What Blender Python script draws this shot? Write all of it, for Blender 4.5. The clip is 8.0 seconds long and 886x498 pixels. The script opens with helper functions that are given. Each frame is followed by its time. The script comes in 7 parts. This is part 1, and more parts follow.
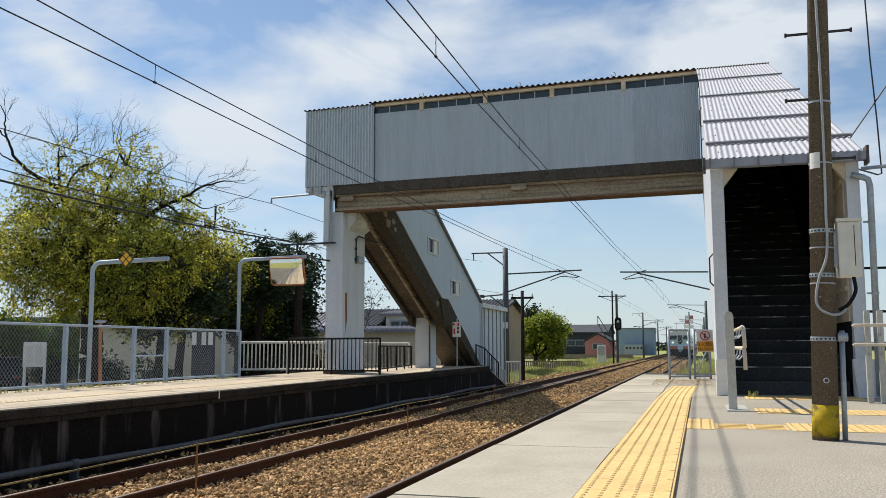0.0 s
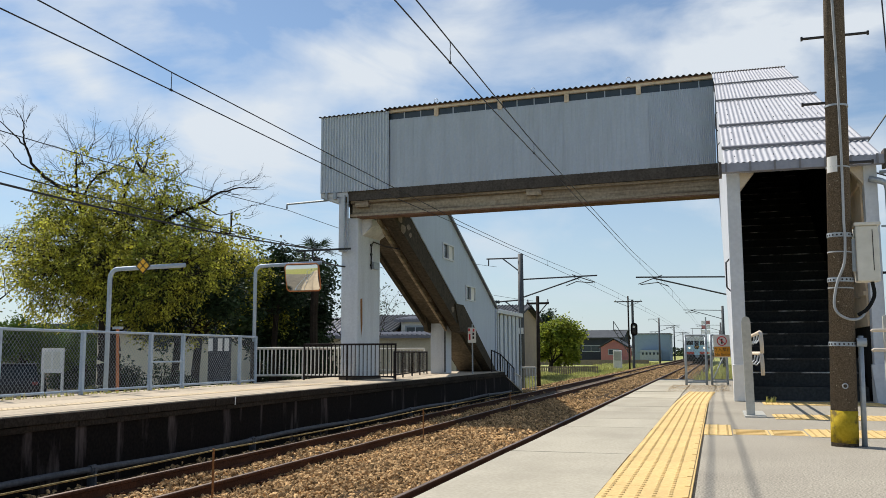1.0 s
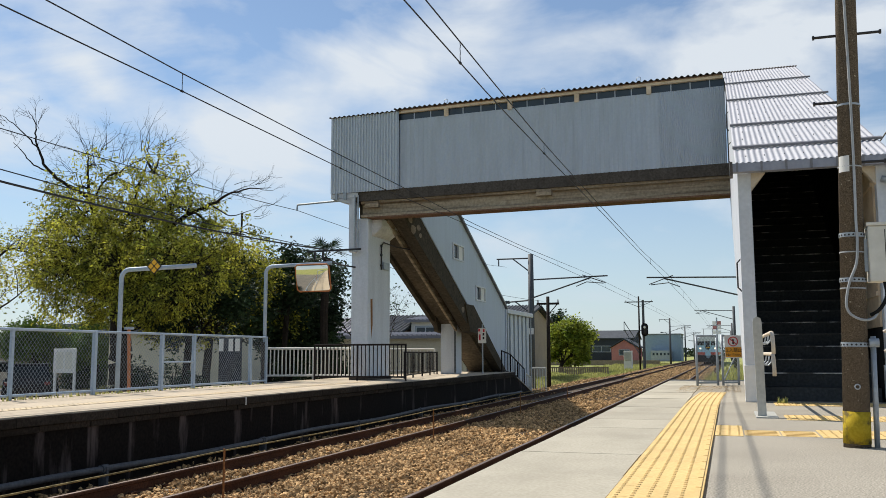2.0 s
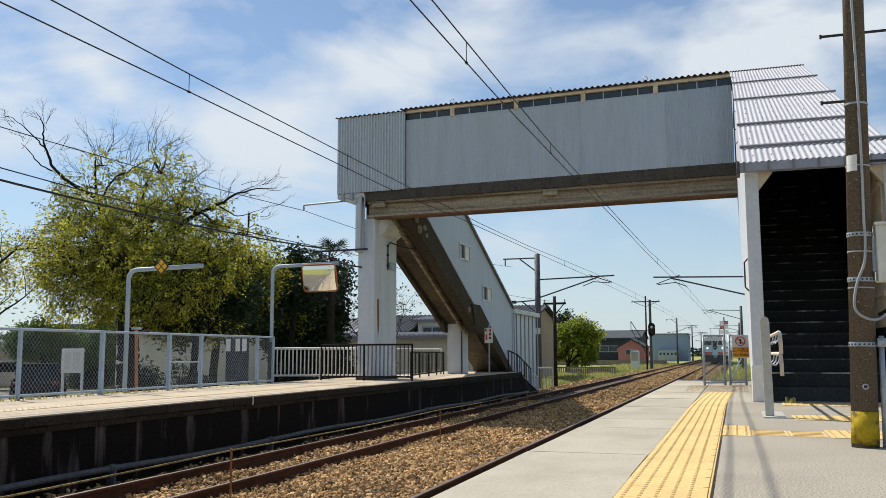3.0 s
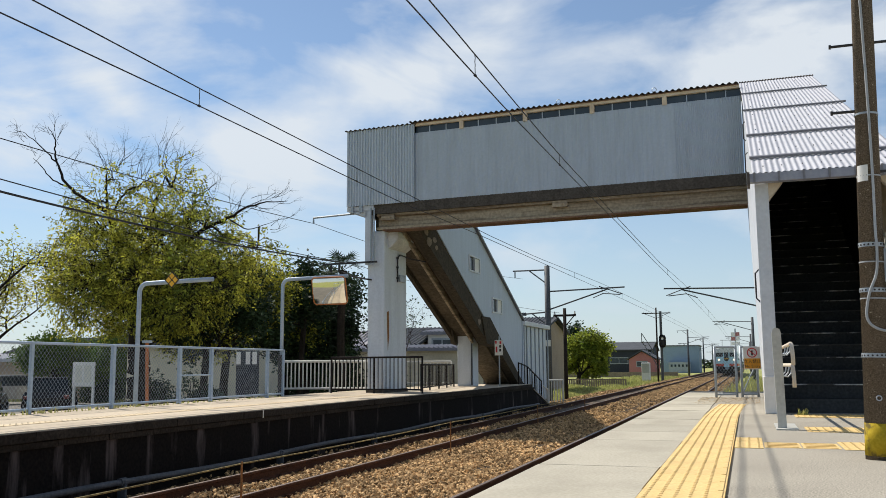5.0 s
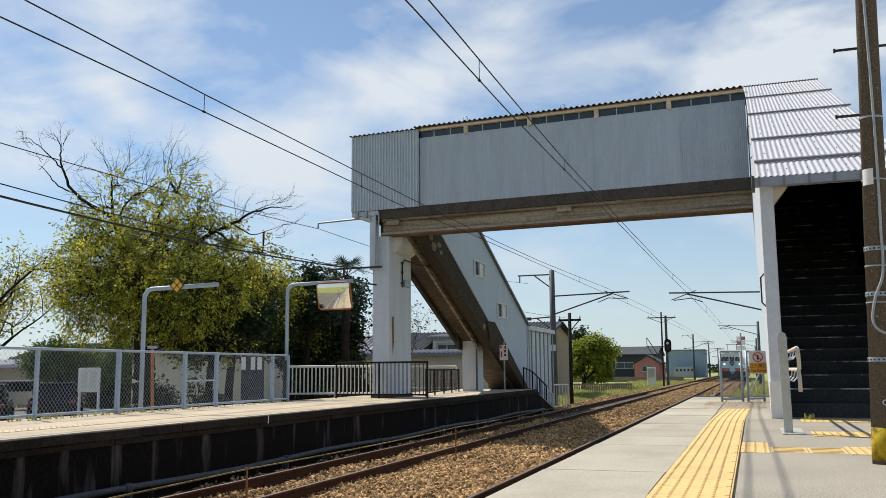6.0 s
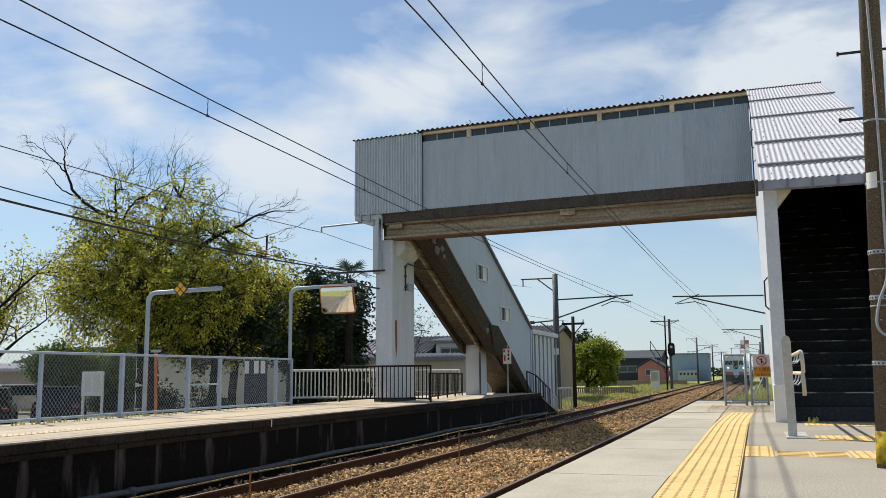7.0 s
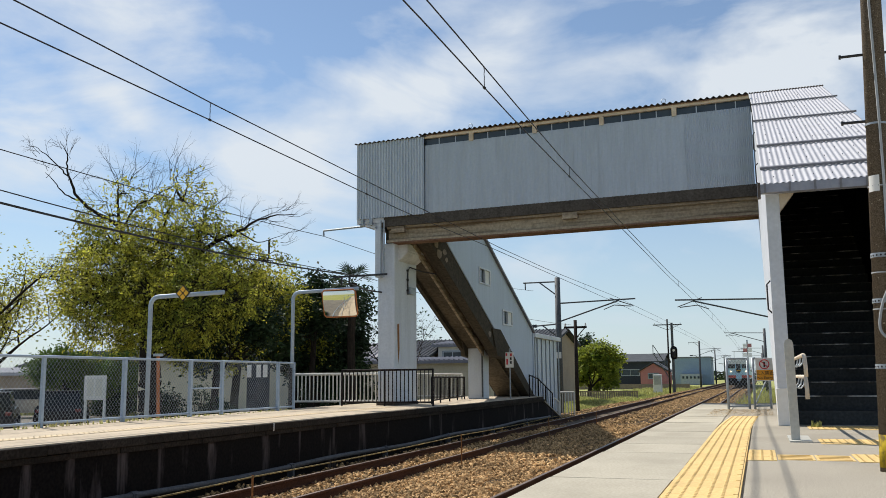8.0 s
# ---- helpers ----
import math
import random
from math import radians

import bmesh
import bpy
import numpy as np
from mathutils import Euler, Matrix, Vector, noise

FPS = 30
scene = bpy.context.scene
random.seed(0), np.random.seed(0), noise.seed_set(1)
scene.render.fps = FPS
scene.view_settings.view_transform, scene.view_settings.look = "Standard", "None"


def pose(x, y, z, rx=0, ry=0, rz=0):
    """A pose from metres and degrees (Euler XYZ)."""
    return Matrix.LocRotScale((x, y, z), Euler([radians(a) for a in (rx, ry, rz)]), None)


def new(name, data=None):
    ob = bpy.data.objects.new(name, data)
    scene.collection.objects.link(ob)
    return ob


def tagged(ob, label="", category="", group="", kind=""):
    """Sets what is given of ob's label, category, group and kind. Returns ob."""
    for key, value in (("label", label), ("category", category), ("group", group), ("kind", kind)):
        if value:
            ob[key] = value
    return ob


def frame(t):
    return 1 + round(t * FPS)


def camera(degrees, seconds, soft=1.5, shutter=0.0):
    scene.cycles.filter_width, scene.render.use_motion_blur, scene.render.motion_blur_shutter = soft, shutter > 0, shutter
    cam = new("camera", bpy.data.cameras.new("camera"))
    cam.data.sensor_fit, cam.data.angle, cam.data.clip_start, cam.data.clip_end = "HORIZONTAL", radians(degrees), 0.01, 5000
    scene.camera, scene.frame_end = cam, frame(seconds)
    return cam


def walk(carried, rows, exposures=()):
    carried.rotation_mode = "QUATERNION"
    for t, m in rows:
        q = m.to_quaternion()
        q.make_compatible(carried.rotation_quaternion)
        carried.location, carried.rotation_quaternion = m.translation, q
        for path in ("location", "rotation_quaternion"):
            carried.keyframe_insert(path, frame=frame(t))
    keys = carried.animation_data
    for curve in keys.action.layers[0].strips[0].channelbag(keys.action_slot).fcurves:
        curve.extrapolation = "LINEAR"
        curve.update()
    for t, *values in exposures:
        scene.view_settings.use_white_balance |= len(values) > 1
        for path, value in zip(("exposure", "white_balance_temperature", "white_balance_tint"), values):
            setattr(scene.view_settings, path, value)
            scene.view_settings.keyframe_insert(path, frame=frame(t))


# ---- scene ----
# The platform lies at z = 0; y runs along the track, x across it to the right.
EYE = 0.565
cam = camera(53.36, 8.0, soft=0.7)
walk(cam, [
    (0.0, pose(0, 0, EYE, 96.34, 0.10, 16.17)),
    (0.5, pose(0, 0, EYE, 96.56, 0.20, 16.72)),
    (1.0, pose(0, 0, EYE, 96.71, 0.17, 17.16)),
    (1.5, pose(0, 0, EYE, 96.75, 0.16, 17.53)),
    (3.0, pose(0, 0, EYE, 96.73, 0.16, 18.24)),
    (3.5, pose(0, 0, EYE, 96.91, 0.24, 18.44)),
    (4.0, pose(0, 0, EYE, 97.15, 0.26, 18.59)),
    (4.5, pose(0, 0, EYE, 97.35, 0.28, 18.73)),
    (6.0, pose(0, 0, EYE, 97.85, 0.44, 19.21)),
    (6.5, pose(0, 0, EYE, 97.98, 0.44, 19.33)),
    (7.0, pose(0, 0, EYE, 98.09, 0.45, 19.42)),
    (7.5, pose(0, 0, EYE, 98.20, 0.48, 19.50)),
    (8.0, pose(0, 0, EYE, 98.33, 0.49, 19.57)),
], exposures=[(0.0, 0.30), (8.0, 0.30)])

# ---- light ----
SUN = Vector((-0.70, 0.417, 1.0)).normalized()
sun_data = bpy.data.lights.new("sun", "SUN")
sun_data.energy, sun_data.angle, sun_data.color = 4.8, radians(0.5), (1.0, 0.935, 0.83)
sun = new("sun", sun_data)
sun.rotation_euler = (-SUN).to_track_quat("-Z", "Y").to_euler()
sun.location = (-20, 13, 30)

world = bpy.data.worlds.new("sky")
scene.world = world
world.use_nodes = True
wt = world.node_tree
wt.nodes.clear()
w_out = wt.nodes.new("ShaderNodeOutputWorld")
w_bg = wt.nodes.new("ShaderNodeBackground")
w_sky = wt.nodes.new("ShaderNodeTexSky")
w_sky.sky_type, w_sky.sun_disc = "NISHITA", False
w_sky.sun_elevation = math.asin(SUN.z)
w_sky.sun_rotation = math.atan2(SUN.x, SUN.y)
w_sky.air_density, w_sky.dust_density, w_sky.ozone_density = 1.0, 0.2, 1.3
w_bg.inputs["Strength"].default_value = 0.085
# thin streaks of high cloud
w_co = wt.nodes.new("ShaderNodeTexCoord")
w_map = wt.nodes.new("ShaderNodeMapping")
w_map.inputs["Rotation"].default_value = (0.0, radians(-16), radians(10))
w_map.inputs["Location"].default_value = (-0.55, 0.35, 0.30)
w_map.inputs["Scale"].default_value = (2.6, 2.2, 8.0)
w_n1 = wt.nodes.new("ShaderNodeTexNoise")
w_n1.inputs["Scale"].default_value, w_n1.inputs["Detail"].default_value, w_n1.inputs["Roughness"].default_value = 1.35, 9.0, 0.56
w_n1.inputs["Distortion"].default_value = 0.45
# broad cloud banks: azimuth, elevation, half length, half height, slant (degrees), weight
BANKS = ((-37.5, 21.0, 5.5, 3.0, 15, 0.7), (-39.3, 17.0, 3.8, 1.7, -15, 0.9), (-25.6, 17.2, 5.2, 3.0, 20, 1.0), (-20.0, 19.0, 5.5, 2.6, 15, 1.0), (-30.2, 14.0, 4.0, 2.0, 15, 0.8), (-45.0, 13.4, 7.0, 3.6, 10, 0.85),
         (-7.3, 18.6, 7.5, 2.6, -6, 0.85), (4.0, 19.0, 6.5, 3.0, 10, 0.85), (-14.5, 22.6, 4.5, 1.8, 15, 0.7), (-7.5, 7.0, 6.5, 2.6, 5, 0.6), (-31.5, 10.6, 7.0, 2.2, 8, 0.6), (7.0, 12.0, 4.0, 4.0, 0, 0.6), (-1.0, 26.0, 9.0, 2.0, 10, 0.6))
w_dir = wt.nodes.new("ShaderNodeSeparateXYZ")
w_az, w_el = wt.nodes.new("ShaderNodeMath"), wt.nodes.new("ShaderNodeMath")
w_az.operation, w_el.operation = "ARCTAN2", "ARCSINE"
w_ae, w_warp, w_shift, w_push = wt.nodes.new("ShaderNodeCombineXYZ"), wt.nodes.new("ShaderNodeTexNoise"), wt.nodes.new("ShaderNodeVectorMath"), wt.nodes.new("ShaderNodeVectorMath")
w_warp.inputs["Scale"].default_value, w_warp.inputs["Detail"].default_value = 9.0, 5.0
w_shift.operation, w_push.operation = "MULTIPLY_ADD", "ADD"
w_shift.inputs[1].default_value, w_shift.inputs[2].default_value = (0.14, 0.10, 0.0), (-0.07, -0.05, 0.0)
for a, b in ((w_co.outputs["Generated"], w_dir.inputs[0]), (w_dir.outputs["X"], w_az.inputs[0]), (w_dir.outputs["Y"], w_az.inputs[1]), (w_dir.outputs["Z"], w_el.inputs[0]),
             (w_az.outputs[0], w_ae.inputs["X"]), (w_el.outputs[0], w_ae.inputs["Y"]), (w_co.outputs["Generated"], w_warp.inputs["Vector"]),
             (w_warp.outputs["Color"], w_shift.inputs[0]), (w_ae.outputs[0], w_push.inputs[0]), (w_shift.outputs[0], w_push.inputs[1])):
    wt.links.new(a, b)
w_total = w_n1.outputs["Fac"]
for az, el, la, lb, tilt, weight in BANKS:
    mp, gr, ad = wt.nodes.new("ShaderNodeMapping"), wt.nodes.new("ShaderNodeTexGradient"), wt.nodes.new("ShaderNodeMath")
    mp.vector_type, gr.gradient_type, ad.operation = "TEXTURE", "SPHERICAL", "MULTIPLY_ADD"
    mp.inputs["Location"].default_value = (radians(az), radians(el), 0.0)
    mp.inputs["Rotation"].default_value = (0.0, 0.0, radians(tilt))
    mp.inputs["Scale"].default_value = (radians(la) * 1.5, radians(lb) * 1.5, 1.0)
    ad.inputs[1].default_value = 0.25 * weight
    wt.links.new(w_push.outputs[0], mp.inputs["Vector"])
    wt.links.new(mp.outputs["Vector"], gr.inputs["Vector"])
    wt.links.new(gr.outputs["Fac"], ad.inputs[0])
    wt.links.new(w_total, ad.inputs[2])
    w_total = ad.outputs[0]
w_ramp = wt.nodes.new("ShaderNodeValToRGB")
w_ramp.color_ramp.elements[0].position, w_ramp.color_ramp.elements[1].position = 0.46, 0.74
w_ramp.color_ramp.elements[0].color, w_ramp.color_ramp.elements[1].color = (0.06, 0.06, 0.06, 1), (0.92, 0.92, 0.92, 1)
w_mix = wt.nodes.new("ShaderNodeMixRGB")
w_mix.inputs["Color2"].default_value = (7.3, 7.8, 8.3, 1)
w_tint = wt.nodes.new("ShaderNodeMixRGB")
w_tint.blend_type = "MULTIPLY"
w_tint.inputs["Fac"].default_value = 1.0
w_tint.inputs["Color2"].default_value = (0.92, 1.0, 1.05, 1)
# pale blue haze low over the horizon
w_sep, w_low, w_haze = wt.nodes.new("ShaderNodeSeparateXYZ"), wt.nodes.new("ShaderNodeMapRange"), wt.nodes.new("ShaderNodeMixRGB")
w_low.inputs["From Min"].default_value, w_low.inputs["From Max"].default_value = 0.0, 0.24
w_low.inputs["To Min"].default_value, w_low.inputs["To Max"].default_value = 0.70, 0.0
w_haze.inputs["Color2"].default_value = (5.2, 6.2, 7.2, 1)
for a, b in ((w_co.outputs["Generated"], w_map.inputs["Vector"]), (w_map.outputs["Vector"], w_n1.inputs["Vector"]),
             (w_total, w_ramp.inputs["Fac"]), (w_ramp.outputs["Color"], w_mix.inputs["Fac"]),
             (w_sky.outputs["Color"], w_tint.inputs["Color1"]), (w_tint.outputs["Color"], w_mix.inputs["Color1"]), (w_mix.outputs["Color"], w_haze.inputs["Color1"]),
             (w_co.outputs["Generated"], w_sep.inputs["Vector"]), (w_sep.outputs["Z"], w_low.inputs["Value"]), (w_low.outputs["Result"], w_haze.inputs["Fac"]),
             (w_haze.outputs["Color"], w_bg.inputs["Color"]),
             (w_bg.outputs["Background"], w_out.inputs["Surface"])):
    wt.links.new(a, b)


# ---- materials ----
def material(name, dark, light, rough=0.8, metal=0.0, grain=40.0, stain=1.5, bump=0.15, bump_scale=None,
             streak=None, stain_colour=None, stain_amount=0.5, vary=0.0, islands=False, trans=0.0, band=(0.42, 0.68)):
    """A surface with fine grain between two colours and large soft stains; streak stretches the stains (x, y, z)."""
    m = bpy.data.materials.new(name)
    m.use_nodes = True
    nt = m.node_tree
    bsdf = nt.nodes["Principled BSDF"]
    bsdf.inputs["Roughness"].default_value, bsdf.inputs["Metallic"].default_value = rough, metal
    bsdf.inputs["Specular IOR Level"].default_value = 0.12 if rough >= 0.75 else 0.4
    geo = nt.nodes.new("ShaderNodeNewGeometry")
    fine = nt.nodes.new("ShaderNodeTexNoise")
    fine.inputs["Scale"].default_value, fine.inputs["Detail"].default_value = grain, 5.0
    nt.links.new(geo.outputs["Position"], fine.inputs["Vector"])
    mix = nt.nodes.new("ShaderNodeMixRGB")
    mix.inputs["Color1"].default_value, mix.inputs["Color2"].default_value = (*dark, 1), (*light, 1)
    span = nt.nodes.new("ShaderNodeMapRange")
    span.inputs["From Min"].default_value, span.inputs["From Max"].default_value = 0.3, 0.7
    nt.links.new(fine.outputs["Fac"], span.inputs["Value"])
    nt.links.new(span.outputs["Result"], mix.inputs["Fac"])
    colour = mix.outputs["Color"]
    large = nt.nodes.new("ShaderNodeTexNoise")
    large.inputs["Scale"].default_value, large.inputs["Detail"].default_value, large.inputs["Roughness"].default_value = stain, 6.0, 0.6
    if streak:
        mp = nt.nodes.new("ShaderNodeMapping")
        mp.inputs["Scale"].default_value = streak
        nt.links.new(geo.outputs["Position"], mp.inputs["Vector"])
        nt.links.new(mp.outputs["Vector"], large.inputs["Vector"])
    else:
        nt.links.new(geo.outputs["Position"], large.inputs["Vector"])
    ramp = nt.nodes.new("ShaderNodeMapRange")
    ramp.inputs["From Min"].default_value, ramp.inputs["From Max"].default_value = band
    ramp.inputs["To Max"].default_value = stain_amount
    nt.links.new(large.outputs["Fac"], ramp.inputs["Value"])
    blot = nt.nodes.new("ShaderNodeMixRGB")
    sc = stain_colour or tuple(0.55 * c for c in dark)
    blot.inputs["Color2"].default_value = (*sc, 1)
    nt.links.new(ramp.outputs["Result"], blot.inputs["Fac"])
    nt.links.new(colour, blot.inputs["Color1"])
    colour = blot.outputs["Color"]
    if vary:
        if islands:
            rnd = geo.outputs["Random Per Island"]
        else:
            rnd = nt.nodes.new("ShaderNodeObjectInfo").outputs["Random"]
        hsv = nt.nodes.new("ShaderNodeHueSaturation")
        rng = nt.nodes.new("ShaderNodeMapRange")
        rng.inputs["To Min"].default_value, rng.inputs["To Max"].default_value = 1 - vary, 1 + vary
        nt.links.new(rnd, rng.inputs["Value"])
        nt.links.new(rng.outputs["Result"], hsv.inputs["Value"])
        nt.links.new(colour, hsv.inputs["Color"])
        colour = hsv.outputs["Color"]
    nt.links.new(colour, bsdf.inputs["Base Color"])
    if bump:
        bp = nt.nodes.new("ShaderNodeBump")
        bp.inputs["Strength"].default_value, bp.inputs["Distance"].default_value = bump, 0.01
        src = fine
        if bump_scale:
            src = nt.nodes.new("ShaderNodeTexNoise")
            src.inputs["Scale"].default_value, src.inputs["Detail"].default_value = bump_scale, 6.0
            nt.links.new(geo.outputs["Position"], src.inputs["Vector"])
        nt.links.new(src.outputs["Fac"], bp.inputs["Height"])
        nt.links.new(bp.outputs["Normal"], bsdf.inputs["Normal"])
    if trans:
        tr = nt.nodes.new("ShaderNodeBsdfTranslucent")
        nt.links.new(colour, tr.inputs["Color"])
        ms = nt.nodes.new("ShaderNodeMixShader")
        ms.inputs["Fac"].default_value = trans
        nt.links.new(bsdf.outputs["BSDF"], ms.inputs[1])
        nt.links.new(tr.outputs["BSDF"], ms.inputs[2])
        nt.links.new(ms.outputs["Shader"], nt.nodes["Material Output"].inputs["Surface"])
    return m


CONCRETE = material("concrete_paving", (0.35, 0.322, 0.26), (0.45, 0.418, 0.342), 0.85, grain=60, stain=1.8, streak=(1.0, 0.5, 1.0), stain_colour=(0.24, 0.22, 0.175), stain_amount=0.45, vary=0.09)
ASPHALT = material("worn_asphalt", (0.165, 0.151, 0.124), (0.53, 0.485, 0.405), 0.9, grain=110, stain=0.9, stain_amount=0.22, bump=0.5)
YELLOW = material("tactile_yellow", (0.60, 0.405, 0.155), (0.73, 0.525, 0.22), 0.7, grain=50, stain=2.5, stain_colour=(0.42, 0.30, 0.13), stain_amount=0.35, vary=0.06)
YELLOW_FADED = material("faded_tactile_yellow", (0.52, 0.41, 0.26), (0.62, 0.50, 0.33), 0.8, grain=40, stain=3.0, stain_colour=(0.48, 0.41, 0.31), stain_amount=0.8, vary=0.1)
OLD_CONCRETE = material("old_platform_top", (0.44, 0.37, 0.28), (0.55, 0.47, 0.36), 0.9, grain=30, stain=0.8, stain_amount=0.35)
# dark old stone taken near black for its shaded side; pale streaks are stains
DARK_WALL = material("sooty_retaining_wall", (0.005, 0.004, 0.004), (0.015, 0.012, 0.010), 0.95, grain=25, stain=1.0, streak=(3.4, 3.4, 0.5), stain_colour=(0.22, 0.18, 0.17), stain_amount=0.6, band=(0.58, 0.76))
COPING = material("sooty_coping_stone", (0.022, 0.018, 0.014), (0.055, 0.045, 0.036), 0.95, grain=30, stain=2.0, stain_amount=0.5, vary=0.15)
BALLAST = material("rusty_ballast_stone", (0.20, 0.115, 0.048), (0.66, 0.445, 0.225), 0.9, grain=25, stain=0.7, stain_colour=(0.16, 0.10, 0.05), stain_amount=0.4, vary=0.6, islands=True)
BED = material("ballast_bed", (0.025, 0.016, 0.009), (0.10, 0.065, 0.035), 0.95, grain=20, stain=0.7, stain_amount=0.3, bump=1.0, bump_scale=14)
RUST = material("rusted_rail", (0.04, 0.017, 0.010), (0.10, 0.044, 0.024), 0.8, grain=40, stain=2, stain_amount=0.4)
RAIL_TOP = material("worn_rail_head", (0.17, 0.125, 0.10), (0.26, 0.20, 0.17), 0.45, 0.6, grain=60, stain=2)
CLAD_GREY = material("grey_painted_cladding", (0.37, 0.425, 0.495), (0.42, 0.475, 0.545), 0.55, grain=18, stain=1.6, streak=(3, 3, 0.35), stain_colour=(0.31, 0.345, 0.385), stain_amount=0.5, bump=0.05)
CLAD_LIGHT = material("pale_corrugated_cladding", (0.44, 0.50, 0.57), (0.52, 0.58, 0.65), 0.5, grain=18, stain=1.6, streak=(3, 3, 0.4), stain_amount=0.2, bump=0.05)
CLAD_BLUE = material("blue_grey_cladding", (0.40, 0.47, 0.58), (0.46, 0.53, 0.64), 0.55, grain=18, stain=1.2, streak=(3, 3, 0.4), stain_amount=0.2, bump=0.05)
ROOF_METAL = material("pale_corrugated_roof", (0.40, 0.405, 0.44), (0.47, 0.475, 0.51), 0.6, 0.0, grain=20, stain=2.0, stain_amount=0.18, bump=0.04)
ROOF_BAR = material("roof_lap_bar", (0.15, 0.15, 0.17), (0.21, 0.21, 0.235), 0.5, grain=20, stain=2.0, stain_amount=0.3)
ROOF_DARK = material("dark_roof_edge", (0.06, 0.05, 0.045), (0.11, 0.09, 0.08), 0.7, grain=20)
CREAM = material("cream_painted_steel", (0.62, 0.50, 0.36), (0.72, 0.59, 0.44), 0.6, grain=25, stain=3.0, stain_colour=(0.28, 0.2, 0.12), stain_amount=0.45)
SLAB = material("stained_slab_edge", (0.055, 0.048, 0.041), (0.11, 0.097, 0.084), 0.9, grain=20, stain=2.0, streak=(2, 2, 0.6), stain_amount=0.5)
BEAM = material("weathered_beam", (0.26, 0.215, 0.155), (0.44, 0.37, 0.27), 0.8, grain=14, stain=1.4, streak=(0.3, 1.0, 8), stain_colour=(0.08, 0.05, 0.032), stain_amount=0.8)
BEAM_RUST = material("rusty_flange", (0.14, 0.075, 0.05), (0.24, 0.15, 0.10), 0.85, grain=20, stain=2)
PIER = material("painted_pier", (0.56, 0.60, 0.65), (0.64, 0.68, 0.73), 0.7, grain=20, stain=1.2, streak=(3, 3, 0.5), stain_amount=0.22)
CORBEL = material("bare_corbel", (0.52, 0.53, 0.53), (0.64, 0.65, 0.65), 0.85, grain=15, stain=3.0, stain_amount=0.5)
WHITE_STEEL = material("white_painted_steel", (0.52, 0.55, 0.60), (0.60, 0.63, 0.68), 0.5, grain=20, stain=2.0, stain_amount=0.2)
# one stair concrete in two colours: in shade, and lit by bounced light
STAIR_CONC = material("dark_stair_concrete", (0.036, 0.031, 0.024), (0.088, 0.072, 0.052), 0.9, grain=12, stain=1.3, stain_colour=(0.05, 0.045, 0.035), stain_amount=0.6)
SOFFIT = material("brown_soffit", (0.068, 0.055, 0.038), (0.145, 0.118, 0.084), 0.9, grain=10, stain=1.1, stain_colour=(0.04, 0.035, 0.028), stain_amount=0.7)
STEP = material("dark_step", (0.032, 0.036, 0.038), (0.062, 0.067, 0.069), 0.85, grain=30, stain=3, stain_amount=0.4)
NOSING = material("worn_nosing", (0.62, 0.62, 0.60), (0.82, 0.82, 0.80), 0.6, grain=50, stain=2.6, stain_colour=(0.03, 0.03, 0.03), stain_amount=0.97, band=(0.36, 0.50))
# near black, stands for the shade inside the roofed stair
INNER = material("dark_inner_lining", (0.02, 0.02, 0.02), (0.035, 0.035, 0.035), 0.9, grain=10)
WINDOW_DARK = material("dark_glazing", (0.03, 0.045, 0.06), (0.06, 0.08, 0.10), 0.15, grain=3, bump=0)
POLE = material("weathered_concrete_pole", (0.06, 0.048, 0.036), (0.175, 0.14, 0.105), 0.95, grain=130, stain=55, stain_colour=(0.50, 0.46, 0.38), stain_amount=0.8, bump=0.45, band=(0.64, 0.70))
POLE_YELLOW = material("chipped_yellow_paint", (0.36, 0.25, 0.015), (0.48, 0.35, 0.03), 0.85, grain=60, stain=13, stain_colour=(0.10, 0.075, 0.03), stain_amount=0.9, band=(0.52, 0.66))
GUTTER = material("grey_violet_gutter", (0.25, 0.265, 0.33), (0.31, 0.325, 0.39), 0.5, grain=20, stain=2.0, stain_amount=0.25)
GALV = material("galvanised_steel", (0.30, 0.34, 0.38), (0.42, 0.46, 0.50), 0.5, 0.35, grain=30, stain=3, stain_amount=0.3)
FENCE_BLUE = material("blue_grey_fence_paint", (0.30, 0.38, 0.48), (0.38, 0.46, 0.56), 0.55, 0.1, grain=30, stain=3, stain_amount=0.25)
WIRE_MESH = material("fence_wire", (0.30, 0.34, 0.38), (0.40, 0.44, 0.48), 0.5, 0.2, grain=30, bump=0)
BLACK_RAIL = material("dark_brown_railing", (0.016, 0.013, 0.013), (0.03, 0.025, 0.024), 0.75, grain=30, bump=0)
IVORY_RAIL = material("ivory_railing", (0.60, 0.58, 0.52), (0.70, 0.68, 0.62), 0.5, grain=30)
HANDRAIL = material("beige_handrail", (0.58, 0.50, 0.40), (0.66, 0.58, 0.47), 0.5, grain=30, bump=0)
STEEL_GREY = material("grey_painted_steel", (0.40, 0.40, 0.37), (0.50, 0.50, 0.46), 0.5, grain=30, stain=3, stain_amount=0.3)
DARK_WIRE = material("dark_cable", (0.02, 0.02, 0.022), (0.035, 0.035, 0.04), 0.6, grain=30, bump=0)
CABLE_GREY = material("grey_cable", (0.36, 0.38, 0.40), (0.46, 0.48, 0.50), 0.6, grain=30, bump=0)
BOX_WHITE = material("ivory_metal_box", (0.62, 0.60, 0.53), (0.70, 0.68, 0.61), 0.5, grain=20, stain=4, stain_amount=0.2)
PIPE_GREY = material("grey_plastic_pipe", (0.055, 0.06, 0.067), (0.11, 0.118, 0.13), 0.7, grain=20, stain=3, stain_amount=0.4)
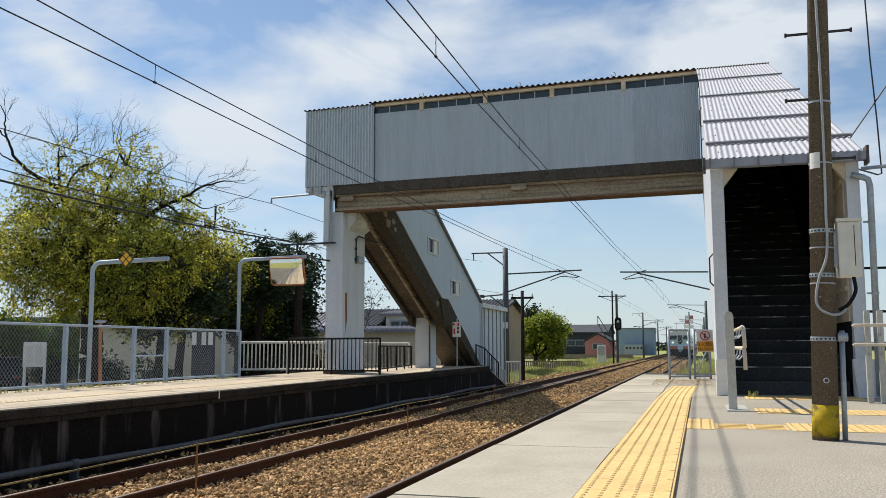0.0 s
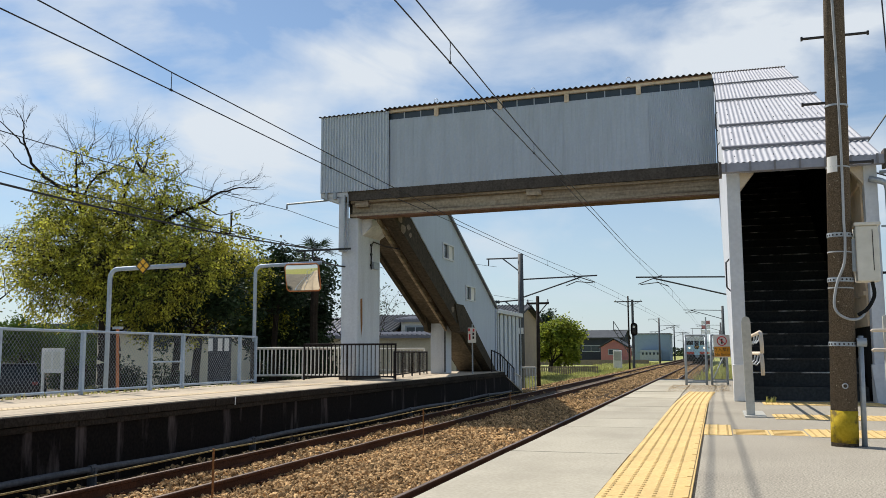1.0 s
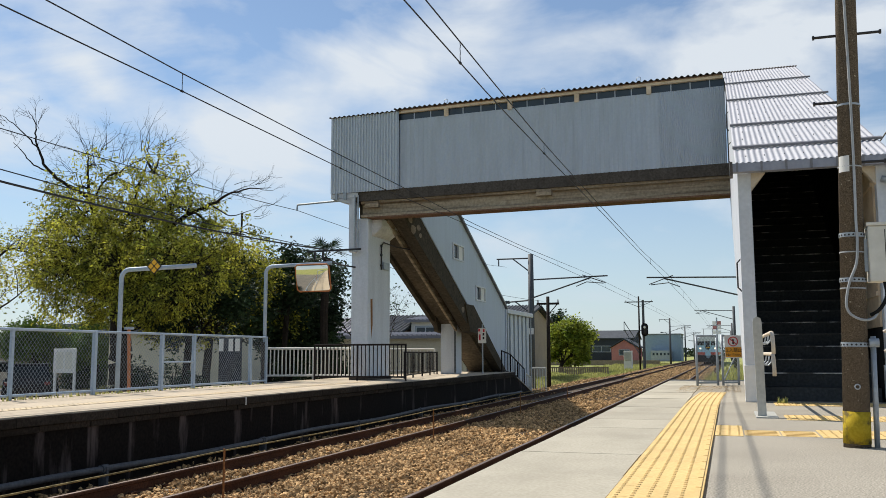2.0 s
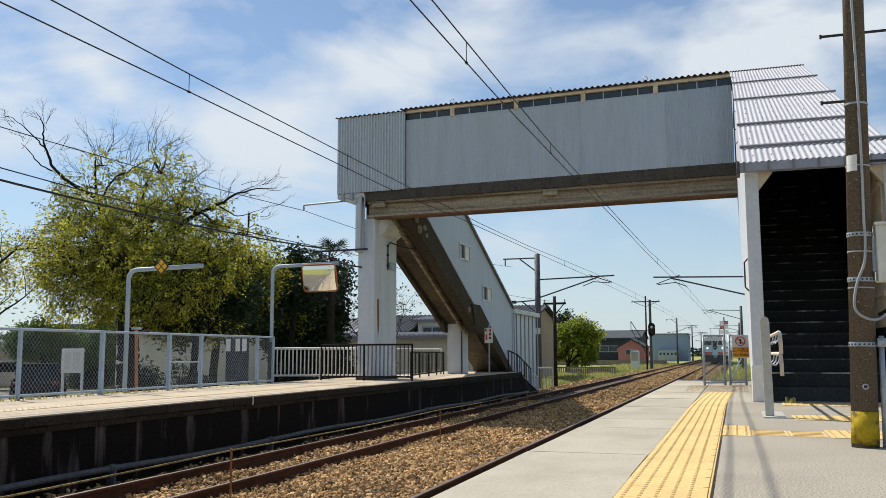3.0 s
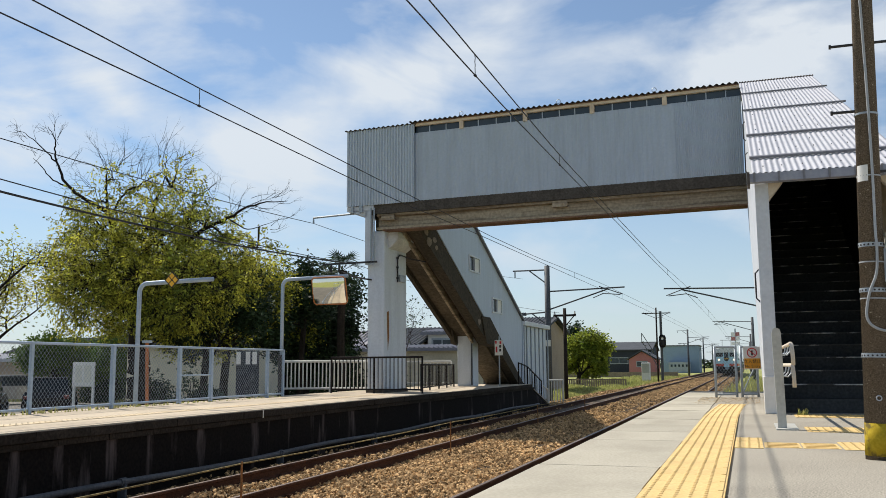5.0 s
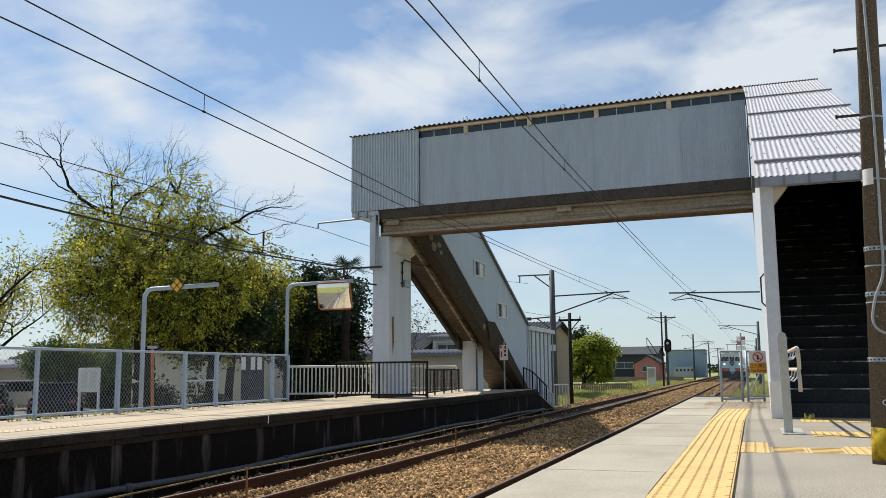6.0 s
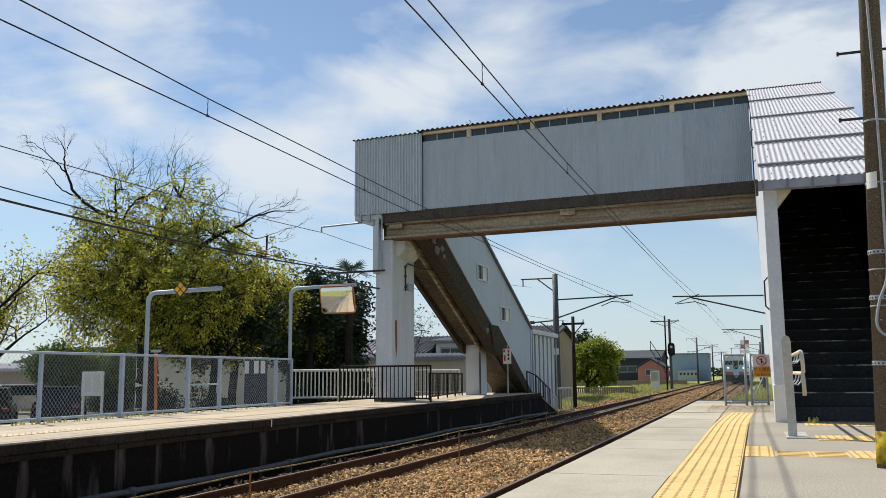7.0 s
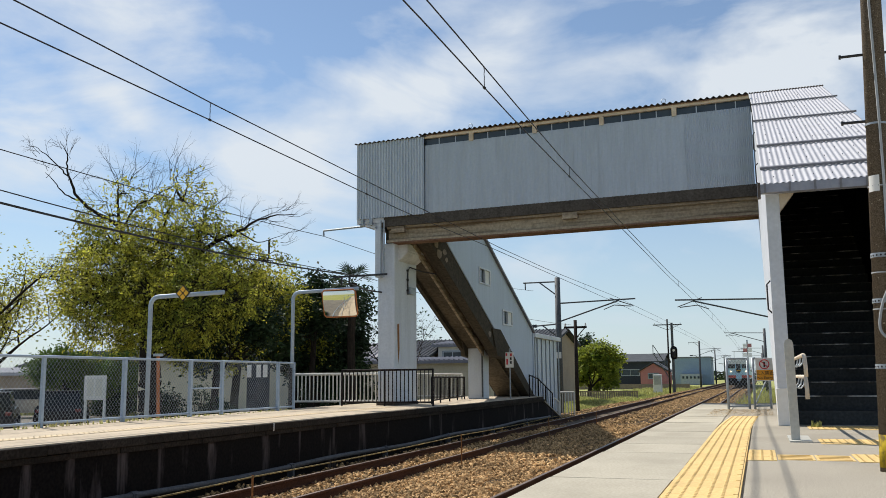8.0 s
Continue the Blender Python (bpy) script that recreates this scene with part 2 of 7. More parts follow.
GRASS = material("grass_ground", (0.16, 0.20, 0.05), (0.34, 0.36, 0.12), 0.95, grain=6, stain=0.25, stain_colour=(0.36, 0.30, 0.16), stain_amount=0.6)
BLADE = material("grass_blade", (0.26, 0.28, 0.08), (0.54, 0.53, 0.20), 0.8, grain=3, stain=0.5, stain_colour=(0.42, 0.36, 0.18), stain_amount=0.5, bump=0, vary=0.3, islands=True, trans=0.3)
# gravel colour lowered to take in the trees' shade
EARTH = material("gravel_yard", (0.10, 0.095, 0.085), (0.19, 0.18, 0.165), 0.95, grain=30, stain=0.4, stain_colour=(0.26, 0.24, 0.2), stain_amount=0.5)
BARK = material("cherry_bark", (0.018, 0.014, 0.012), (0.042, 0.034, 0.028), 0.95, grain=20, stain=3)
LEAF = material("yellowing_leaf", (0.04, 0.09, 0.010), (0.66, 0.63, 0.075), 0.6, grain=1.4, stain=0.5, stain_colour=(0.44, 0.33, 0.03), stain_amount=0.35, bump=0, vary=0.6, islands=True, trans=0.38)
LEAF_SUN = material("bright_green_leaf", (0.12, 0.18, 0.02), (0.46, 0.48, 0.07), 0.65, grain=1.2, stain=0.8, bump=0, vary=0.5, islands=True, trans=0.45)
LEAF_DARK = material("dark_leaf", (0.009, 0.026, 0.010), (0.035, 0.07, 0.02), 0.7, grain=1.2, stain=0.8, bump=0, vary=0.4, islands=True, trans=0.1)
LEAF_GREEN = material("green_leaf", (0.045, 0.095, 0.014), (0.13, 0.20, 0.03), 0.7, grain=1.2, stain=0.8, bump=0, vary=0.45, islands=True, trans=0.25)
PLASTER_CREAM = material("cream_plaster", (0.50, 0.45, 0.33), (0.58, 0.53, 0.40), 0.85, grain=15, stain=0.6, stain_amount=0.25)
PLASTER_PALE = material("pale_cream_plaster", (0.66, 0.61, 0.46), (0.74, 0.69, 0.53), 0.85, grain=15, stain=0.6, stain_amount=0.2)
PLASTER_BEIGE = material("beige_siding", (0.34, 0.27, 0.20), (0.42, 0.34, 0.26), 0.85, grain=15, stain=0.6, stain_amount=0.25)
PLASTER_PINK = material("pink_siding", (0.40, 0.165, 0.155), (0.48, 0.22, 0.205), 0.85, grain=10, stain=0.6, stain_amount=0.2)
PLASTER_DARK = material("dark_siding", (0.03, 0.036, 0.045), (0.055, 0.062, 0.075), 0.8, grain=10, stain=0.6, stain_amount=0.2)
SHED_BLUE = material("blue_grey_steel_shed", (0.22, 0.30, 0.38), (0.28, 0.36, 0.44), 0.7, grain=5, stain=0.4, stain_amount=0.2)
TILE_ROOF = material("grey_tile_roof", (0.05, 0.055, 0.066), (0.10, 0.11, 0.125), 0.85, grain=12, stain=1.0, stain_amount=0.3)
CAR_DARK = material("dark_car_paint", (0.02, 0.02, 0.025), (0.03, 0.03, 0.036), 0.15, 0.2, grain=5, bump=0)
CAR_SILVER = material("silver_car_paint", (0.42, 0.43, 0.45), (0.5, 0.51, 0.53), 0.25, 0.5, grain=5, bump=0)
RUBBER = material("black_rubber", (0.012, 0.012, 0.012), (0.022, 0.022, 0.022), 0.8, grain=40, bump=0)
GLASS_DARK = material("tinted_glass", (0.015, 0.02, 0.025), (0.025, 0.03, 0.035), 0.05, grain=2, bump=0)
TRAIN_BLUE = material("pale_blue_train_paint", (0.42, 0.66, 0.80), (0.48, 0.72, 0.86), 0.35, grain=5, stain=0.8, stain_amount=0.12, bump=0)
TRAIN_WHITE = material("white_train_paint", (0.68, 0.70, 0.72), (0.76, 0.78, 0.80), 0.4, grain=5, stain=0.8, stain_amount=0.12, bump=0)
TRAIN_RED = material("red_train_stripe", (0.55, 0.07, 0.04), (0.62, 0.10, 0.06), 0.4, grain=5, bump=0)
UNDER = material("sooty_underframe", (0.02, 0.018, 0.016), (0.045, 0.04, 0.035), 0.85, grain=10)
SIGN_WHITE = material("white_sign_face", (0.70, 0.69, 0.66), (0.76, 0.75, 0.72), 0.5, grain=20, stain=4, stain_amount=0.15, bump=0)
SIGN_ORANGE = material("orange_sign_face", (0.80, 0.34, 0.02), (0.86, 0.38, 0.03), 0.5, grain=20, bump=0)
SIGN_YELLOW = material("yellow_sign_face", (0.75, 0.40, 0.02), (0.82, 0.46, 0.03), 0.5, grain=20, bump=0)
SIGN_BLACK = material("black_sign_mark", (0.015, 0.012, 0.012), (0.025, 0.02, 0.02), 0.5, grain=20, bump=0)
TAIL_RED = material("dull_red_lens", (0.16, 0.015, 0.015), (0.22, 0.02, 0.02), 0.3, grain=20, bump=0)
SIGN_RED = material("red_sign_mark", (0.55, 0.03, 0.04), (0.6, 0.04, 0.05), 0.5, grain=20, bump=0)
ORANGE_POST = material("orange_brown_post", (0.38, 0.13, 0.04), (0.46, 0.17, 0.06), 0.7, grain=20, stain=4, stain_amount=0.4)
SLEEPER = material("concrete_sleeper", (0.20, 0.16, 0.12), (0.32, 0.26, 0.2), 0.9, grain=20, stain=3, stain_amount=0.5)
TARRED = material("tarred_pole_wood", (0.022, 0.017, 0.015), (0.05, 0.04, 0.034), 0.9, grain=20, stain=3, stain_amount=0.5)
PEELED = material("rust_stain", (0.22, 0.10, 0.04), (0.34, 0.17, 0.07), 0.9, grain=30, stain=12, stain_amount=0.5)
ROPE = material("yellow_black_rope", (0.07, 0.055, 0.03), (0.36, 0.29, 0.13), 0.9, grain=22, bump=0)


def mirror_material():
    m = bpy.data.materials.new("convex_mirror")
    m.use_nodes = True
    b = m.node_tree.nodes["Principled BSDF"]
    b.inputs["Base Color"].default_value, b.inputs["Metallic"].default_value, b.inputs["Roughness"].default_value = (0.8, 0.78, 0.72, 1), 1.0, 0.06
    return m


MIRROR = mirror_material()


def lamp_material(name, colour, strength):
    m = bpy.data.materials.new(name)
    m.use_nodes = True
    b = m.node_tree.nodes["Principled BSDF"]
    b.inputs["Emission Color"].default_value, b.inputs["Emission Strength"].default_value = (*colour, 1), strength
    return m


HEADLIGHT = lamp_material("lit_headlight", (1.0, 0.74, 0.5), 1.6)


# ---- building helpers ----
def box(bm, x0, x1, y0, y1, z0, z1, m=None, bevel=0.0):
    """A box between six planes, turned by m."""
    got = bmesh.ops.create_cube(bm, size=1.0)["verts"]
    t = Matrix.Translation(((x0 + x1) / 2, (y0 + y1) / 2, (z0 + z1) / 2)) @ Matrix.Diagonal((abs(x1 - x0), abs(y1 - y0), abs(z1 - z0), 1))
    bmesh.ops.transform(bm, matrix=t, verts=got)
    if bevel:
        es = list({e for v in got for e in v.link_edges})
        got = bmesh.ops.bevel(bm, geom=es, offset=bevel, segments=2, affect="EDGES", profile=0.5)["verts"] + [v for v in got if v.is_valid]
        got = list({v for v in got if v.is_valid})
    if m is not None:
        bmesh.ops.transform(bm, matrix=m, verts=got)
    return bm


def rod(bm, a, b, r, r2=None, seg=10):
    """A round bar from a to b."""
    a, b = Vector(a), Vector(b)
    d = b - a
    got = bmesh.ops.create_cone(bm, cap_ends=True, segments=seg, radius1=r, radius2=r if r2 is None else r2, depth=d.length)["verts"]
    m = Matrix.Translation((a + b) / 2) @ d.to_track_quat("Z", "Y").to_matrix().to_4x4()
    bmesh.ops.transform(bm, matrix=m, verts=got)
    return bm


def pipe(bm, pts, r, seg=8):
    """A round tube along a line of points, with mitred bends."""
    pts = [Vector(p) for p in pts]
    rings = []
    n = len(pts)
    ref = None
    for i, p in enumerate(pts):
        d = (pts[min(i + 1, n - 1)] - pts[max(i - 1, 0)]).normalized()
        if ref is None:
            ref = d.orthogonal().normalized()
        ref = (ref - d * ref.dot(d)).normalized()
        side = d.cross(ref)
        rings.append([bm.verts.new(p + r * (math.cos(a) * ref + math.sin(a) * side)) for a in [2 * math.pi * k / seg for k in range(seg)]])
    for a, b in zip(rings, rings[1:]):
        for k in range(seg):
            bm.faces.new((a[k], a[(k + 1) % seg], b[(k + 1) % seg], b[k]))
    bm.faces.new(rings[0][::-1])
    bm.faces.new(rings[-1])
    return bm


def prism(bm, pts, v, m=None):
    """A flat outline of 3D points pushed out by the vector v."""
    v = Vector(v)
    lo = [bm.verts.new(Vector(p)) for p in pts]
    hi = [bm.verts.new(Vector(p) + v) for p in pts]
    n = len(pts)
    bm.faces.new(lo[::-1])
    bm.faces.new(hi)
    for i in range(n):
        bm.faces.new((lo[i], lo[(i + 1) % n], hi[(i + 1) % n], hi[i]))
    if m is not None:
        bmesh.ops.transform(bm, matrix=m, verts=lo + hi)
    return bm


def sheet(bm, origin, across, along, normal, width, length, pitch, depth, thick=0.006, steps=6, profile="wave"):
    """A corrugated sheet: waves run across, ridges run along."""
    o, a, l, n = Vector(origin), Vector(across), Vector(along), Vector(normal)
    cols = []
    count = max(2, int(round(width / pitch * steps)))
    for i in range(count + 1):
        u = width * i / count
        ph = u / pitch
        if profile == "wave":
            h = depth * math.sin(2 * math.pi * ph)
        else:
            f = ph % 1.0
            h = depth if f < 0.58 else 0.0
        cols.append(o + a * u + n * h)
    top = [(bm.verts.new(c), bm.verts.new(c + l * length)) for c in cols]
    bot = [(bm.verts.new(c - n * thick), bm.verts.new(c + l * length - n * thick)) for c in cols]
    for i in range(count):
        bm.faces.new((top[i][0], top[i + 1][0], top[i + 1][1], top[i][1]))
        bm.faces.new((bot[i][0], bot[i][1], bot[i + 1][1], bot[i + 1][0]))
        bm.faces.new((top[i][0], bot[i][0], bot[i + 1][0], top[i + 1][0]))
        bm.faces.new((top[i][1], top[i + 1][1], bot[i + 1][1], bot[i][1]))
    for e in (0, -1):
        bm.faces.new((top[e][0], top[e][1], bot[e][1], bot[e][0]))
    return bm


def smooth_line(pts, n=5):
    """A rounded line through the points (Catmull-Rom)."""
    p = [np.array(q, float) for q in pts]
    p = [2 * p[0] - p[1]] + p + [2 * p[-1] - p[-2]]
    out = []
    for a, b_, c, d in zip(p, p[1:], p[2:], p[3:]):
        for k in range(n):
            u = k / n
            out.append(0.5 * (2 * b_ + (c - a) * u + (2 * a - 5 * b_ + 4 * c - d) * u * u + (3 * b_ - a - 3 * c + d) * u ** 3))
    return out + [p[-2]]


def base_of(ob):
    loc = Vector((0, 0, 0))
    while ob is not None:
        loc += ob.location
        ob = ob.parent
    return loc


def finish(bm, name, mat, smooth=False):
    me = bpy.data.meshes.new(name)
    bmesh.ops.recalc_face_normals(bm, faces=bm.faces)
    bm.to_mesh(me)
    bm.free()
    me.materials.append(mat)
    if smooth:
        for p in me.polygons:
            p.use_smooth = True
    return me


def part(name, bm, mat, parent, label="", smooth=False):
    """One mesh under a thing or a part; the mesh is given in world places."""
    bm.transform(Matrix.Translation(-base_of(parent)))
    ob = new(name, finish(bm, name, mat, smooth))
    ob.parent = parent
    return tagged(ob, label)


def thing(name, at, label, category, group="", kind=""):
    ob = new(name)
    ob.empty_display_size = 0.1
    ob.location = at
    return tagged(ob, label, category, group, kind)


def solid(name, bm, mat, label, category, group="", kind="", smooth=False, at=(0, 0, 0)):
    """A thing that is one mesh."""
    bm.transform(Matrix.Translation(-Vector(at)))
    ob = new(name, finish(bm, name, mat, smooth))
    ob.location = at
    return tagged(ob, label, category, group, kind)


def bm_():
    return bmesh.new()


def raw(name, verts, faces, mat, smooth=False):
    me = bpy.data.meshes.new(name)
    me.from_pydata(verts, [], faces)
    me.materials.append(mat)
    if smooth:
        for p in me.polygons:
            p.use_smooth = True
    return me


TURN = Matrix.Rotation(radians(-3.69), 4, "Z")   # the footbridge stands slightly askew to the track


# ---- ground ----
RAIL_Z = -0.92
TRACKS = (-2.67, -6.2)       # centre lines
GAUGE = 1.13                 # between the rails' centres


def build_ground():
    """One sheet out to the horizon, raised under the ballast, level yard on the left."""
    xs = [-3000, -400, -120, -60, -30, -20, -14, -11.2, -10.9, -9.4, -8.6, -7.6, -6.2, -4.4, -2.67, -1.4, -1.0, 0.3, 1.5, 3, 6, 12, 40, 120, 400, 3000]
    ys = [-3000, -300, -60, -20, 0, 5, 10, 15, 20, 24, 28, 32, 36, 40, 44, 50, 60, 80, 110, 150, 220, 400, 900, 3000]

    def height(x, y):
        z = -1.35
        if -8.8 < x < -0.6:
            z = -1.32
        if x <= -10.9 and y < 40:
            z = -1.38
        return z
    verts = [(x, y, height(x, y)) for y in ys for x in xs]
    n = len(xs)
    faces = [(j * n + i, j * n + i + 1, (j + 1) * n + i + 1, (j + 1) * n + i) for j in range(len(ys) - 1) for i in range(n - 1)]
    return tagged(new("ground", raw("ground", verts, faces, GRASS)), "dry grass and earth beside the railway", "ground", kind="structure")


build_ground()


def build_bed():
    """The ballast bed: two low ridges under the tracks with a dip between them."""
    xs = np.array([-8.7, -8.3, -7.9, -7.3, -6.2, -5.1, -4.75, -4.4, -4.1, -3.75, -2.67, -1.6, -1.25, -0.95])
    zs = np.array([-1.24, -1.17, -1.12, -1.10, -1.09, -1.085, -1.07, -1.05, -1.05, -1.085, -1.10, -1.10, -1.14, -1.22])
    ys = np.concatenate([np.arange(-12, 60, 0.8), np.arange(60, 420, 12.0)])
    rng = np.random.default_rng(3)
    verts = [(float(x), float(y), float(z + rng.normal(0, 0.008))) for y in ys for x, z in zip(xs, zs)]
    n = len(xs)
    faces = [(j * n + i, j * n + i + 1, (j + 1) * n + i + 1, (j + 1) * n + i) for j in range(len(ys) - 1) for i in range(n - 1)]
    ob = new("ballast_bed", raw("ballast_bed", verts, faces, BED, True))
    return tagged(ob, "brown ballast bed under the two tracks", "ballast", kind="structure")


build_bed()


def build_stones():
    """Loose ballast, a low faceted stone each, packed denser near the platform."""
    rng = np.random.default_rng(11)
    ico = bmesh.new()
    bmesh.ops.create_icosphere(ico, subdivisions=1, radius=1.0)
    bv = np.array([v.co[:] for v in ico.verts])
    bf = np.array([[v.index for v in f.verts] for f in ico.faces])
    ico.free()
    zones = [(-5.65, -3.2, 5.0, 16.0, 27000), (-5.65, -3.2, 16.0, 30.0, 13000), (-5.65, -3.2, 30.0, 60.0, 5000),
             (-6.8, -5.6, 6.0, 30.0, 9000), (-7.75, -6.7, 6.0, 36.0, 3500), (-8.6, -6.8, 36.0, 60.0, 3500), (-3.3, -1.3, 18.0, 60.0, 5000), (-8.0, -1.4, 60.0, 110.0, 9000)]
    allv, allf, k = [], [], 0
    for x0, x1, y0, y1, n in zones:
        x, y = rng.uniform(x0, x1, n), rng.uniform(y0, y1, n)
        s = rng.uniform(0.018, 0.045, n) * (1.0 if y0 < 16 else 1.25 if y0 < 59 else 2.0)
        z = -1.078 + rng.uniform(-0.028, 0.028, n) + 0.02 * np.sin(x * 3) * np.sin(y * 1.7) + np.where((x > -4.9) & (x < -4.1), 0.025, 0.0) - np.where(x < -6.75, 0.03, 0.0)
        for i in range(n):
            q = rng.normal(size=(3, 3))
            q, _ = np.linalg.qr(q)
            v = bv * rng.uniform(0.6, 1.3, (12, 1)) * (s[i] * np.array([1.25, 0.9, 0.62]))
            v = v @ q.T + (x[i], y[i], z[i])
            allv.append(v)
            allf.append(bf + 12 * k)
            k += 1
    v, f = np.concatenate(allv), np.concatenate(allf)
    ob = new("ballast_stones", raw("ballast_stones", v.tolist(), f.tolist(), BALLAST))
    return tagged(ob, "loose brown and grey ballast stones between the rails", "ballast", kind="stuff")


build_stones()


def build_track(cx, y0, y1, label):
    t = thing("railway_track", (cx, y0, RAIL_Z - 0.153), label, "railway track", "tracks")
    for sx in (-1, 1):
        x = cx + sx * GAUGE / 2
        prof = [(-0.063, -0.153), (0.063, -0.153), (0.063, -0.142), (0.012, -0.120), (0.008, -0.045), (0.032, -0.032), (0.032, -0.006), (0.026, -0.001),
                (-0.026, -0.001), (-0.032, -0.006), (-0.032, -0.032), (-0.008, -0.045), (-0.012, -0.120), (-0.063, -0.142)]
        b = bm_()
        prism(b, [(x + px, y0, RAIL_Z + pz) for px, pz in prof], (0, y1 - y0, 0))
        rail = part("rail", b, RUST, t)
        b = bm_()
        box(b, x - 0.024, x + 0.024, y0, y1, RAIL_Z - 0.001, RAIL_Z + 0.003)
        part("rail_head", b, RAIL_TOP, rail, "shiny worn rail head")
    b = bm_()
    prism(b, [(cx - 1.0, 0, -1.20), (cx + 1.0, 0, -1.20), (cx + 0.98, 0, -1.068), (cx + 0.5, 0, -1.085), (cx - 0.5, 0, -1.085), (cx - 0.98, 0, -1.068)], (0, 0.22, 0))
    me = finish(b, "sleeper", SLEEPER)
    clips = []
    for sx in (-1, 1):
        for k in (-1, 1):
            b = bm_()
            xx = cx + sx * GAUGE / 2 + k * 0.085
            box(b, xx - 0.028, xx + 0.028, 0.07, 0.15, -1.075, -1.035)
            clips.append(finish(b, "clip", RUST))
    for i in range(95):
        s = new("sleeper", me)
        s.location = (-cx, i * 0.62 - y0 + 2.0, -(RAIL_Z - 0.153))
        s.parent = t
        if 4 < i < 45:
            for clip in clips:
                c = new("clip", clip)
                c.parent = s
    return t


build_track(TRACKS[0], -14, 420, "railway track beside the concrete platform on ballast")
build_track(TRACKS[1], -14, 420, "railway track beside the old dark-walled platform on ballast")

# a yellow and black rope on thin stakes beside the far track
rope = thing("rope_barrier", (-5.2, 8.0, -1.05), "yellow and black rope on thin rusty stakes beside the track", "rope barrier")
b = bm_()
ROPE_X, ROPE_Z = -5.3, -0.49
stakes = [1.4, 8.65, 15.9, 23.2, 30.4]
pts = []
for a, c in zip(stakes, stakes[1:]):
    for k in range(8):
        u = k / 8
        pts.append((ROPE_X, a + (c - a) * u, ROPE_Z - 0.02 * 4 * u * (1 - u)))
pipe(b, pts, 0.009, 5)
part("rope", b, ROPE, rope)
for yy in stakes:
    b = bm_()
    rod(b, (ROPE_X, yy, -1.15), (ROPE_X, yy, ROPE_Z + 0.02), 0.012, seg=6)
    part("stake", b, PEELED, rope)
for i, (px, py, h) in enumerate(((-4.95, 44, 0.4), (-5.1, 62, 0.4))):
    b = bm_()
    rod(b, (px, py, -1.15), (px, py, -1.0 + h), 0.011, seg=6)
    box(b, px - 0.016, px + 0.016, py - 0.016, py + 0.016, -1.0 + h - 0.05, -1.0 + h)
    solid("marker_stake", b, PEELED, "thin rusty marker stake standing in the ballast", "stake", "stakes in the ballast", at=(px, py, -1.1))

# ---- near platform ----
EDGE = -1.16


def build_near_platform():
    b = bm_()
    # solid body with a small overhang at the edge; it ends past the gate with a sloping tail
    prism(b, [(EDGE + 0.10, -14, -1.4), (14, -14, -1.4), (14, -14, -0.012), (EDGE + 0.10, -14, -0.012)], (0, 33.4, 0))
    body = solid("platform_near", b, ASPHALT, "grey asphalt station platform with a concrete edge", "platform", kind="structure", at=(2, 5, -1.4))
    b = bm_()
    prism(b, [(-0.105, -14, -0.011), (14, -14, -0.011), (14, -14, 0.0), (-0.105, -14, 0.0)], (0, 33.4, 0))
    part("asphalt_surface", b, ASPHALT, body)
    b = bm_()
    box(b, EDGE + 0.03, EDGE + 0.12, -14, 19.4, -0.30, -0.083)
    part("edge_beam", b, SLAB, body, "dark platform edge beam")
    return body


near = build_near_platform()


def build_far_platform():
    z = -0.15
    # track-side wall carries its shade in the colour
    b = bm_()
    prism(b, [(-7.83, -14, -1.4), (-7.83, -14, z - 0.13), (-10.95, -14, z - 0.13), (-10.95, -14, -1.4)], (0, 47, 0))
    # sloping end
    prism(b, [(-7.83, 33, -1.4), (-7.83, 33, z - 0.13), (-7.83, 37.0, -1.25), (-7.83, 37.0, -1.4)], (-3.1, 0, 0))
    body = solid("platform_far", b, DARK_WALL, "old platform with a dark stone wall, blackened further for shade", "platform", kind="structure", at=(-9, 5, -1.4))
    b = bm_()
    prism(b, [(-7.80, -14, z - 0.06), (-10.95, -14, z - 0.13), (-10.95, -14, z), (-7.80, -14, z)], (0, 47, 0))
    prism(b, [(-7.85, 33, z - 0.04), (-7.85, 33, z), (-7.85, 37.4, -1.22), (-7.85, 37.4, -1.26)], (-3.1, 0, 0))
    part("platform_surface", b, OLD_CONCRETE, body, "pale sunlit concrete surface")
    return body


far = build_far_platform()

# drain pipe along the foot of the far platform
b = bm_()
pts = [(-7.70, y, -0.915 + 0.02 * math.sin(y * 0.9)) for y in np.arange(-6, 34, 0.7)]
pipe(b, pts, 0.042, 10)
conduit = thing("cable_conduit", (-7.7, 6, -1.0), "grey cable pipe along the foot of the old platform", "pipe")
part("tube", b, PIPE_GREY, conduit, smooth=True)
for yy in np.arange(1.5, 33, 4.1):
    b = bm_()
    rod(b, (-7.70, yy - 0.06, -0.915 + 0.02 * math.sin(yy * 0.9)), (-7.70, yy + 0.06, -0.915 + 0.02 * math.sin(yy * 0.9)), 0.056, seg=10)
    box(b, -7.76, -7.64, yy - 0.02, yy + 0.02, -1.2, -0.88)
    part("joint", b, PIPE_GREY, conduit)

# ---- footbridge ----
BY = 21.3          # the bridge's near face in its own axes
BX0, BX1 = -11.66, -1.22
DEPTH = 1.65
bridge = thing("footbridge", TURN @ Vector((-6.4, BY + 0.8, 3.6)), "covered grey footbridge on a weathered beam over the tracks", "footbridge")


def bpart(name, b, mat, parent=None, label="", smooth=False):
    b.transform(TURN)
    return part(name, b, mat, parent or bridge, label, smooth)


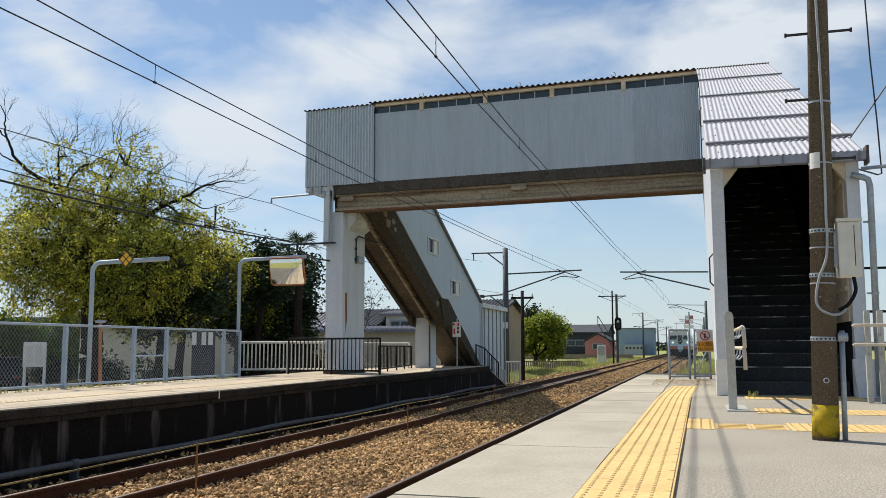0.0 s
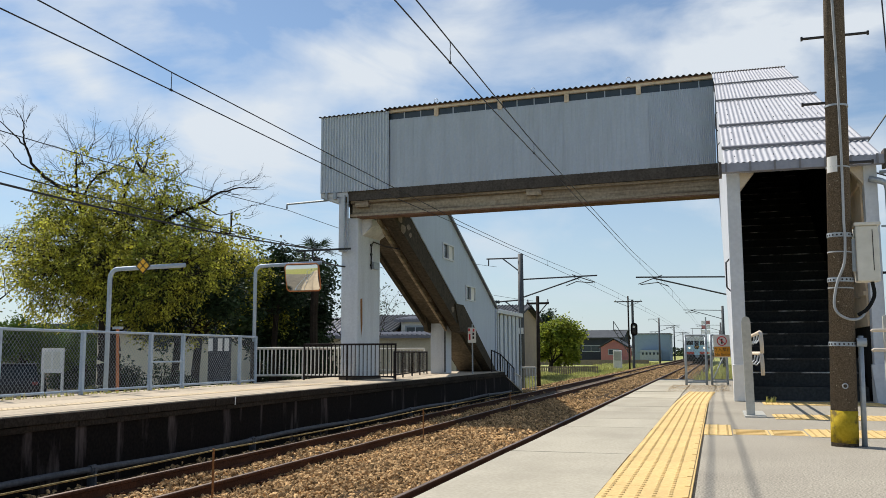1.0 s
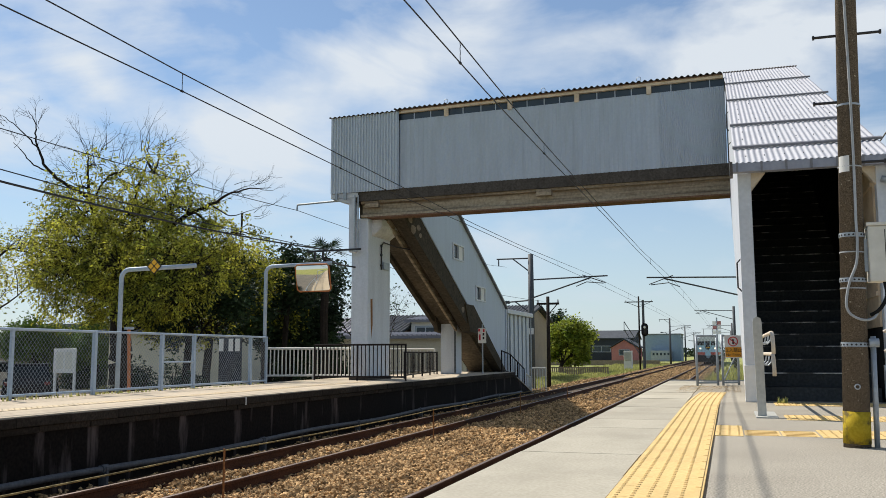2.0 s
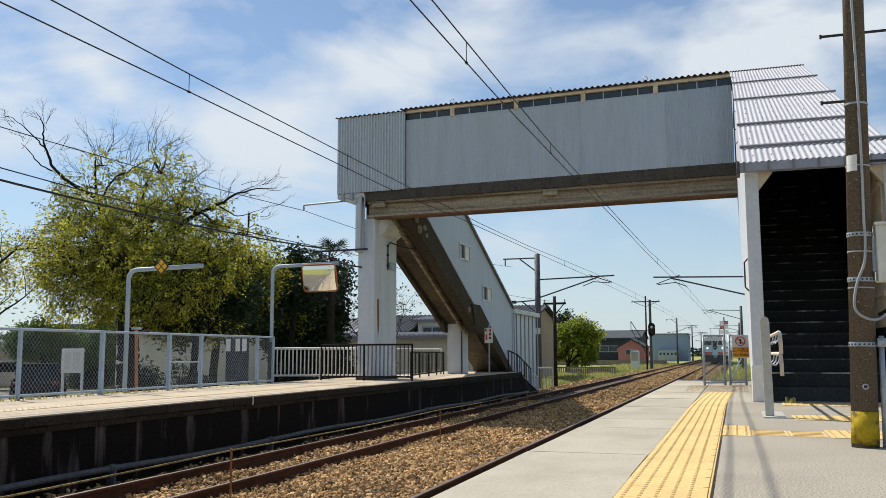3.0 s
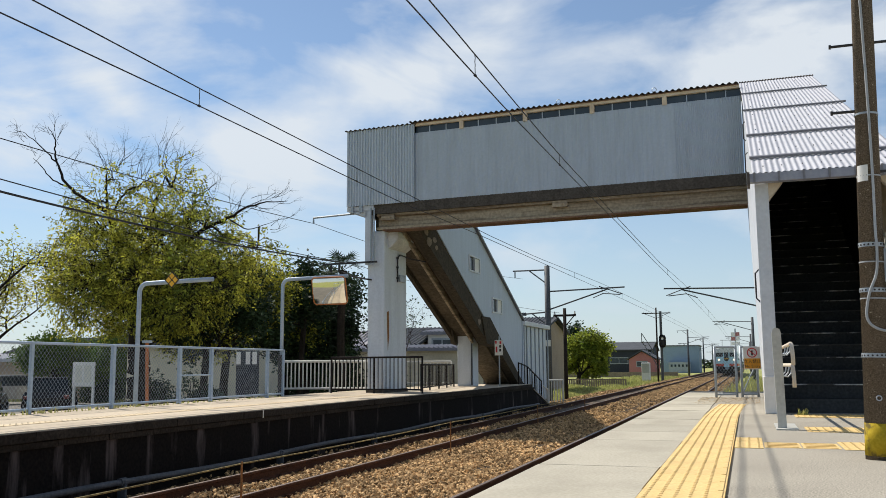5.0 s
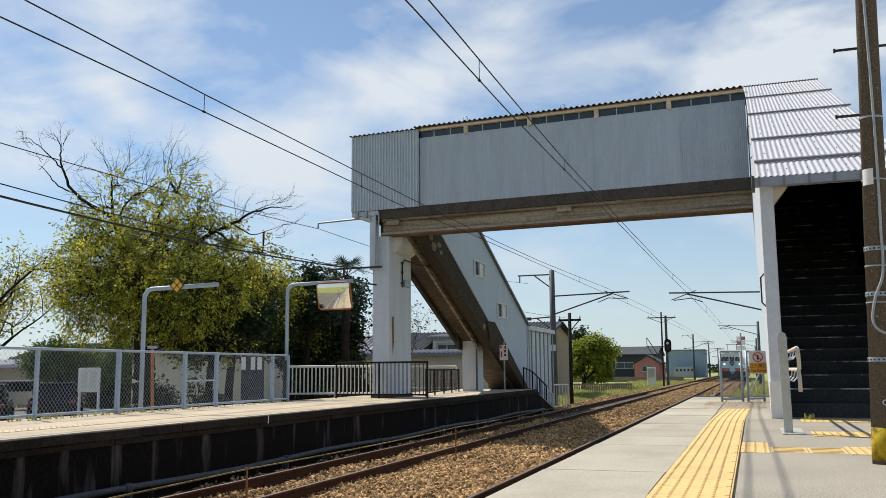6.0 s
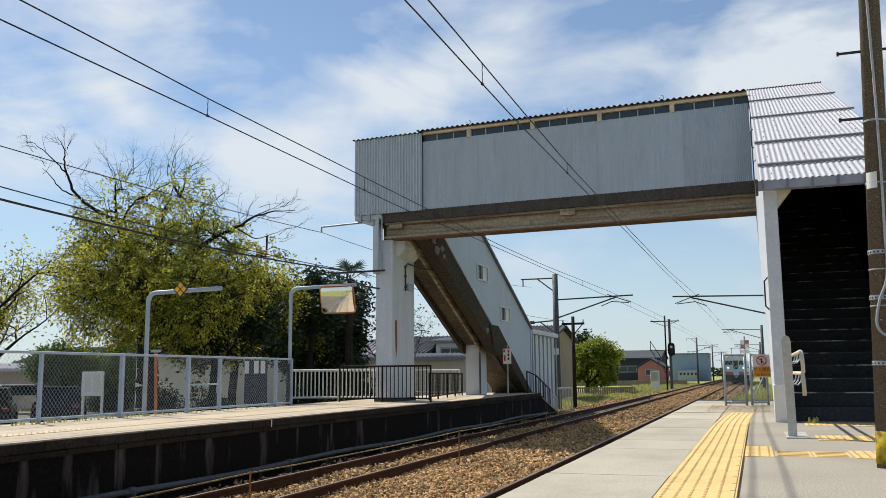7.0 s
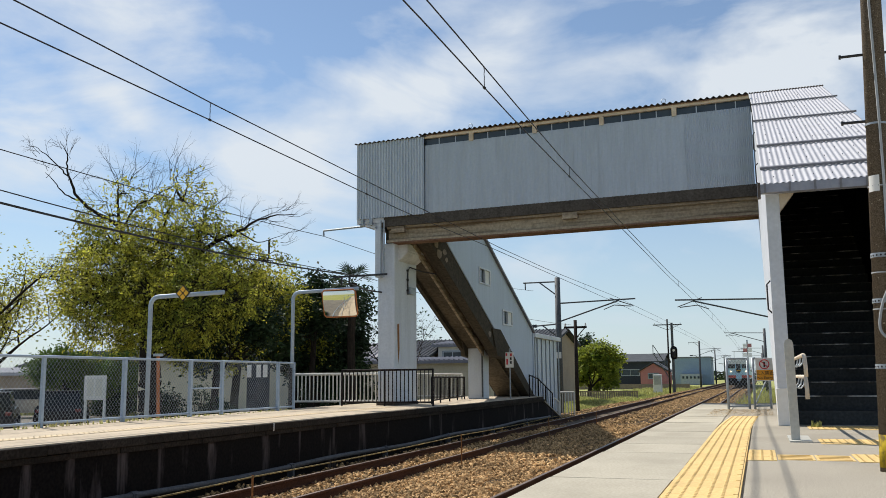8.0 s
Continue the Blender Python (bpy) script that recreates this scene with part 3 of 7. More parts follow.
# deck and beams
b = bm_()
box(b, -10.95, BX1 + 0.3, BY - 0.05, BY + DEPTH, 4.68, 4.96)
deck = bpart("deck_slab", b, SLAB, label="dark stained concrete deck slab")
for k, (y0, lift) in enumerate(((BY + 0.02, 0.0), (BY + 1.25, 0.19))):
    b = bm_()
    prism(b, [(-10.8, y0, 4.68), (-10.8, y0, 4.62), (-10.8, y0 + 0.11, 4.60), (-10.8, y0 + 0.11, 4.34 + lift), (-10.8, y0 - 0.02, 4.31 + lift), (-10.8, y0 - 0.02, 4.25 + lift),
              (-10.8, y0 + 0.30, 4.25 + lift), (-10.8, y0 + 0.30, 4.31 + lift), (-10.8, y0 + 0.18, 4.34 + lift), (-10.8, y0 + 0.18, 4.60), (-10.8, y0 + 0.30, 4.62), (-10.8, y0 + 0.30, 4.68)], (9.9, 0, 0))
    bpart("girder", b, BEAM, label="beige weathered steel girder")
    b = bm_()
    box(b, -10.6, BX1 + 0.2, y0 - 0.03, y0 + 0.36, 4.212 + lift, 4.247 + lift)
    bpart("girder_flange", b, BEAM_RUST, label="rusty lower flange")
# deck underside uses the same shade-darkened concrete colour
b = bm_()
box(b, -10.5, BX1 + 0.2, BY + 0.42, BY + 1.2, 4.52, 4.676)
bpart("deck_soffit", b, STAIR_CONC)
for px in (-10.45, -5.65):
    b = bm_()
    box(b, px - 0.19, px + 0.19, BY - 0.035, BY + 0.1, 4.50, 4.66)
    for dx in (-0.08, 0.08):
        rod(b, (px + dx, BY - 0.055, 4.57), (px + dx, BY, 4.57), 0.022, seg=8)
    bpart("bracket_plate", b, BEAM, label="bolted bracket plate")

# near wall: flat ribbed cladding, panel by panel
edges = [-9.62, -8.92, -7.55, -6.15, -4.85, -3.3, -2.75, BX1]
for i, (a, c) in enumerate(zip(edges, edges[1:])):
    b = bm_()
    if i < 6:
        sheet(b, (a + 0.004, BY - 0.045, 4.955), (1, 0, 0), (0, 0, 1), (0, -1, 0), c - a - 0.003, 1.87, 0.11, 0.006, 0.02, 4, "rib")
    else:
        sheet(b, (a + 0.004, BY - 0.045, 4.955), (1, 0, 0), (0, 0, 1), (0, -1, 0), c - a - 0.003, 1.87, 0.045, 0.008, 0.02, 4)
    bpart("wall_panel", b, CLAD_GREY)
b = bm_()
sheet(b, (BX0, BY - 0.10, 4.93), (1, 0, 0), (0, 0, 1), (0, -1, 0), 2.05, 2.13, 0.085, 0.036, 0.03, 6, "rib")
bpart("end_panel", b, CLAD_LIGHT, label="pale corrugated end panel")
b = bm_()
box(b, BX0 - 0.02, BX0 + 0.03, BY - 0.085, BY + DEPTH, 4.93, 7.05)
bpart("end_wall", b, CLAD_LIGHT)
b = bm_()
box(b, BX0 + 0.03, BX1 - 0.2, BY + DEPTH - 0.05, BY + DEPTH, 4.96, 7.02)
bpart("rear_wall", b, CLAD_GREY)
# clerestory strip, posts and eaves beam
b = bm_()
box(b, -9.62, BX1, BY - 0.005, BY + 0.015, 6.79, 7.02)
strip = bpart("clerestory_glazing", b, WINDOW_DARK, label="dark strip window under the eaves")
for px in (-9.2, -8.72, -7.8, -7.3, -6.9, -6.05, -5.6, -5.2, -4.25, -3.8, -3.4, -2.45, -2.0, -1.55):
    b = bm_()
    box(b, px - 0.012, px + 0.012, BY - 0.025, BY - 0.006, 6.825, 7.0)
    bpart("glazing_bar", b, CLAD_GREY, strip)
for px in (-8.26, -6.5, -4.75, -2.97):
    b = bm_()
    box(b, px - 0.055, px + 0.055, BY - 0.085, BY - 0.006, 6.80, 7.008)
    bpart("eaves_post", b, CREAM)
b = bm_()
box(b, -9.62, BX1 - 0.02, BY - 0.09, BY + 0.02, 7.01, 7.095)
bpart("eaves_beam", b, CREAM, label="cream eaves beam")
b = bm_()
box(b, -9.60, BX1 - 0.02, BY - 0.12, BY - 0.091, 7.078, 7.098)
bpart("eaves_drip", b, BEAM_RUST)
b = bm_()
sheet(b, (-9.75, BY - 0.16, 7.125), (1, 0, 0), (0, 1, 0.04), (0, 0, 1), 8.5, DEPTH + 0.3, 0.145, 0.022, 0.012, 8)
bpart("bridge_roof", b, ROOF_DARK, label="dark corrugated roof sheet")
b = bm_()
sheet(b, (BX0 - 0.06, BY - 0.17, 7.075), (1, 0, 0), (0, 1, 0.04), (0, 0, 1), 2.15, DEPTH + 0.3, 0.145, 0.018, 0.012, 8)
bpart("bridge_roof", b, ROOF_DARK)
for px in (-8.25, -5.6, -3.2):
    b = bm_()
    ring = [(px + 0.055 * math.cos(a), BY - 0.1, 7.20 + 0.055 * math.sin(a)) for a in np.linspace(0, 2 * math.pi, 13)]
    pipe(b, ring, 0.008, 5)
    bpart("roof_ring", b, GALV)
# left head frame
b = bm_()
box(b, BX0 - 0.02, -10.86, BY - 0.07, BY + 1.4, 4.80, 4.925)
prism(b, [(-11.62, BY - 0.06, 4.79), (-11.05, BY - 0.06, 4.62), (-11.05, BY - 0.06, 4.79)], (0, 1.4, 0))
bpart("head_beam", b, WHITE_STEEL)
for px, w in ((-11.48, 0.06), (-11.22, 0.09)):
    b = bm_()
    box(b, px - w / 2, px + w / 2, BY - 0.15, BY - 0.072, 4.74, 4.928)
    bpart("head_bracket", b, GALV)

# main pier with corbel
PX0, PX1, PY0, PY1 = -11.13, -10.62, BY + 0.12, BY + 1.55
b = bm_()
box(b, PX0, PX1, PY0, PY1, -0.15, 4.24, bevel=0.03)
pier = bpart("pier", b, PIER, label="pale painted concrete pier", smooth=False)
b = bm_()
prism(b, [(PX1 - 0.04, PY0 + 0.22, 4.235), (PX1 + 0.30, PY0 + 0.22, 4.235), (PX1 + 0.30, PY0 + 0.22, 4.02), (PX1 + 0.17, PY0 + 0.22, 3.88), (PX1 - 0.04, PY0 + 0.22, 3.74)], (0, 1.2, 0))
bmesh.ops.bevel(b, geom=list(b.edges), offset=0.025, segments=2, affect="EDGES")
bpart("corbel", b, CORBEL, pier, "chipped bare concrete corbel")
b = bm_()
box(b, -11.12, -10.96, BY - 0.06, BY + 0.115, 3.30, 4.795)
bpart("steel_stub", b, WHITE_STEEL, pier)
for px in (-10.93, -10.83):
    b = bm_()
    rod(b, (px, BY - 0.09, 3.3), (px, BY - 0.09, 4.85), 0.02, seg=8)
    bpart("conduit", b, GALV, pier)
b = bm_()
box(b, PX1 + 0.003, PX1 + 0.07, BY + 1.0, BY + 1.36, 2.90, 3.10, bevel=0.01)
bpart("junction_box", b, GALV, pier, "small grey junction box")
b = bm_()
pipe(b, [(PX1 + 0.03, BY + 0.90, 2.88), (PX1 + 0.03, BY + 0.90, 3.56), (PX1 + 0.05, BY + 1.0, 3.66), (PX1 + 0.2, BY + 1.45, 3.58), (PX1 + 0.6, BY + 1.6, 3.5)], 0.02, 6)
for z in (3.0, 3.3, 3.56):
    rod(b, (PX1 + 0.002, BY + 0.90, z), (PX1 + 0.05, BY + 0.90, z), 0.035, seg=8)
bpart("conduit", b, DARK_WIRE, pier, "dark conduit with clamps")
b = bm_()
prism(b, [(PX1 + 0.002, BY + 0.28, 2.02), (PX1 + 0.002, BY + 0.40, 2.05), (PX1 + 0.002, BY + 0.42, 1.35), (PX1 + 0.002, BY + 0.34, 0.95), (PX1 + 0.002, BY + 0.30, 1.5)], (0.002, 0, 0))
bpart("rust_streak", b, PEELED, pier, "brown rust streak")
b = bm_()
box(b, PX0 - 0.025, PX1 + 0.025, PY0 - 0.025, PY1 + 0.025, -0.15, -0.06)
bpart("pier_footing", b, SLAB, pier)
# insulator arms on the pier
b = bm_()
pipe(b, [(-12.85, BY + 0.1, 4.60), (-12.85, BY + 0.1, 4.74), (-11.0, BY + 0.1, 4.78)], 0.03, 6)
bpart("wire_arm", b, GALV)
b = bm_()
box(b, -12.4, -10.74, BY - 0.11, BY - 0.065, 3.34, 3.39)
for px in (-12.15, -11.9):
    rod(b, (px, BY - 0.09, 3.14), (px, BY - 0.09, 3.34), 0.03, seg=8)
pipe(b, [(-11.9, BY - 0.09, 3.17), (-11.5, BY - 0.09, 3.0), (-11.15, BY - 0.05, 2.92), (-11.0, BY + 0.11, 2.9)], 0.022, 6)
bpart("cable_arm", b, DARK_WIRE)

# ---- left stair ----
LX0, LX1 = -9.62, -8.36      # outer and track side
lstair = thing("footbridge_stair", (LX1 - 0.8, 28, -0.15), "enclosed concrete footbridge stair descending to the old platform", "stair")


# concrete flight with a deep stringer each side, kinked at the landing
upper = lambda y: 4.458 - 0.474 * (y - 23.93)
under = lambda y: 3.264 - 0.44 * (y - 24.78)
# stringer sides get their shade from the dark concrete colour
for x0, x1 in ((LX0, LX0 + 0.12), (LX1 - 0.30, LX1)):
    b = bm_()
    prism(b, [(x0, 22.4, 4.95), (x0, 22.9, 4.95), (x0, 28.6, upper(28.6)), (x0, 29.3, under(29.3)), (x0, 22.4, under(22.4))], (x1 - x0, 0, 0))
    part("stringer", b, STAIR_CONC, lstair, "concrete stringer coloured dark for its shade")
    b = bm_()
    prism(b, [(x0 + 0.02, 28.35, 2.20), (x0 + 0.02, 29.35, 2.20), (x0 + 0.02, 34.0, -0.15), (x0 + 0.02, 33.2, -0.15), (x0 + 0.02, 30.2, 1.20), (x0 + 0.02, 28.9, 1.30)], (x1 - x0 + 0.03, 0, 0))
    part("lower_stringer", b, STAIR_CONC, lstair, "concrete lower stringer coloured dark for its shade")
# soffit colour is browner and lighter for light bounced off the platform
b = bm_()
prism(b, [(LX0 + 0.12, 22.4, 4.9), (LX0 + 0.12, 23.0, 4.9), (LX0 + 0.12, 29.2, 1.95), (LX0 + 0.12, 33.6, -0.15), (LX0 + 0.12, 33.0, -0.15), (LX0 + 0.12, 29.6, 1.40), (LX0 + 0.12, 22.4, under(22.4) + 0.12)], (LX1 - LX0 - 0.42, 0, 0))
part("flight_slab", b, SOFFIT, lstair, "weathered soffit coloured brown for bounced light")
b = bm_()
prism(b, [(-8.92, 22.6, under(22.6) - 0.05), (-8.92, 29.1, under(29.1) - 0.05), (-8.92, 29.1, under(29.1) + 0.2), (-8.92, 22.6, under(22.6) + 0.2)], (0.07, 0, 0))
part("soffit_rib", b, BEAM, lstair, "pale edge rib along the soffit")
# spalled patches near the head of the flight
rng = random.Random(31)
for yy, zz, w in ((23.05, 4.30, 0.22), (23.3, 4.05, 0.26), (23.75, 4.15, 0.18), (23.9, 3.95, 0.13), (28.2, 2.0, 0.2)):
    b = bm_()
    pts = [(LX1 + 0.001, yy + w * math.cos(a) * rng.uniform(0.7, 1.1), zz + w * 0.55 * math.sin(a) * rng.uniform(0.7, 1.1)) for a in np.linspace(0, 2 * math.pi, 9)[:-1]]
    prism(b, pts, (0.004, 0, 0))
    part("spalled_patch", b, SLEEPER, lstair, "pale spalled concrete patch")
b = bm_()
box(b, -9.47, -8.90, 29.2, 29.85, -0.15, 1.80, bevel=0.03)
part("stair_pier", b, PIER, lstair, "pale painted stair pier")
b = bm_()
pipe(b, [(-9.0, 29.14, 1.75), (-8.93, 29.14, 1.62), (-8.93, 29.14, -0.1)], 0.03, 8)
part("downpipe", b, PIPE_GREY, lstair)
# side walls with two windows
wall_top = lambda y: 7.05 - max(0, y - 23.2) * (7.05 - 2.33) / (33.95 - 23.2)
wall_bot = lambda y: upper(y) - 0.02 if y < 28.6 else max(-0.1, 2.18 - max(0, y - 29.3) * 0.507)
WINS = ((26.95, 28.2), (29.65, 30.95))
ys = sorted({22.9, 33.95, 33.9} | {float(v) for v in np.arange(23.2, 33.9, 0.5)} | {w for p in WINS for w in p})
for x0, x1, holes in ((LX1 - 0.03, LX1 + 0.03, True), (LX0 - 0.03, LX0 + 0.03, False)):
    b = bm_()
    for a, c in zip(ys, ys[1:]):
        spans = [(lambda y: wall_bot(y), lambda y: wall_top(y))]
        for wa, wc in WINS:
            if holes and a >= wa - 1e-6 and c <= wc + 1e-6:
                zc = (wall_top((wa + wc) / 2)) - 1.28
                spans = [(lambda y: wall_bot(y), lambda y, z=zc: z - 0.27), (lambda y, z=zc: z + 0.27, lambda y: wall_top(y))]
        for lo, hi in spans:
            prism(b, [(x0, a, lo(a)), (x0, c, lo(c)), (x0, c, hi(c)), (x0, a, hi(a))], (x1 - x0, 0, 0))
    bmesh.ops.remove_doubles(b, verts=b.verts, dist=0.0005)
    side = part("side_wall", b, CLAD_BLUE, lstair, "blue-grey clad side wall")
    if holes:
        for wa, wc in WINS:
            zc = wall_top((wa + wc) / 2) - 1.28
            b = bm_()
            for z0, z1 in ((zc - 0.27, zc - 0.22), (zc + 0.22, zc + 0.27)):
                box(b, x0 - 0.02, x1 + 0.03, wa, wc, z0, z1)
            for y0 in (wa, (wa + wc) / 2 - 0.03, wc - 0.06):
                box(b, x0 - 0.02, x1 + 0.03, y0, y0 + 0.06, zc - 0.22, zc + 0.22)
            w = part("window", b, WHITE_STEEL, side, "white framed sliding window")
            b = bm_()
            box(b, x0 + 0.02, x0 + 0.03, wa + 0.06, (wa + wc) / 2 - 0.03, zc - 0.22, zc + 0.22)
            part("pane", b, WINDOW_DARK, side)
            b = bm_()
            box(b, x0 + 0.035, x0 + 0.045, (wa + wc) / 2 + 0.03, wc - 0.06, zc - 0.22, zc + 0.22)
            part("pane", b, SIGN_WHITE, side, "pale closed pane")
b = bm_()
prism(b, [(LX0 - 0.12, 22.9, 7.08), (LX0 - 0.12, 34.1, 2.28), (LX0 - 0.12, 34.1, 2.36), (LX0 - 0.12, 22.9, 7.16)], (LX1 - LX0 + 0.24, 0, 0))
part("stair_roof", b, ROOF_BAR, lstair)
b = bm_()
box(b, LX1 - 0.06, LX1 + 0.06, 33.95, 34.1, -0.15, 2.3)
box(b, LX0 - 0.06, LX0 + 0.06, 33.95, 34.1, -0.15, 2.3)
part("end_post", b, CLAD_BLUE, lstair)

# ---- right stair ----
RX0, RX1 = 0.18, 1.80
Y0S, Y1S = 10.85, 20.4
rstair = thing("footbridge_stair", (1.0, 15, 0), "roofed footbridge stair with white side walls and dark steps", "stair")
N = 31
RISE, TREAD = 4.96 / N, (Y1S - 11.1) / N
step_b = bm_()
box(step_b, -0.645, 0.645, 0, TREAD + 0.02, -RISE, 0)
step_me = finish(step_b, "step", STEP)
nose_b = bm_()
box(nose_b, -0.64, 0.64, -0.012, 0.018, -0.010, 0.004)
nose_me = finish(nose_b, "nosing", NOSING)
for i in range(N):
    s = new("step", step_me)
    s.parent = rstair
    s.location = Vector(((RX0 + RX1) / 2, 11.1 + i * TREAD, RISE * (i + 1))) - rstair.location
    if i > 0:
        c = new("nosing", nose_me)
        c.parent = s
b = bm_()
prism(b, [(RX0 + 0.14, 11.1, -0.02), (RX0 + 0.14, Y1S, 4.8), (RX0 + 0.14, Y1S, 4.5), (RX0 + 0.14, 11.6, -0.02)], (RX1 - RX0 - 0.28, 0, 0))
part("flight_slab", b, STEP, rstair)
roof_z = lambda y: 2.75 + (y - 10.7) * 0.4
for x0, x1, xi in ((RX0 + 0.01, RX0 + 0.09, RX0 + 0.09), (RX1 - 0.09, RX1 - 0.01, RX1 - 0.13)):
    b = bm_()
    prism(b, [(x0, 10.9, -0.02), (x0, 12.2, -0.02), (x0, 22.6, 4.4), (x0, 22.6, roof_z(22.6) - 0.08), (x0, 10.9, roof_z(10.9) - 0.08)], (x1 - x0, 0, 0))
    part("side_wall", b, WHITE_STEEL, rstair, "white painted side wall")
    # dark sheet added inside each wall for the unlit interior's shade
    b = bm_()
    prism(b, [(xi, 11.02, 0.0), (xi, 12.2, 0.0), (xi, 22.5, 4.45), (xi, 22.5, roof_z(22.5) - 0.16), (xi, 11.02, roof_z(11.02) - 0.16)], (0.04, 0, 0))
    part("inner_lining", b, INNER, rstair, "dark sheet added for the unlit stair interior")
b = bm_()
box(b, RX1 - 0.155, RX1 - 0.132, 11.0, 12.1, 0.85, 2.72)
panel = part("inner_panel", b, CREAM, rstair, "bare beige panel inside the stair mouth")
for z in (1.2, 1.85, 2.45):
    b = bm_()
    box(b, RX1 - 0.18, RX1 - 0.156, 11.0, 12.1, z, z + 0.05)
    part("panel_batten", b, CREAM, panel)
b = bm_()
box(b, RX0, RX1 + 0.1, 22.5, 22.6, 4.4, 7.2)
part("rear_wall", b, CLAD_GREY, rstair)
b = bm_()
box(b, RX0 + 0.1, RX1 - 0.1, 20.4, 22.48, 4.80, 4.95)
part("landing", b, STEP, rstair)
# ceiling sheet coloured dark for the same interior shade
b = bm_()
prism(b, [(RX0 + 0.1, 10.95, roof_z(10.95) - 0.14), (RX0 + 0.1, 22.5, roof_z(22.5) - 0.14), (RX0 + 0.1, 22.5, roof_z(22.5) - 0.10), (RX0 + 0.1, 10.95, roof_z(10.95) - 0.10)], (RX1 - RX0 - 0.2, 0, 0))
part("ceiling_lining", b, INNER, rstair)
# front posts, gussets, plinths
for x0, x1, s in ((RX0, RX0 + 0.15, 1), (RX1 - 0.14, RX1, -1)):
    b = bm_()
    box(b, x0, x1, 10.80, 10.95, 0.10, 2.66, bevel=0.008)
    post = part("front_post", b, WHITE_STEEL, rstair)
    b = bm_()
    box(b, x0 - 0.012, x1 + 0.012, 10.785, 10.97, 0.0, 0.42, bevel=0.008)
    part("post_plinth", b, SIGN_WHITE, post, "whiter painted plinth")
    xe = x1 if s > 0 else x0
    b = bm_()
    prism(b, [(xe, 10.83, 2.66), (xe + s * 0.16, 10.83, 2.66), (xe, 10.83, 2.45)], (0, 0.10, 0))
    part("gusset", b, HANDRAIL, post)
# roof rows, each lapped over the next with a bar
rows_y = [10.68, 11.55, 13.47, 16.6, 19.6, 22.6]
slope = Vector((0, 1, 0.4)).normalized()
up = Vector((0, -0.4, 1)).normalized()
for i, (a, c) in enumerate(zip(rows_y, rows_y[1:])):
    L = (c - a) * math.sqrt(1.16) + 0.06
    b = bm_()
    sheet(b, Vector((RX0 - 0.02, a, roof_z(a))) + up * 0.02, (1, 0, 0), slope, up, RX1 - RX0 + 0.06, L, 0.068, 0.0065, 0.005, 6)
    part("roof_sheet", b, ROOF_METAL, rstair, "pale corrugated roof sheet", smooth=False)
    if i > 0:
        b = bm_()
        o = Vector((RX0 - 0.03, a, roof_z(a))) + up * 0.032
        prism(b, [o, o + slope * 0.075, o + slope * 0.075 + up * 0.03, o + up * 0.03], (RX1 - RX0 + 0.10, 0, 0))
        part("lap_bar", b, ROOF_BAR, rstair)
b = bm_()
rng = random.Random(4)
for i, a in enumerate(np.arange(10.95, 22.0, 0.62)):
    for k in range(7):
        o = Vector((RX0 + 0.12 + k * 0.214 + rng.uniform(-0.02, 0.02), a, roof_z(a))) + up * 0.036
        rod(b, o, o + up * 0.015, 0.007, seg=6)
tagged(part("roof_screws", b, ROOF_BAR, rstair), kind="stuff")
b = bm_()
sheet(b, (RX0 - 0.04, 22.55, roof_z(22.55) + 0.045), (1, 0, 0), slope, up, RX1 - RX0 + 0.10, 0.12, 0.068, 0.008, 0.03, 6)
part("ridge_flashing", b, ROOF_DARK, rstair)
# gutter and fascia at the eave
b = bm_()
prism(b, [(RX0 - 0.05, 10.60, 2.64), (RX0 - 0.05, 10.60, 2.74), (RX0 - 0.05, 10.615, 2.74), (RX0 - 0.05, 10.615, 2.655), (RX0 - 0.05, 10.70, 2.655), (RX0 - 0.05, 10.70, 2.64)], (RX1 - RX0 + 0.10, 0, 0))
part("gutter", b, GUTTER, rstair, "grey rain gutter")
for xx in np.linspace(RX0 + 0.0, RX1 - 0.02, 7):
    b = bm_()
    box(b, xx - 0.012, xx + 0.012, 10.585, 10.598, 2.635, 2.75)
    part("gutter_bracket", b, ROOF_BAR, rstair)
b = bm_()
box(b, RX0 + 0.0, RX1 + 0.0, 10.76, 10.795, 2.655, 2.72)
part("head_beam", b, WHITE_STEEL, rstair)
b = bm_()
box(b, RX0 - 0.08, RX0 - 0.05, 10.59, 10.78, 2.60, 2.76)
part("barge_end", b, ROOF_DARK, rstair)
b = bm_()
box(b, RX1 + 0.05, RX1 + 0.08, 10.59, 10.78, 2.60, 2.80)
part("barge_end", b, ROOF_DARK, rstair)
for y0, z0 in ((11.3, 1.45), (16.5, 4.1), (18.5, 5.2)):
    b = bm_()
    pipe(b, [(RX0 + 0.01, y0, z0 + 0.25), (RX0 - 0.035, y0, z0 + 0.2), (RX0 - 0.035, y0, z0 - 0.1), (RX0 + 0.01, y0, z0 - 0.15)], 0.01, 6)
    part("wall_hook", b, DARK_WIRE, rstair)


# ---- things on the near platform ----
def disc(bm, c, r, n, thick, seg=24):
    """A flat round plate, c its centre, n the way it faces."""
    n = Vector(n).normalized()
    return rod(bm, Vector(c) - n * thick / 2, Vector(c) + n * thick / 2, r, seg=seg)


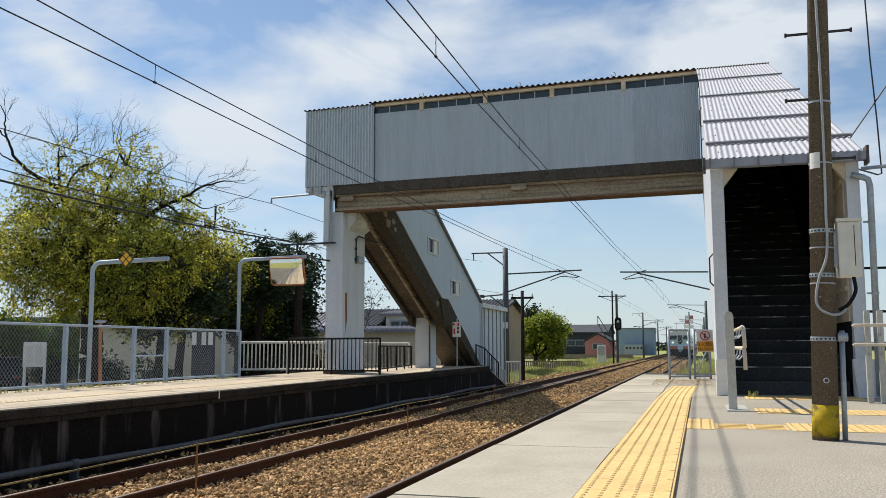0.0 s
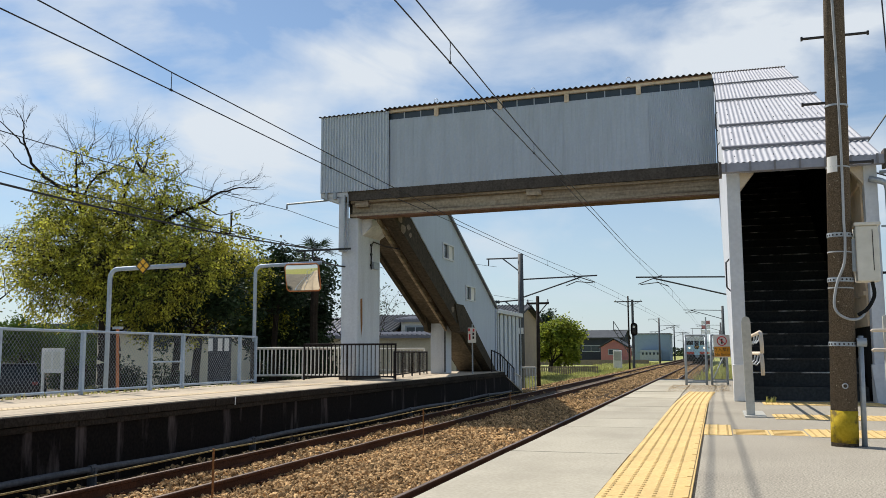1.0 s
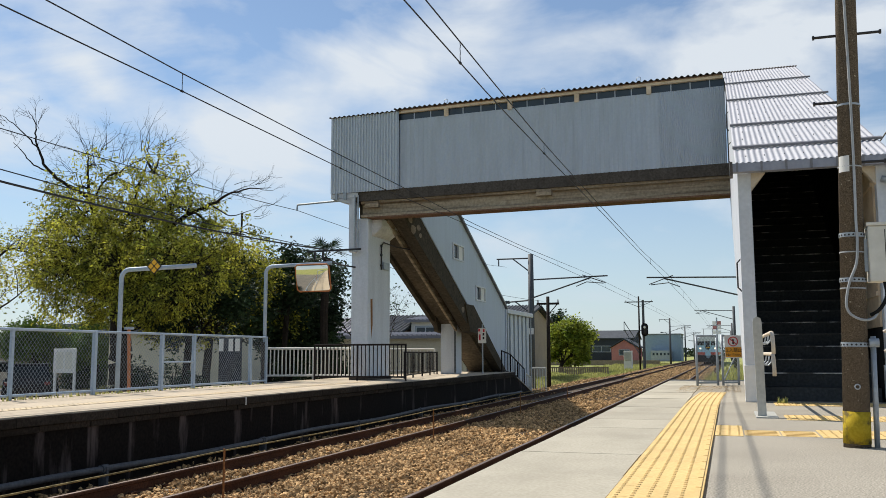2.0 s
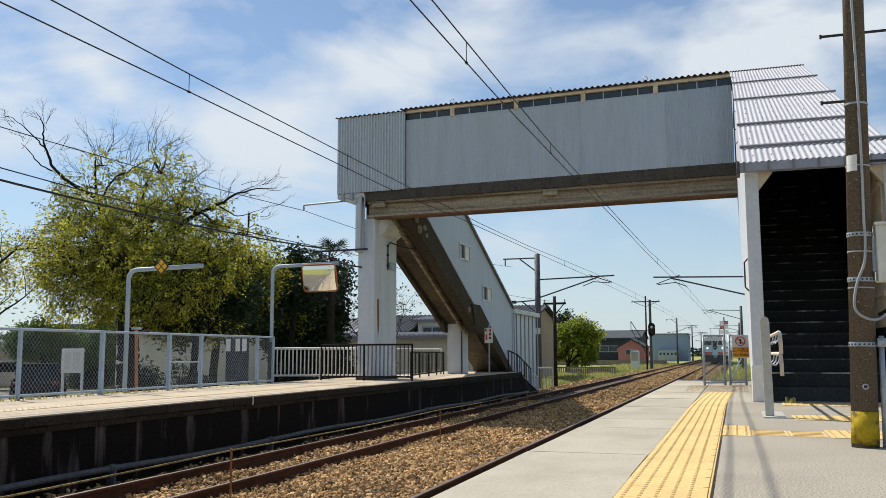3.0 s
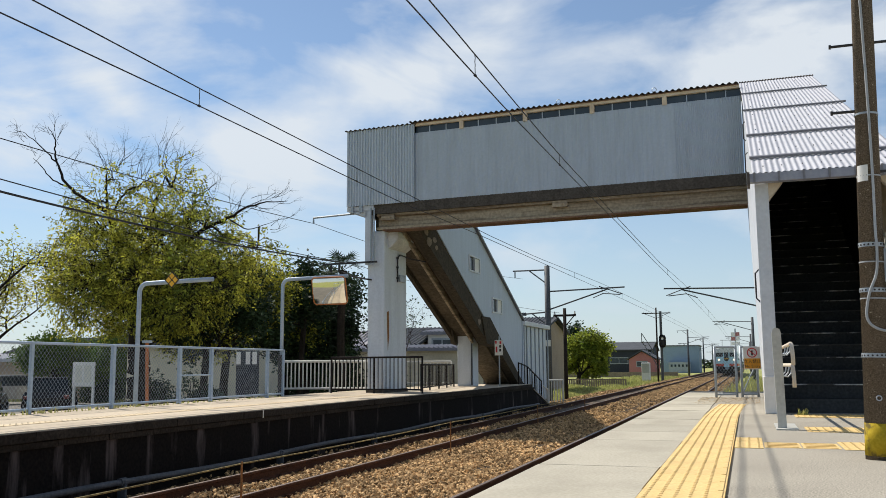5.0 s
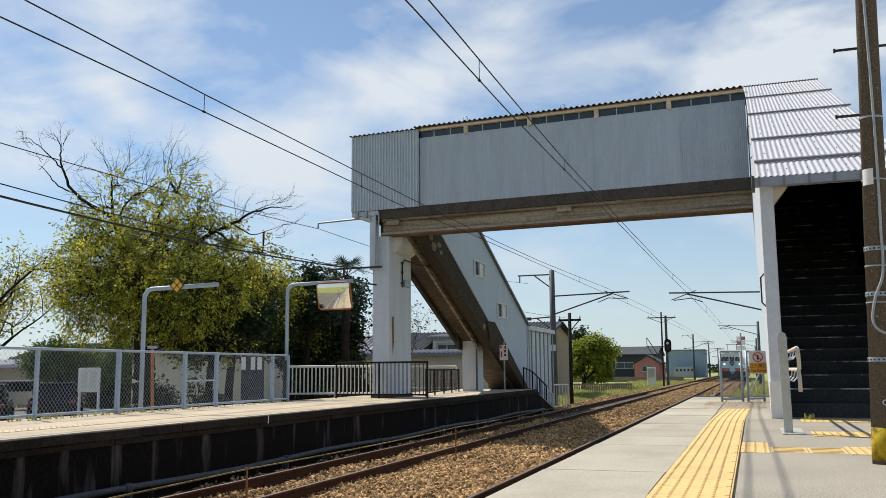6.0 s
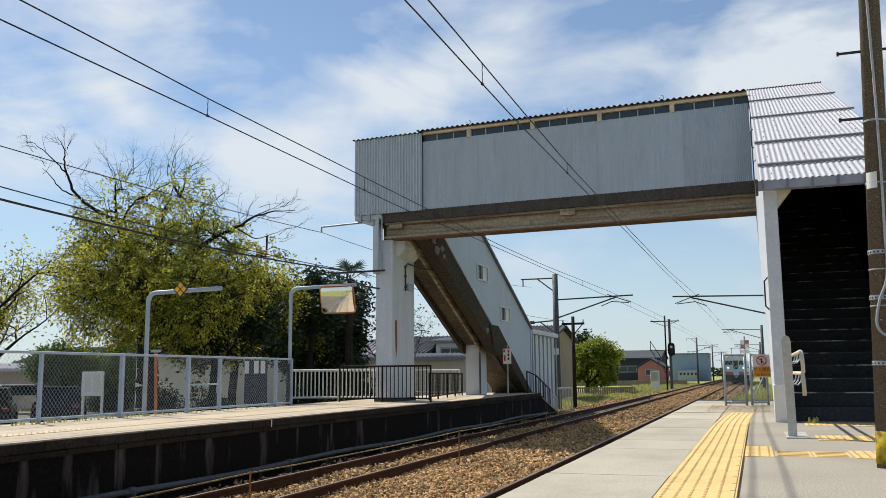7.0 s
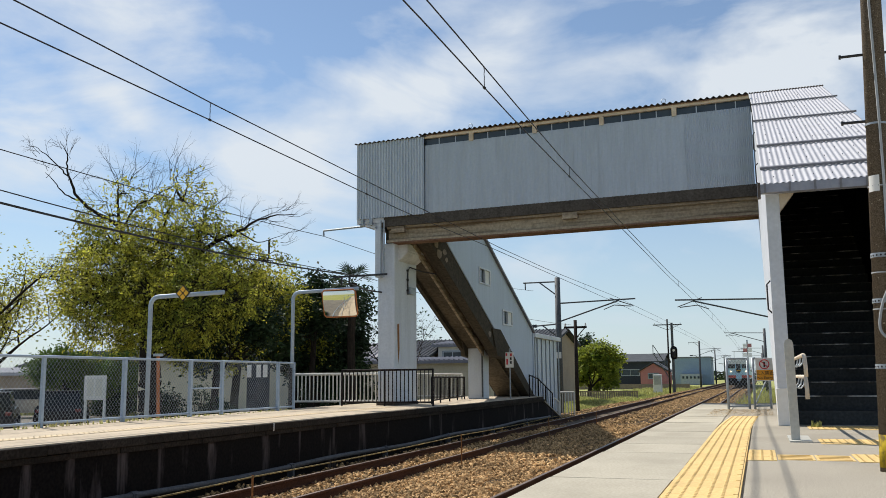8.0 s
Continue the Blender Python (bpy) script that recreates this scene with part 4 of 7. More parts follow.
def lettering(name, text, size, at, turn, mat, parent, label=""):
    cu = bpy.data.curves.new(name, "FONT")
    cu.body, cu.size, cu.align_x, cu.align_y, cu.extrude = text, size, "CENTER", "CENTER", 0.001
    tmp = bpy.data.objects.new(name, cu)
    scene.collection.objects.link(tmp)
    bpy.context.view_layer.update()
    me = bpy.data.meshes.new_from_object(tmp.evaluated_get(bpy.context.evaluated_depsgraph_get()))
    bpy.data.objects.remove(tmp)
    me.transform(Matrix.Translation(Vector(at) - base_of(parent)) @ turn)
    me.materials.clear()
    me.materials.append(mat)
    ob = new(name, me)
    ob.parent = parent
    return tagged(ob, label)


STAND = Matrix.Rotation(radians(90), 4, "X")     # upright, facing the camera's side


def build_pole():
    bx, by, lean = 0.715, 5.88, 0.027
    p = thing("utility_pole", (bx, by, 0), "weathered concrete utility pole with a yellow painted foot", "utility pole")
    at = lambda z, dx=0.0, dy=0.0: (bx + lean * z + dx, by + dy, z)
    r = lambda z: 0.077 - 0.0058 * z
    b = bm_()
    rod(b, at(-0.02), at(7.2), r(0), r(7.2), 32)
    shaft = part("shaft", b, POLE, p, smooth=True)
    b = bm_()
    rod(b, at(0.022), at(0.212), r(0) + 0.0015, r(0.2) + 0.0015, 32)
    part("painted_foot", b, POLE_YELLOW, p, "chipped yellow paint", smooth=True)
    for z in (0.61, 1.0, 1.275, 2.09):
        b = bm_()
        rod(b, at(z - 0.013 if z < 2 else z - 0.006), at(z + 0.013 if z < 2 else z + 0.006), r(z) + 0.004, seg=32)
        band = part("steel_band", b, GALV, p, "punched steel band")
        if z < 2:
            for k in range(9):
                a = math.pi * (1.08 + 0.84 * k / 8)
                b = bm_()
                c = Vector(at(z)) + Vector((math.cos(a), math.sin(a), 0)) * (r(z) + 0.004)
                disc(b, c, 0.006, (math.cos(a), math.sin(a), 0), 0.003, 8)
                part("hole", b, SIGN_BLACK, band)
    for z in (0.95, 1.17, 1.70):
        b = bm_()
        rod(b, at(z - 0.004), at(z + 0.004), r(z) + 0.003, seg=24)
        part("cable_tie", b, CABLE_GREY, p)
    for z, sides in ((2.55, (-1, 1)), (2.12, (-1,)), (3.0, (1,)), (1.73, (1,))):
        for s in sides:
            b = bm_()
            rod(b, at(z, s * (r(z) - 0.01)), at(z, s * (r(z) + 0.125)), 0.009, seg=8)
            rod(b, at(z, s * (r(z) + 0.125)), at(z, s * (r(z) + 0.137)), 0.015, seg=8)
            part("step_bolt", b, DARK_WIRE, p, "dark step bolt")
    # number plate wrapped round the shaft, blank
    b = bm_()
    a0 = [math.pi * (1.12 + 0.33 * k / 6) for k in range(7)]
    q = [[b.verts.new(Vector(at(z)) + Vector((math.cos(a), math.sin(a), 0)) * (r(z) + 0.003)) for a in a0] for z in (1.665, 1.765)]
    for k in range(6):
        b.faces.new((q[0][k], q[0][k + 1], q[1][k + 1], q[1][k]))
    part("wrapped_plate", b, SIGN_WHITE, p, "blank white wrapped plate")
    # meter box on a bracket
    b = bm_()
    box(b, bx + 0.115, bx + 0.245, by - 0.06, by + 0.06, 0.985, 1.325, bevel=0.008)
    mb = part("meter_box", b, BOX_WHITE, p, "ivory metal box")
    b = bm_()
    box(b, bx + 0.108, bx + 0.258, by - 0.07, by + 0.065, 1.325, 1.345, bevel=0.004)
    part("box_lid", b, BOX_WHITE, mb)
    b = bm_()
    box(b, bx + 0.207, bx + 0.211, by - 0.0625, by - 0.060, 1.05, 1.30)
    part("door_slot", b, SIGN_BLACK, mb)
    b = bm_()
    box(b, bx + 0.09, bx + 0.12, by - 0.03, by + 0.03, 1.05, 1.25)
    part("box_bracket", b, GALV, mb)
    b = bm_()
    pipe(b, smooth_line([(bx + 0.20, by - 0.02, 0.985), (bx + 0.205, by - 0.03, 0.90), (bx + 0.16, by - 0.05, 0.82), (bx + 0.11, by - 0.03, 0.785)], 5), 0.011, 8)
    part("hose", b, RUBBER, mb, "black hose")
    # cable down the face and its loop to the box
    b = bm_()
    path = [at(z, -0.012 + 0.028 * math.sin(1.2 * z), -r(z) - 0.008) for z in np.linspace(6.8, 1.35, 26)]
    path += [at(1.25, 0.02, -0.08), at(1.1, 0.012, -0.085), at(0.98, -0.03, -0.085), at(0.86, -0.05, -0.085), at(0.80, -0.035, -0.09), at(0.765, 0.01, -0.095), at(0.755, 0.06, -0.09), at(0.775, 0.11, -0.05), at(0.83, 0.14, -0.03)]
    pipe(b, smooth_line(path, 4), 0.008, 8)
    part("cable", b, CABLE_GREY, p, "grey cable clipped to the pole", smooth=True)
    b = bm_()
    rod(b, at(0, 0.108, -0.01), at(0.66, 0.100, -0.01), 0.016, seg=12)
    part("ground_conduit", b, GALV, p, smooth=True)
    b = bm_()
    rod(b, at(0.62, 0.075, -0.03), at(0.62, 0.13, -0.03), 0.026, seg=10)
    part("clamp", b, GALV, p)
    b = bm_()
    ring = [Vector(at(0.36)) + Vector((0.014 * math.cos(a), -r(0.36) - 0.002, 0.014 * math.sin(a))) for a in np.linspace(0, 2 * math.pi, 17)]
    pipe(b, ring, 0.004, 5)
    part("ring_mark", b, CABLE_GREY, p)
    return p


build_pole()


def build_hand_rail_left():
    """End post and two-tier handrail leading to the stair, seen almost end-on."""
    h = thing("stair_handrail", (0.31, 8.35, 0), "grey steel end post with two-tier beige handrail beside the stair", "handrail")
    b = bm_()
    prism(b, [(0.228, 8.30, 0.012), (0.300, 8.30, 0.012), (0.292, 8.30, 0.83), (0.282, 8.30, 0.865), (0.252, 8.30, 0.88), (0.225, 8.30, 0.865), (0.215, 8.30, 0.83)], (0, 0.05, 0))
    part("end_post", b, STEEL_GREY, h)
    b = bm_()
    box(b, 0.21, 0.39, 8.18, 8.95, 0.0, 0.012)
    part("base_plate", b, STEEL_GREY, h)
    for z in (0.74, 0.55):
        b = bm_()
        pts = [(0.372, 10.9, z), (0.372, 8.45, z), (0.372, 8.31, z - 0.008), (0.374, 8.25, z - 0.05), (0.376, 8.24, z - 0.12), (0.376, 8.24, z - 0.19)]
        pipe(b, pts, 0.017, 10)
        tube = part("grip", b, HANDRAIL, h, "beige rounded handrail", smooth=True)
        for yy in (8.4, 9.0, 9.65, 10.6):
            b = bm_()
            pipe(b, [(0.29, yy, z - 0.09), (0.335, yy, z - 0.10), (0.362, yy, z - 0.07), (0.372, yy, z - 0.015)], 0.007, 6)
            part("bracket", b, GALV, tube)
    return h


build_hand_rail_left()


def build_hand_rail_right():
    h = thing("platform_handrail", (1.9, 9.6, 0), "two-tier beige handrail on grey steel posts beside the stair", "handrail")
    for px in (1.62, 1.74, 2.6, 3.4):
        b = bm_()
        box(b, px - 0.028, px + 0.028, 9.72, 9.77, 0.0, 0.92, bevel=0.006)
        part("post", b, STEEL_GREY, h)
    for z in (0.77, 0.58):
        b = bm_()
        pipe(b, [(1.455, 9.55, z - 0.012), (1.47, 9.55, z), (1.55, 9.56, z), (3.5, 9.62, z + 0.004)], 0.017, 10)
        tube = part("grip", b, HANDRAIL, h, "beige rounded handrail", smooth=True)
        for px in (1.62, 1.74, 2.6):
            b = bm_()
            pipe(b, [(px, 9.72, z - 0.09), (px - 0.02, 9.66, z - 0.10), (px - 0.03, 9.59, z - 0.07), (px - 0.03, 9.56, z - 0.01)], 0.007, 6)
            part("bracket", b, GALV, tube)
    return h


build_hand_rail_right()

# rain pipe and cables at the stair's corner
rp = thing("rain_pipe", (1.86, 10.72, 0), "grey rain pipe running down beside the stair", "rain pipe")
b = bm_()
pipe(b, [(1.70, 10.72, 2.49), (1.82, 10.72, 2.46), (1.875, 10.72, 2.43), (1.89, 10.72, 2.36), (1.89, 10.72, 2.25), (1.875, 10.72, 0.02)], 0.036, 12)
part("tube", b, GALV, rp, smooth=True)
for z in (1.95, 1.15, 0.6):
    b = bm_()
    rod(b, (1.884, 10.72, z - 0.012), (1.884, 10.72, z + 0.012), 0.043, seg=12)
    box(b, 1.80, 1.86, 10.71, 10.73, z - 0.01, z + 0.01)
    part("clip", b, GALV, rp)
sl = thing("stair_skirt", (1.85, 10.6, 0), "white sloping foot of the stair wall", "stair wall")
b = bm_()
prism(b, [(1.66, 10.72, 0.0), (1.90, 10.72, 0.0), (1.84, 10.72, 0.42), (1.62, 10.72, 0.42)], (0, 0.06, 0))
part("foot_plate", b, WHITE_STEEL, sl)

sf = thing("side_fence", (2.3, 12.2, 0), "dark steel mesh fence behind the stair", "fence")
for px in (1.98, 2.55, 3.1):
    b = bm_()
    rod(b, (px, 12.2, 0), (px, 12.2, 1.75), 0.022, seg=8)
    part("post", b, BLACK_RAIL, sf)
for z in (0.15, 1.0, 1.55):
    b = bm_()
    rod(b, (1.98, 12.2, z), (3.1, 12.2, z), 0.016, seg=8)
    part("rail", b, BLACK_RAIL, sf)


def chain_link(b, p0, p1, z0, z1, pitch, r):
    """Crossed slanting wires between two posts."""
    p0, p1 = Vector((*p0, 0)), Vector((*p1, 0))
    L, H = (p1 - p0).length, z1 - z0
    d = (p1 - p0).normalized()
    k = 0.87
    n = int((L + H * k) / pitch) + 1
    for s in (0, 1):
        for i in range(n):
            u0 = i * pitch - H * k
            u1 = u0 + H * k
            a, c = max(0.0, u0), min(L, u1)
            if c - a < 0.02:
                continue
            za, zc = z0 + (a - u0) / k, z0 + (c - u0) / k
            if s:
                A, C = p0 + d * (L - a) + Vector((0, 0, za)), p0 + d * (L - c) + Vector((0, 0, zc))
            else:
                A, C = p0 + d * a + Vector((0, 0, za)), p0 + d * c + Vector((0, 0, zc))
            rod(b, A, C, r, seg=3)
    return b


def build_gate():
    g = thing("platform_end_gate", (-0.15, 16.1, 0), "closed galvanised mesh gate across the platform end", "gate")
    for px, py in ((-0.52, 15.85), (-0.185, 16.05), (-0.10, 16.1), (0.16, 16.3)):
        b = bm_()
        rod(b, (px, py, 0), (px, py, 0.86), 0.021, seg=12)
        part("post", b, GALV, g, smooth=True)
    for a, c in (((-0.52, 15.85), (-0.185, 16.05)), ((-0.10, 16.1), (0.16, 16.3))):
        for z in (0.85, 0.05):
            b = bm_()
            rod(b, (*a, z), (*c, z), 0.016, seg=10)
            part("frame_rail", b, GALV, g)
        b = bm_()
        chain_link(b, a, c, 0.05, 0.84, 0.062, 0.0022)
        part("wire_mesh", b, WIRE_MESH, g)
    b = bm_()
    rod(b, (-0.10, 16.12, 0.06), (0.16, 16.32, 0.60), 0.010, seg=8)
    part("brace", b, GALV, g)
    s = thing("no_entry_sign", (0.07, 16.1, 0.66), "white and orange no entry sign hung on the gate", "sign")
    b = bm_()
    box(b, -0.055, 0.225, 16.055, 16.062, 0.47, 0.855, bevel=0.003)
    part("board", b, SIGN_WHITE, s)
    b = bm_()
    box(b, -0.045, 0.215, 16.049, 16.053, 0.485, 0.655)
    part("orange_field", b, SIGN_ORANGE, s)
    b = bm_()
    ring = [(0.085 + 0.075 * math.cos(a), 16.049, 0.752 + 0.075 * math.sin(a)) for a in np.linspace(0, 2 * math.pi, 33)]
    pipe(b, ring, 0.008, 6)
    part("prohibition_ring", b, SIGN_RED, s)
    b = bm_()
    rod(b, (0.033, 16.047, 0.80), (0.137, 16.047, 0.704), 0.007, seg=6)
    part("prohibition_bar", b, SIGN_RED, s)
    b = bm_()
    box(b, 0.072, 0.098, 16.050, 16.053, 0.705, 0.79)
    part("dark_symbol", b, SIGN_BLACK, s)
    lettering("lettering", "\u7acb\u5165\u7981\u6b62", 0.072, (0.085, 16.046, 0.60), STAND, SIGN_BLACK, s)
    lettering("lettering", "No Entry", 0.066, (0.085, 16.046, 0.52), STAND, SIGN_BLACK, s)
    return g


build_gate()

# ---- things on the far platform ----
ZF = -0.15
FX = -10.62


def build_mesh_fence():
    f = thing("chain_link_fence", (FX, 13, ZF), "blue-grey chain-link fence along the old platform", "fence")
    posts = [5.0, 7.0, 9.1, 11.1, 13.0, 14.95, 16.05, 18.35, 19.1]
    for yy in posts:
        b = bm_()
        w = 0.035 if yy in (13.0, 14.95, 16.05, 18.35) else 0.028
        box(b, FX - w, FX + w, yy - w, yy + w, ZF, 0.97, bevel=0.006)
        part("post", b, FENCE_BLUE, f)
    for a, c in zip(posts, posts[1:]):
        for z in (0.955, ZF + 0.07):
            b = bm_()
            rod(b, (FX, a, z), (FX, c, z), 0.022, seg=8)
            part("rail", b, FENCE_BLUE, f)
        b = bm_()
        chain_link(b, (FX, a), (FX, c), ZF + 0.07, 0.95, 0.08, 0.0021)
        part("wire_mesh", b, WIRE_MESH, f)
    b = bm_()
    rod(b, (FX + 0.01, 14.95, 0.40), (FX + 0.01, 16.05, 0.40), 0.016, seg=8)
    part("gate_bar", b, FENCE_BLUE, f)
    return f


build_mesh_fence()


def hook_post(name, at, top, reach, r, label, category):
    x, y = at
    p = thing(name, (x, y, ZF), label, category, "hooked posts on the old platform")
    rad = 0.17
    pts = [(x, y, ZF), (x + 0.0, y, top - rad)]
    pts += [(x + rad - rad * math.cos(a), y, top - rad + rad * math.sin(a)) for a in np.linspace(0.2, math.pi / 2, 6)]
    pts += [(x + reach, y, top + 0.03)]
    b = bm_()
    pipe(b, pts, r, 12)
    part("bent_tube", b, FENCE_BLUE, p, smooth=True)
    return p


d = hook_post("stop_marker_post", (-10.78, 13.85), 2.13, 1.60, 0.042, "blue-grey hooked post carrying a yellow diamond stop marker", "sign post")
cx, cy, cz = -10.02, 13.78, 2.17
b = bm_()
prism(b, [(cx - 0.155, cy, cz), (cx, cy, cz - 0.155), (cx + 0.155, cy, cz), (cx, cy, cz + 0.155)], (0, 0.012, 0))
plate = part("diamond_plate", b, SIGN_BLACK, d, "black and yellow diamond plate")
for dx, dz in ((0, 0.072), (0, -0.072), (0.072, 0), (-0.072, 0)):
    b = bm_()
    prism(b, [(cx + dx - 0.058, cy - 0.003, cz + dz), (cx + dx, cy - 0.003, cz + dz - 0.058), (cx + dx + 0.058, cy - 0.003, cz + dz), (cx + dx, cy - 0.003, cz + dz + 0.058)], (0, 0.003, 0))
    part("yellow_square", b, SIGN_YELLOW, plate)

m = hook_post("mirror_post", (-10.70, 19.15), 2.68, 1.75, 0.045, "blue-grey hooked post carrying a rectangular convex mirror", "mirror")
mx0, mx1, mz0, mz1, my = -9.86, -8.98, 2.03, 2.68, 19.05
b = bm_()
nx, nz = 14, 10
grid = [[None] * (nz + 1) for _ in range(nx + 1)]
for i in range(nx + 1):
    for k in range(nz + 1):
        u, v = 2 * i / nx - 1, 2 * k / nz - 1
        grid[i][k] = b.verts.new((mx0 + 0.02 + (mx1 - mx0 - 0.04) * i / nx, my - 0.09 * (1 - 0.5 * (u * u + v * v)), mz0 + 0.02 + (mz1 - mz0 - 0.04) * k / nz))
for i in range(nx):
    for k in range(nz):
        b.faces.new((grid[i][k], grid[i + 1][k], grid[i + 1][k + 1], grid[i][k + 1]))
TILT = Matrix.Translation((0, my, mz1)) @ Matrix.Rotation(radians(15), 4, "X") @ Matrix.Translation((0, -my, -mz1))
b.transform(TILT)
part("mirror_face", b, MIRROR, m, "curved mirror glass", smooth=True)
b = bm_()
pipe(b, [(mx0, my, mz0 + 0.05), (mx0 + 0.05, my, mz0), (mx1 - 0.05, my, mz0), (mx1, my, mz0 + 0.05), (mx1, my, mz1 - 0.05), (mx1 - 0.05, my, mz1), (mx0 + 0.05, my, mz1), (mx0, my, mz1 - 0.05), (mx0, my, mz0 + 0.05)], 0.020, 8)
b.transform(TILT)
part("mirror_rim", b, ORANGE_POST, m, "faded orange rim")
b = bm_()
box(b, mx0 + 0.01, mx1 - 0.01, my + 0.0, my + 0.03, mz0 + 0.01, mz1 - 0.01)
b.transform(TILT)
part("mirror_back", b, GALV, m)
b = bm_()
rod(b, (-10.70, 19.1, ZF), (-10.70, 19.1, 0.84), 0.055, seg=12)
part("dark_sleeve", b, SIGN_BLACK, m, "dark sleeve round the post foot")

op = thing("marker_post", (-10.95, 14.35, ZF), "orange-brown marker post with a small grey cap", "post")
b = bm_()
rod(b, (-10.90, 14.35, ZF), (-10.95, 14.35, 1.03), 0.03, seg=10)
part("shaft", b, ORANGE_POST, op)
b = bm_()
box(b, -11.03, -10.87, 14.3, 14.4, 1.03, 1.08)
part("cap", b, GALV, op)


def bar_railing(name, pts, z_low, z_top, spacing, r, mat, label, slope=None):
    """An upright bar railing along a line of plan points; slope gives the ground's fall by y."""
    g = slope or (lambda y: ZF)
    p0 = pts[0]
    f = thing(name, (p0[0], p0[1], g(p0[1])), label, "railing")
    for a, c in zip(pts, pts[1:]):
        a, c = Vector((*a, 0)), Vector((*c, 0))
        L = (c - a).length
        n = max(2, int(round(L / spacing)))
        for z, rr in ((z_top, r * 1.9), (z_low, r * 1.6)):
            b = bm_()
            rod(b, a + Vector((0, 0, g(a.y) + z)), c + Vector((0, 0, g(c.y) + z)), rr, seg=8)
            part("rail", b, mat, f)
        for i in range(n + 1):
            q = a.lerp(c, i / n)
            post = i in (0, n) or (L > 1.8 and i == n // 2)
            b = bm_()
            rod(b, q + Vector((0, 0, g(q.y) + (0 if post else z_low))), q + Vector((0, 0, g(q.y) + z_top + (0.02 if post else 0))), r * (2.0 if post else 1.0), seg=6)
            part("post" if post else "bar", b, mat, f)
    return f


bar_railing("barrier_railing", [(-10.6, 21.7), (-8.0, 21.72)], 0.10, 0.94, 0.115, 0.013, BLACK_RAIL, "dark brown bar railing in front of the bridge pier")
bar_railing("barrier_railing", [(-8.62, 23.3), (-9.1, 26.2), (-9.5, 28.9)], 0.10, 0.74, 0.22, 0.012, BLACK_RAIL, "dark brown bar railing along the platform beside the stair pier")
bar_railing("barrier_railing", [(-12.4, 22.1), (-9.75, 23.1)], 0.10, 0.85, 0.11, 0.019, IVORY_RAIL, "ivory bar railing behind the platform")
bar_railing("barrier_railing", [(-12.6, 29.5), (-9.8, 29.5)], 0.10, 0.85, 0.13, 0.019, IVORY_RAIL, "ivory bar railing beyond the stair pier")
ramp = lambda y: ZF if y < 33.0 else ZF - (y - 33.0) * 0.245
bar_railing("barrier_railing", [(-8.1, 32.4), (-8.05, 33.6), (-8.05, 36.0)], 0.10, 0.80, 0.40, 0.013, BLACK_RAIL, "dark posts along the sloping platform end", ramp)
bar_railing("barrier_railing", [(-8.75, 33.9), (-8.35, 38.6)], 0.10, 1.02, 0.16, 0.02, IVORY_RAIL, "ivory bar railing down the platform ramp", ramp)
bar_railing("barrier_railing", [(-8.35, 38.8), (-7.75, 39.0)], 0.10, 1.15, 0.14, 0.02, IVORY_RAIL, "ivory gate railing at the foot of the ramp", lambda y: -1.25)

pp = thing("speed_plate_post", (-8.02, 29.4, ZF), "white notice plate on a thin grey post", "sign post")
b = bm_()
rod(b, (-8.02, 29.4, ZF), (-8.02, 29.4, 1.55), 0.025, seg=8)
part("post", b, GALV, pp)
b = bm_()
box(b, -8.17, -7.88, 29.36, 29.372, 0.90, 1.42, bevel=0.004)
pl = part("plate", b, SIGN_WHITE, pp)
for k, (dx, z0, z1, mt) in enumerate(((-0.10, 1.30, 1.39, SIGN_RED), (0.06, 1.28, 1.38, SIGN_RED), (0.05, 1.16, 1.25, SIGN_BLACK), (0.05, 1.03, 1.12, SIGN_BLACK), (-0.08, 1.0, 1.2, SIGN_RED))):
    b = bm_()
    box(b, -8.025 + dx - 0.03, -8.025 + dx + 0.03, 29.354, 29.359, z0, z1)
    part("mark", b, mt, pl)

nb = thing("notice_board", (-11.35, 18.6, -1.3), "dark notice board with white papers behind the fence", "notice board")
b = bm_()
box(b, -11.62, -11.02, 18.6, 18.66, -0.1, 0.95, bevel=0.01)
part("board", b, PLASTER_DARK, nb)
for px in (-11.56, -11.30, -11.12):
    b = bm_()
    box(b, px - 0.05, px + 0.07, 18.588, 18.596, 0.62, 0.92)
    part("paper", b, SIGN_WHITE, nb)
for px in (-11.58, -11.06):
    b = bm_()
    rod(b, (px, 18.63, -1.32), (px, 18.63, 0.0), 0.03, seg=8)
    part("leg", b, GALV, nb)

# striped shed at the foot of the left stair
sh = thing("shelter", (-9.2, 36.5, -1.2), "pale shelter with dark vertical gaps beside the stair foot", "shelter")
b = bm_()
box(b, -10.0, -8.45, 34.2, 38.7, -1.3, 2.12)
part("body", b, PLASTER_DARK, sh)
for k in range(6):
    b = bm_()
    yy = 34.3 + k * 0.75
    box(b, -8.449, -8.38, yy, yy + 0.50, -0.9, 2.12)
    part("wall_board", b, CLAD_LIGHT, sh)
b = bm_()
box(b, -10.1, -8.25, 34.15, 38.9, 2.122, 2.30, bevel=0.02)
part("roof", b, WHITE_STEEL, sh)
b = bm_()
rod(b, (-8.32, 34.25, -0.2), (-8.32, 34.25, 2.2), 0.04, seg=8)
part("rain_pipe", b, GALV, sh)
b = bm_()
rod(b, (-8.32, 38.65, -1.1), (-8.32, 38.65, 2.2), 0.03, seg=8)
part("rain_pipe", b, GALV, sh)

# ---- overhead line ----
def wire(name, pts, r, label, mat=DARK_WIRE, seg=5, category="overhead wire"):
    b = bm_()
    pipe(b, pts, r, seg)
    return solid(name, b, mat, label, category, "wires over the station", at=pts[len(pts) // 2])


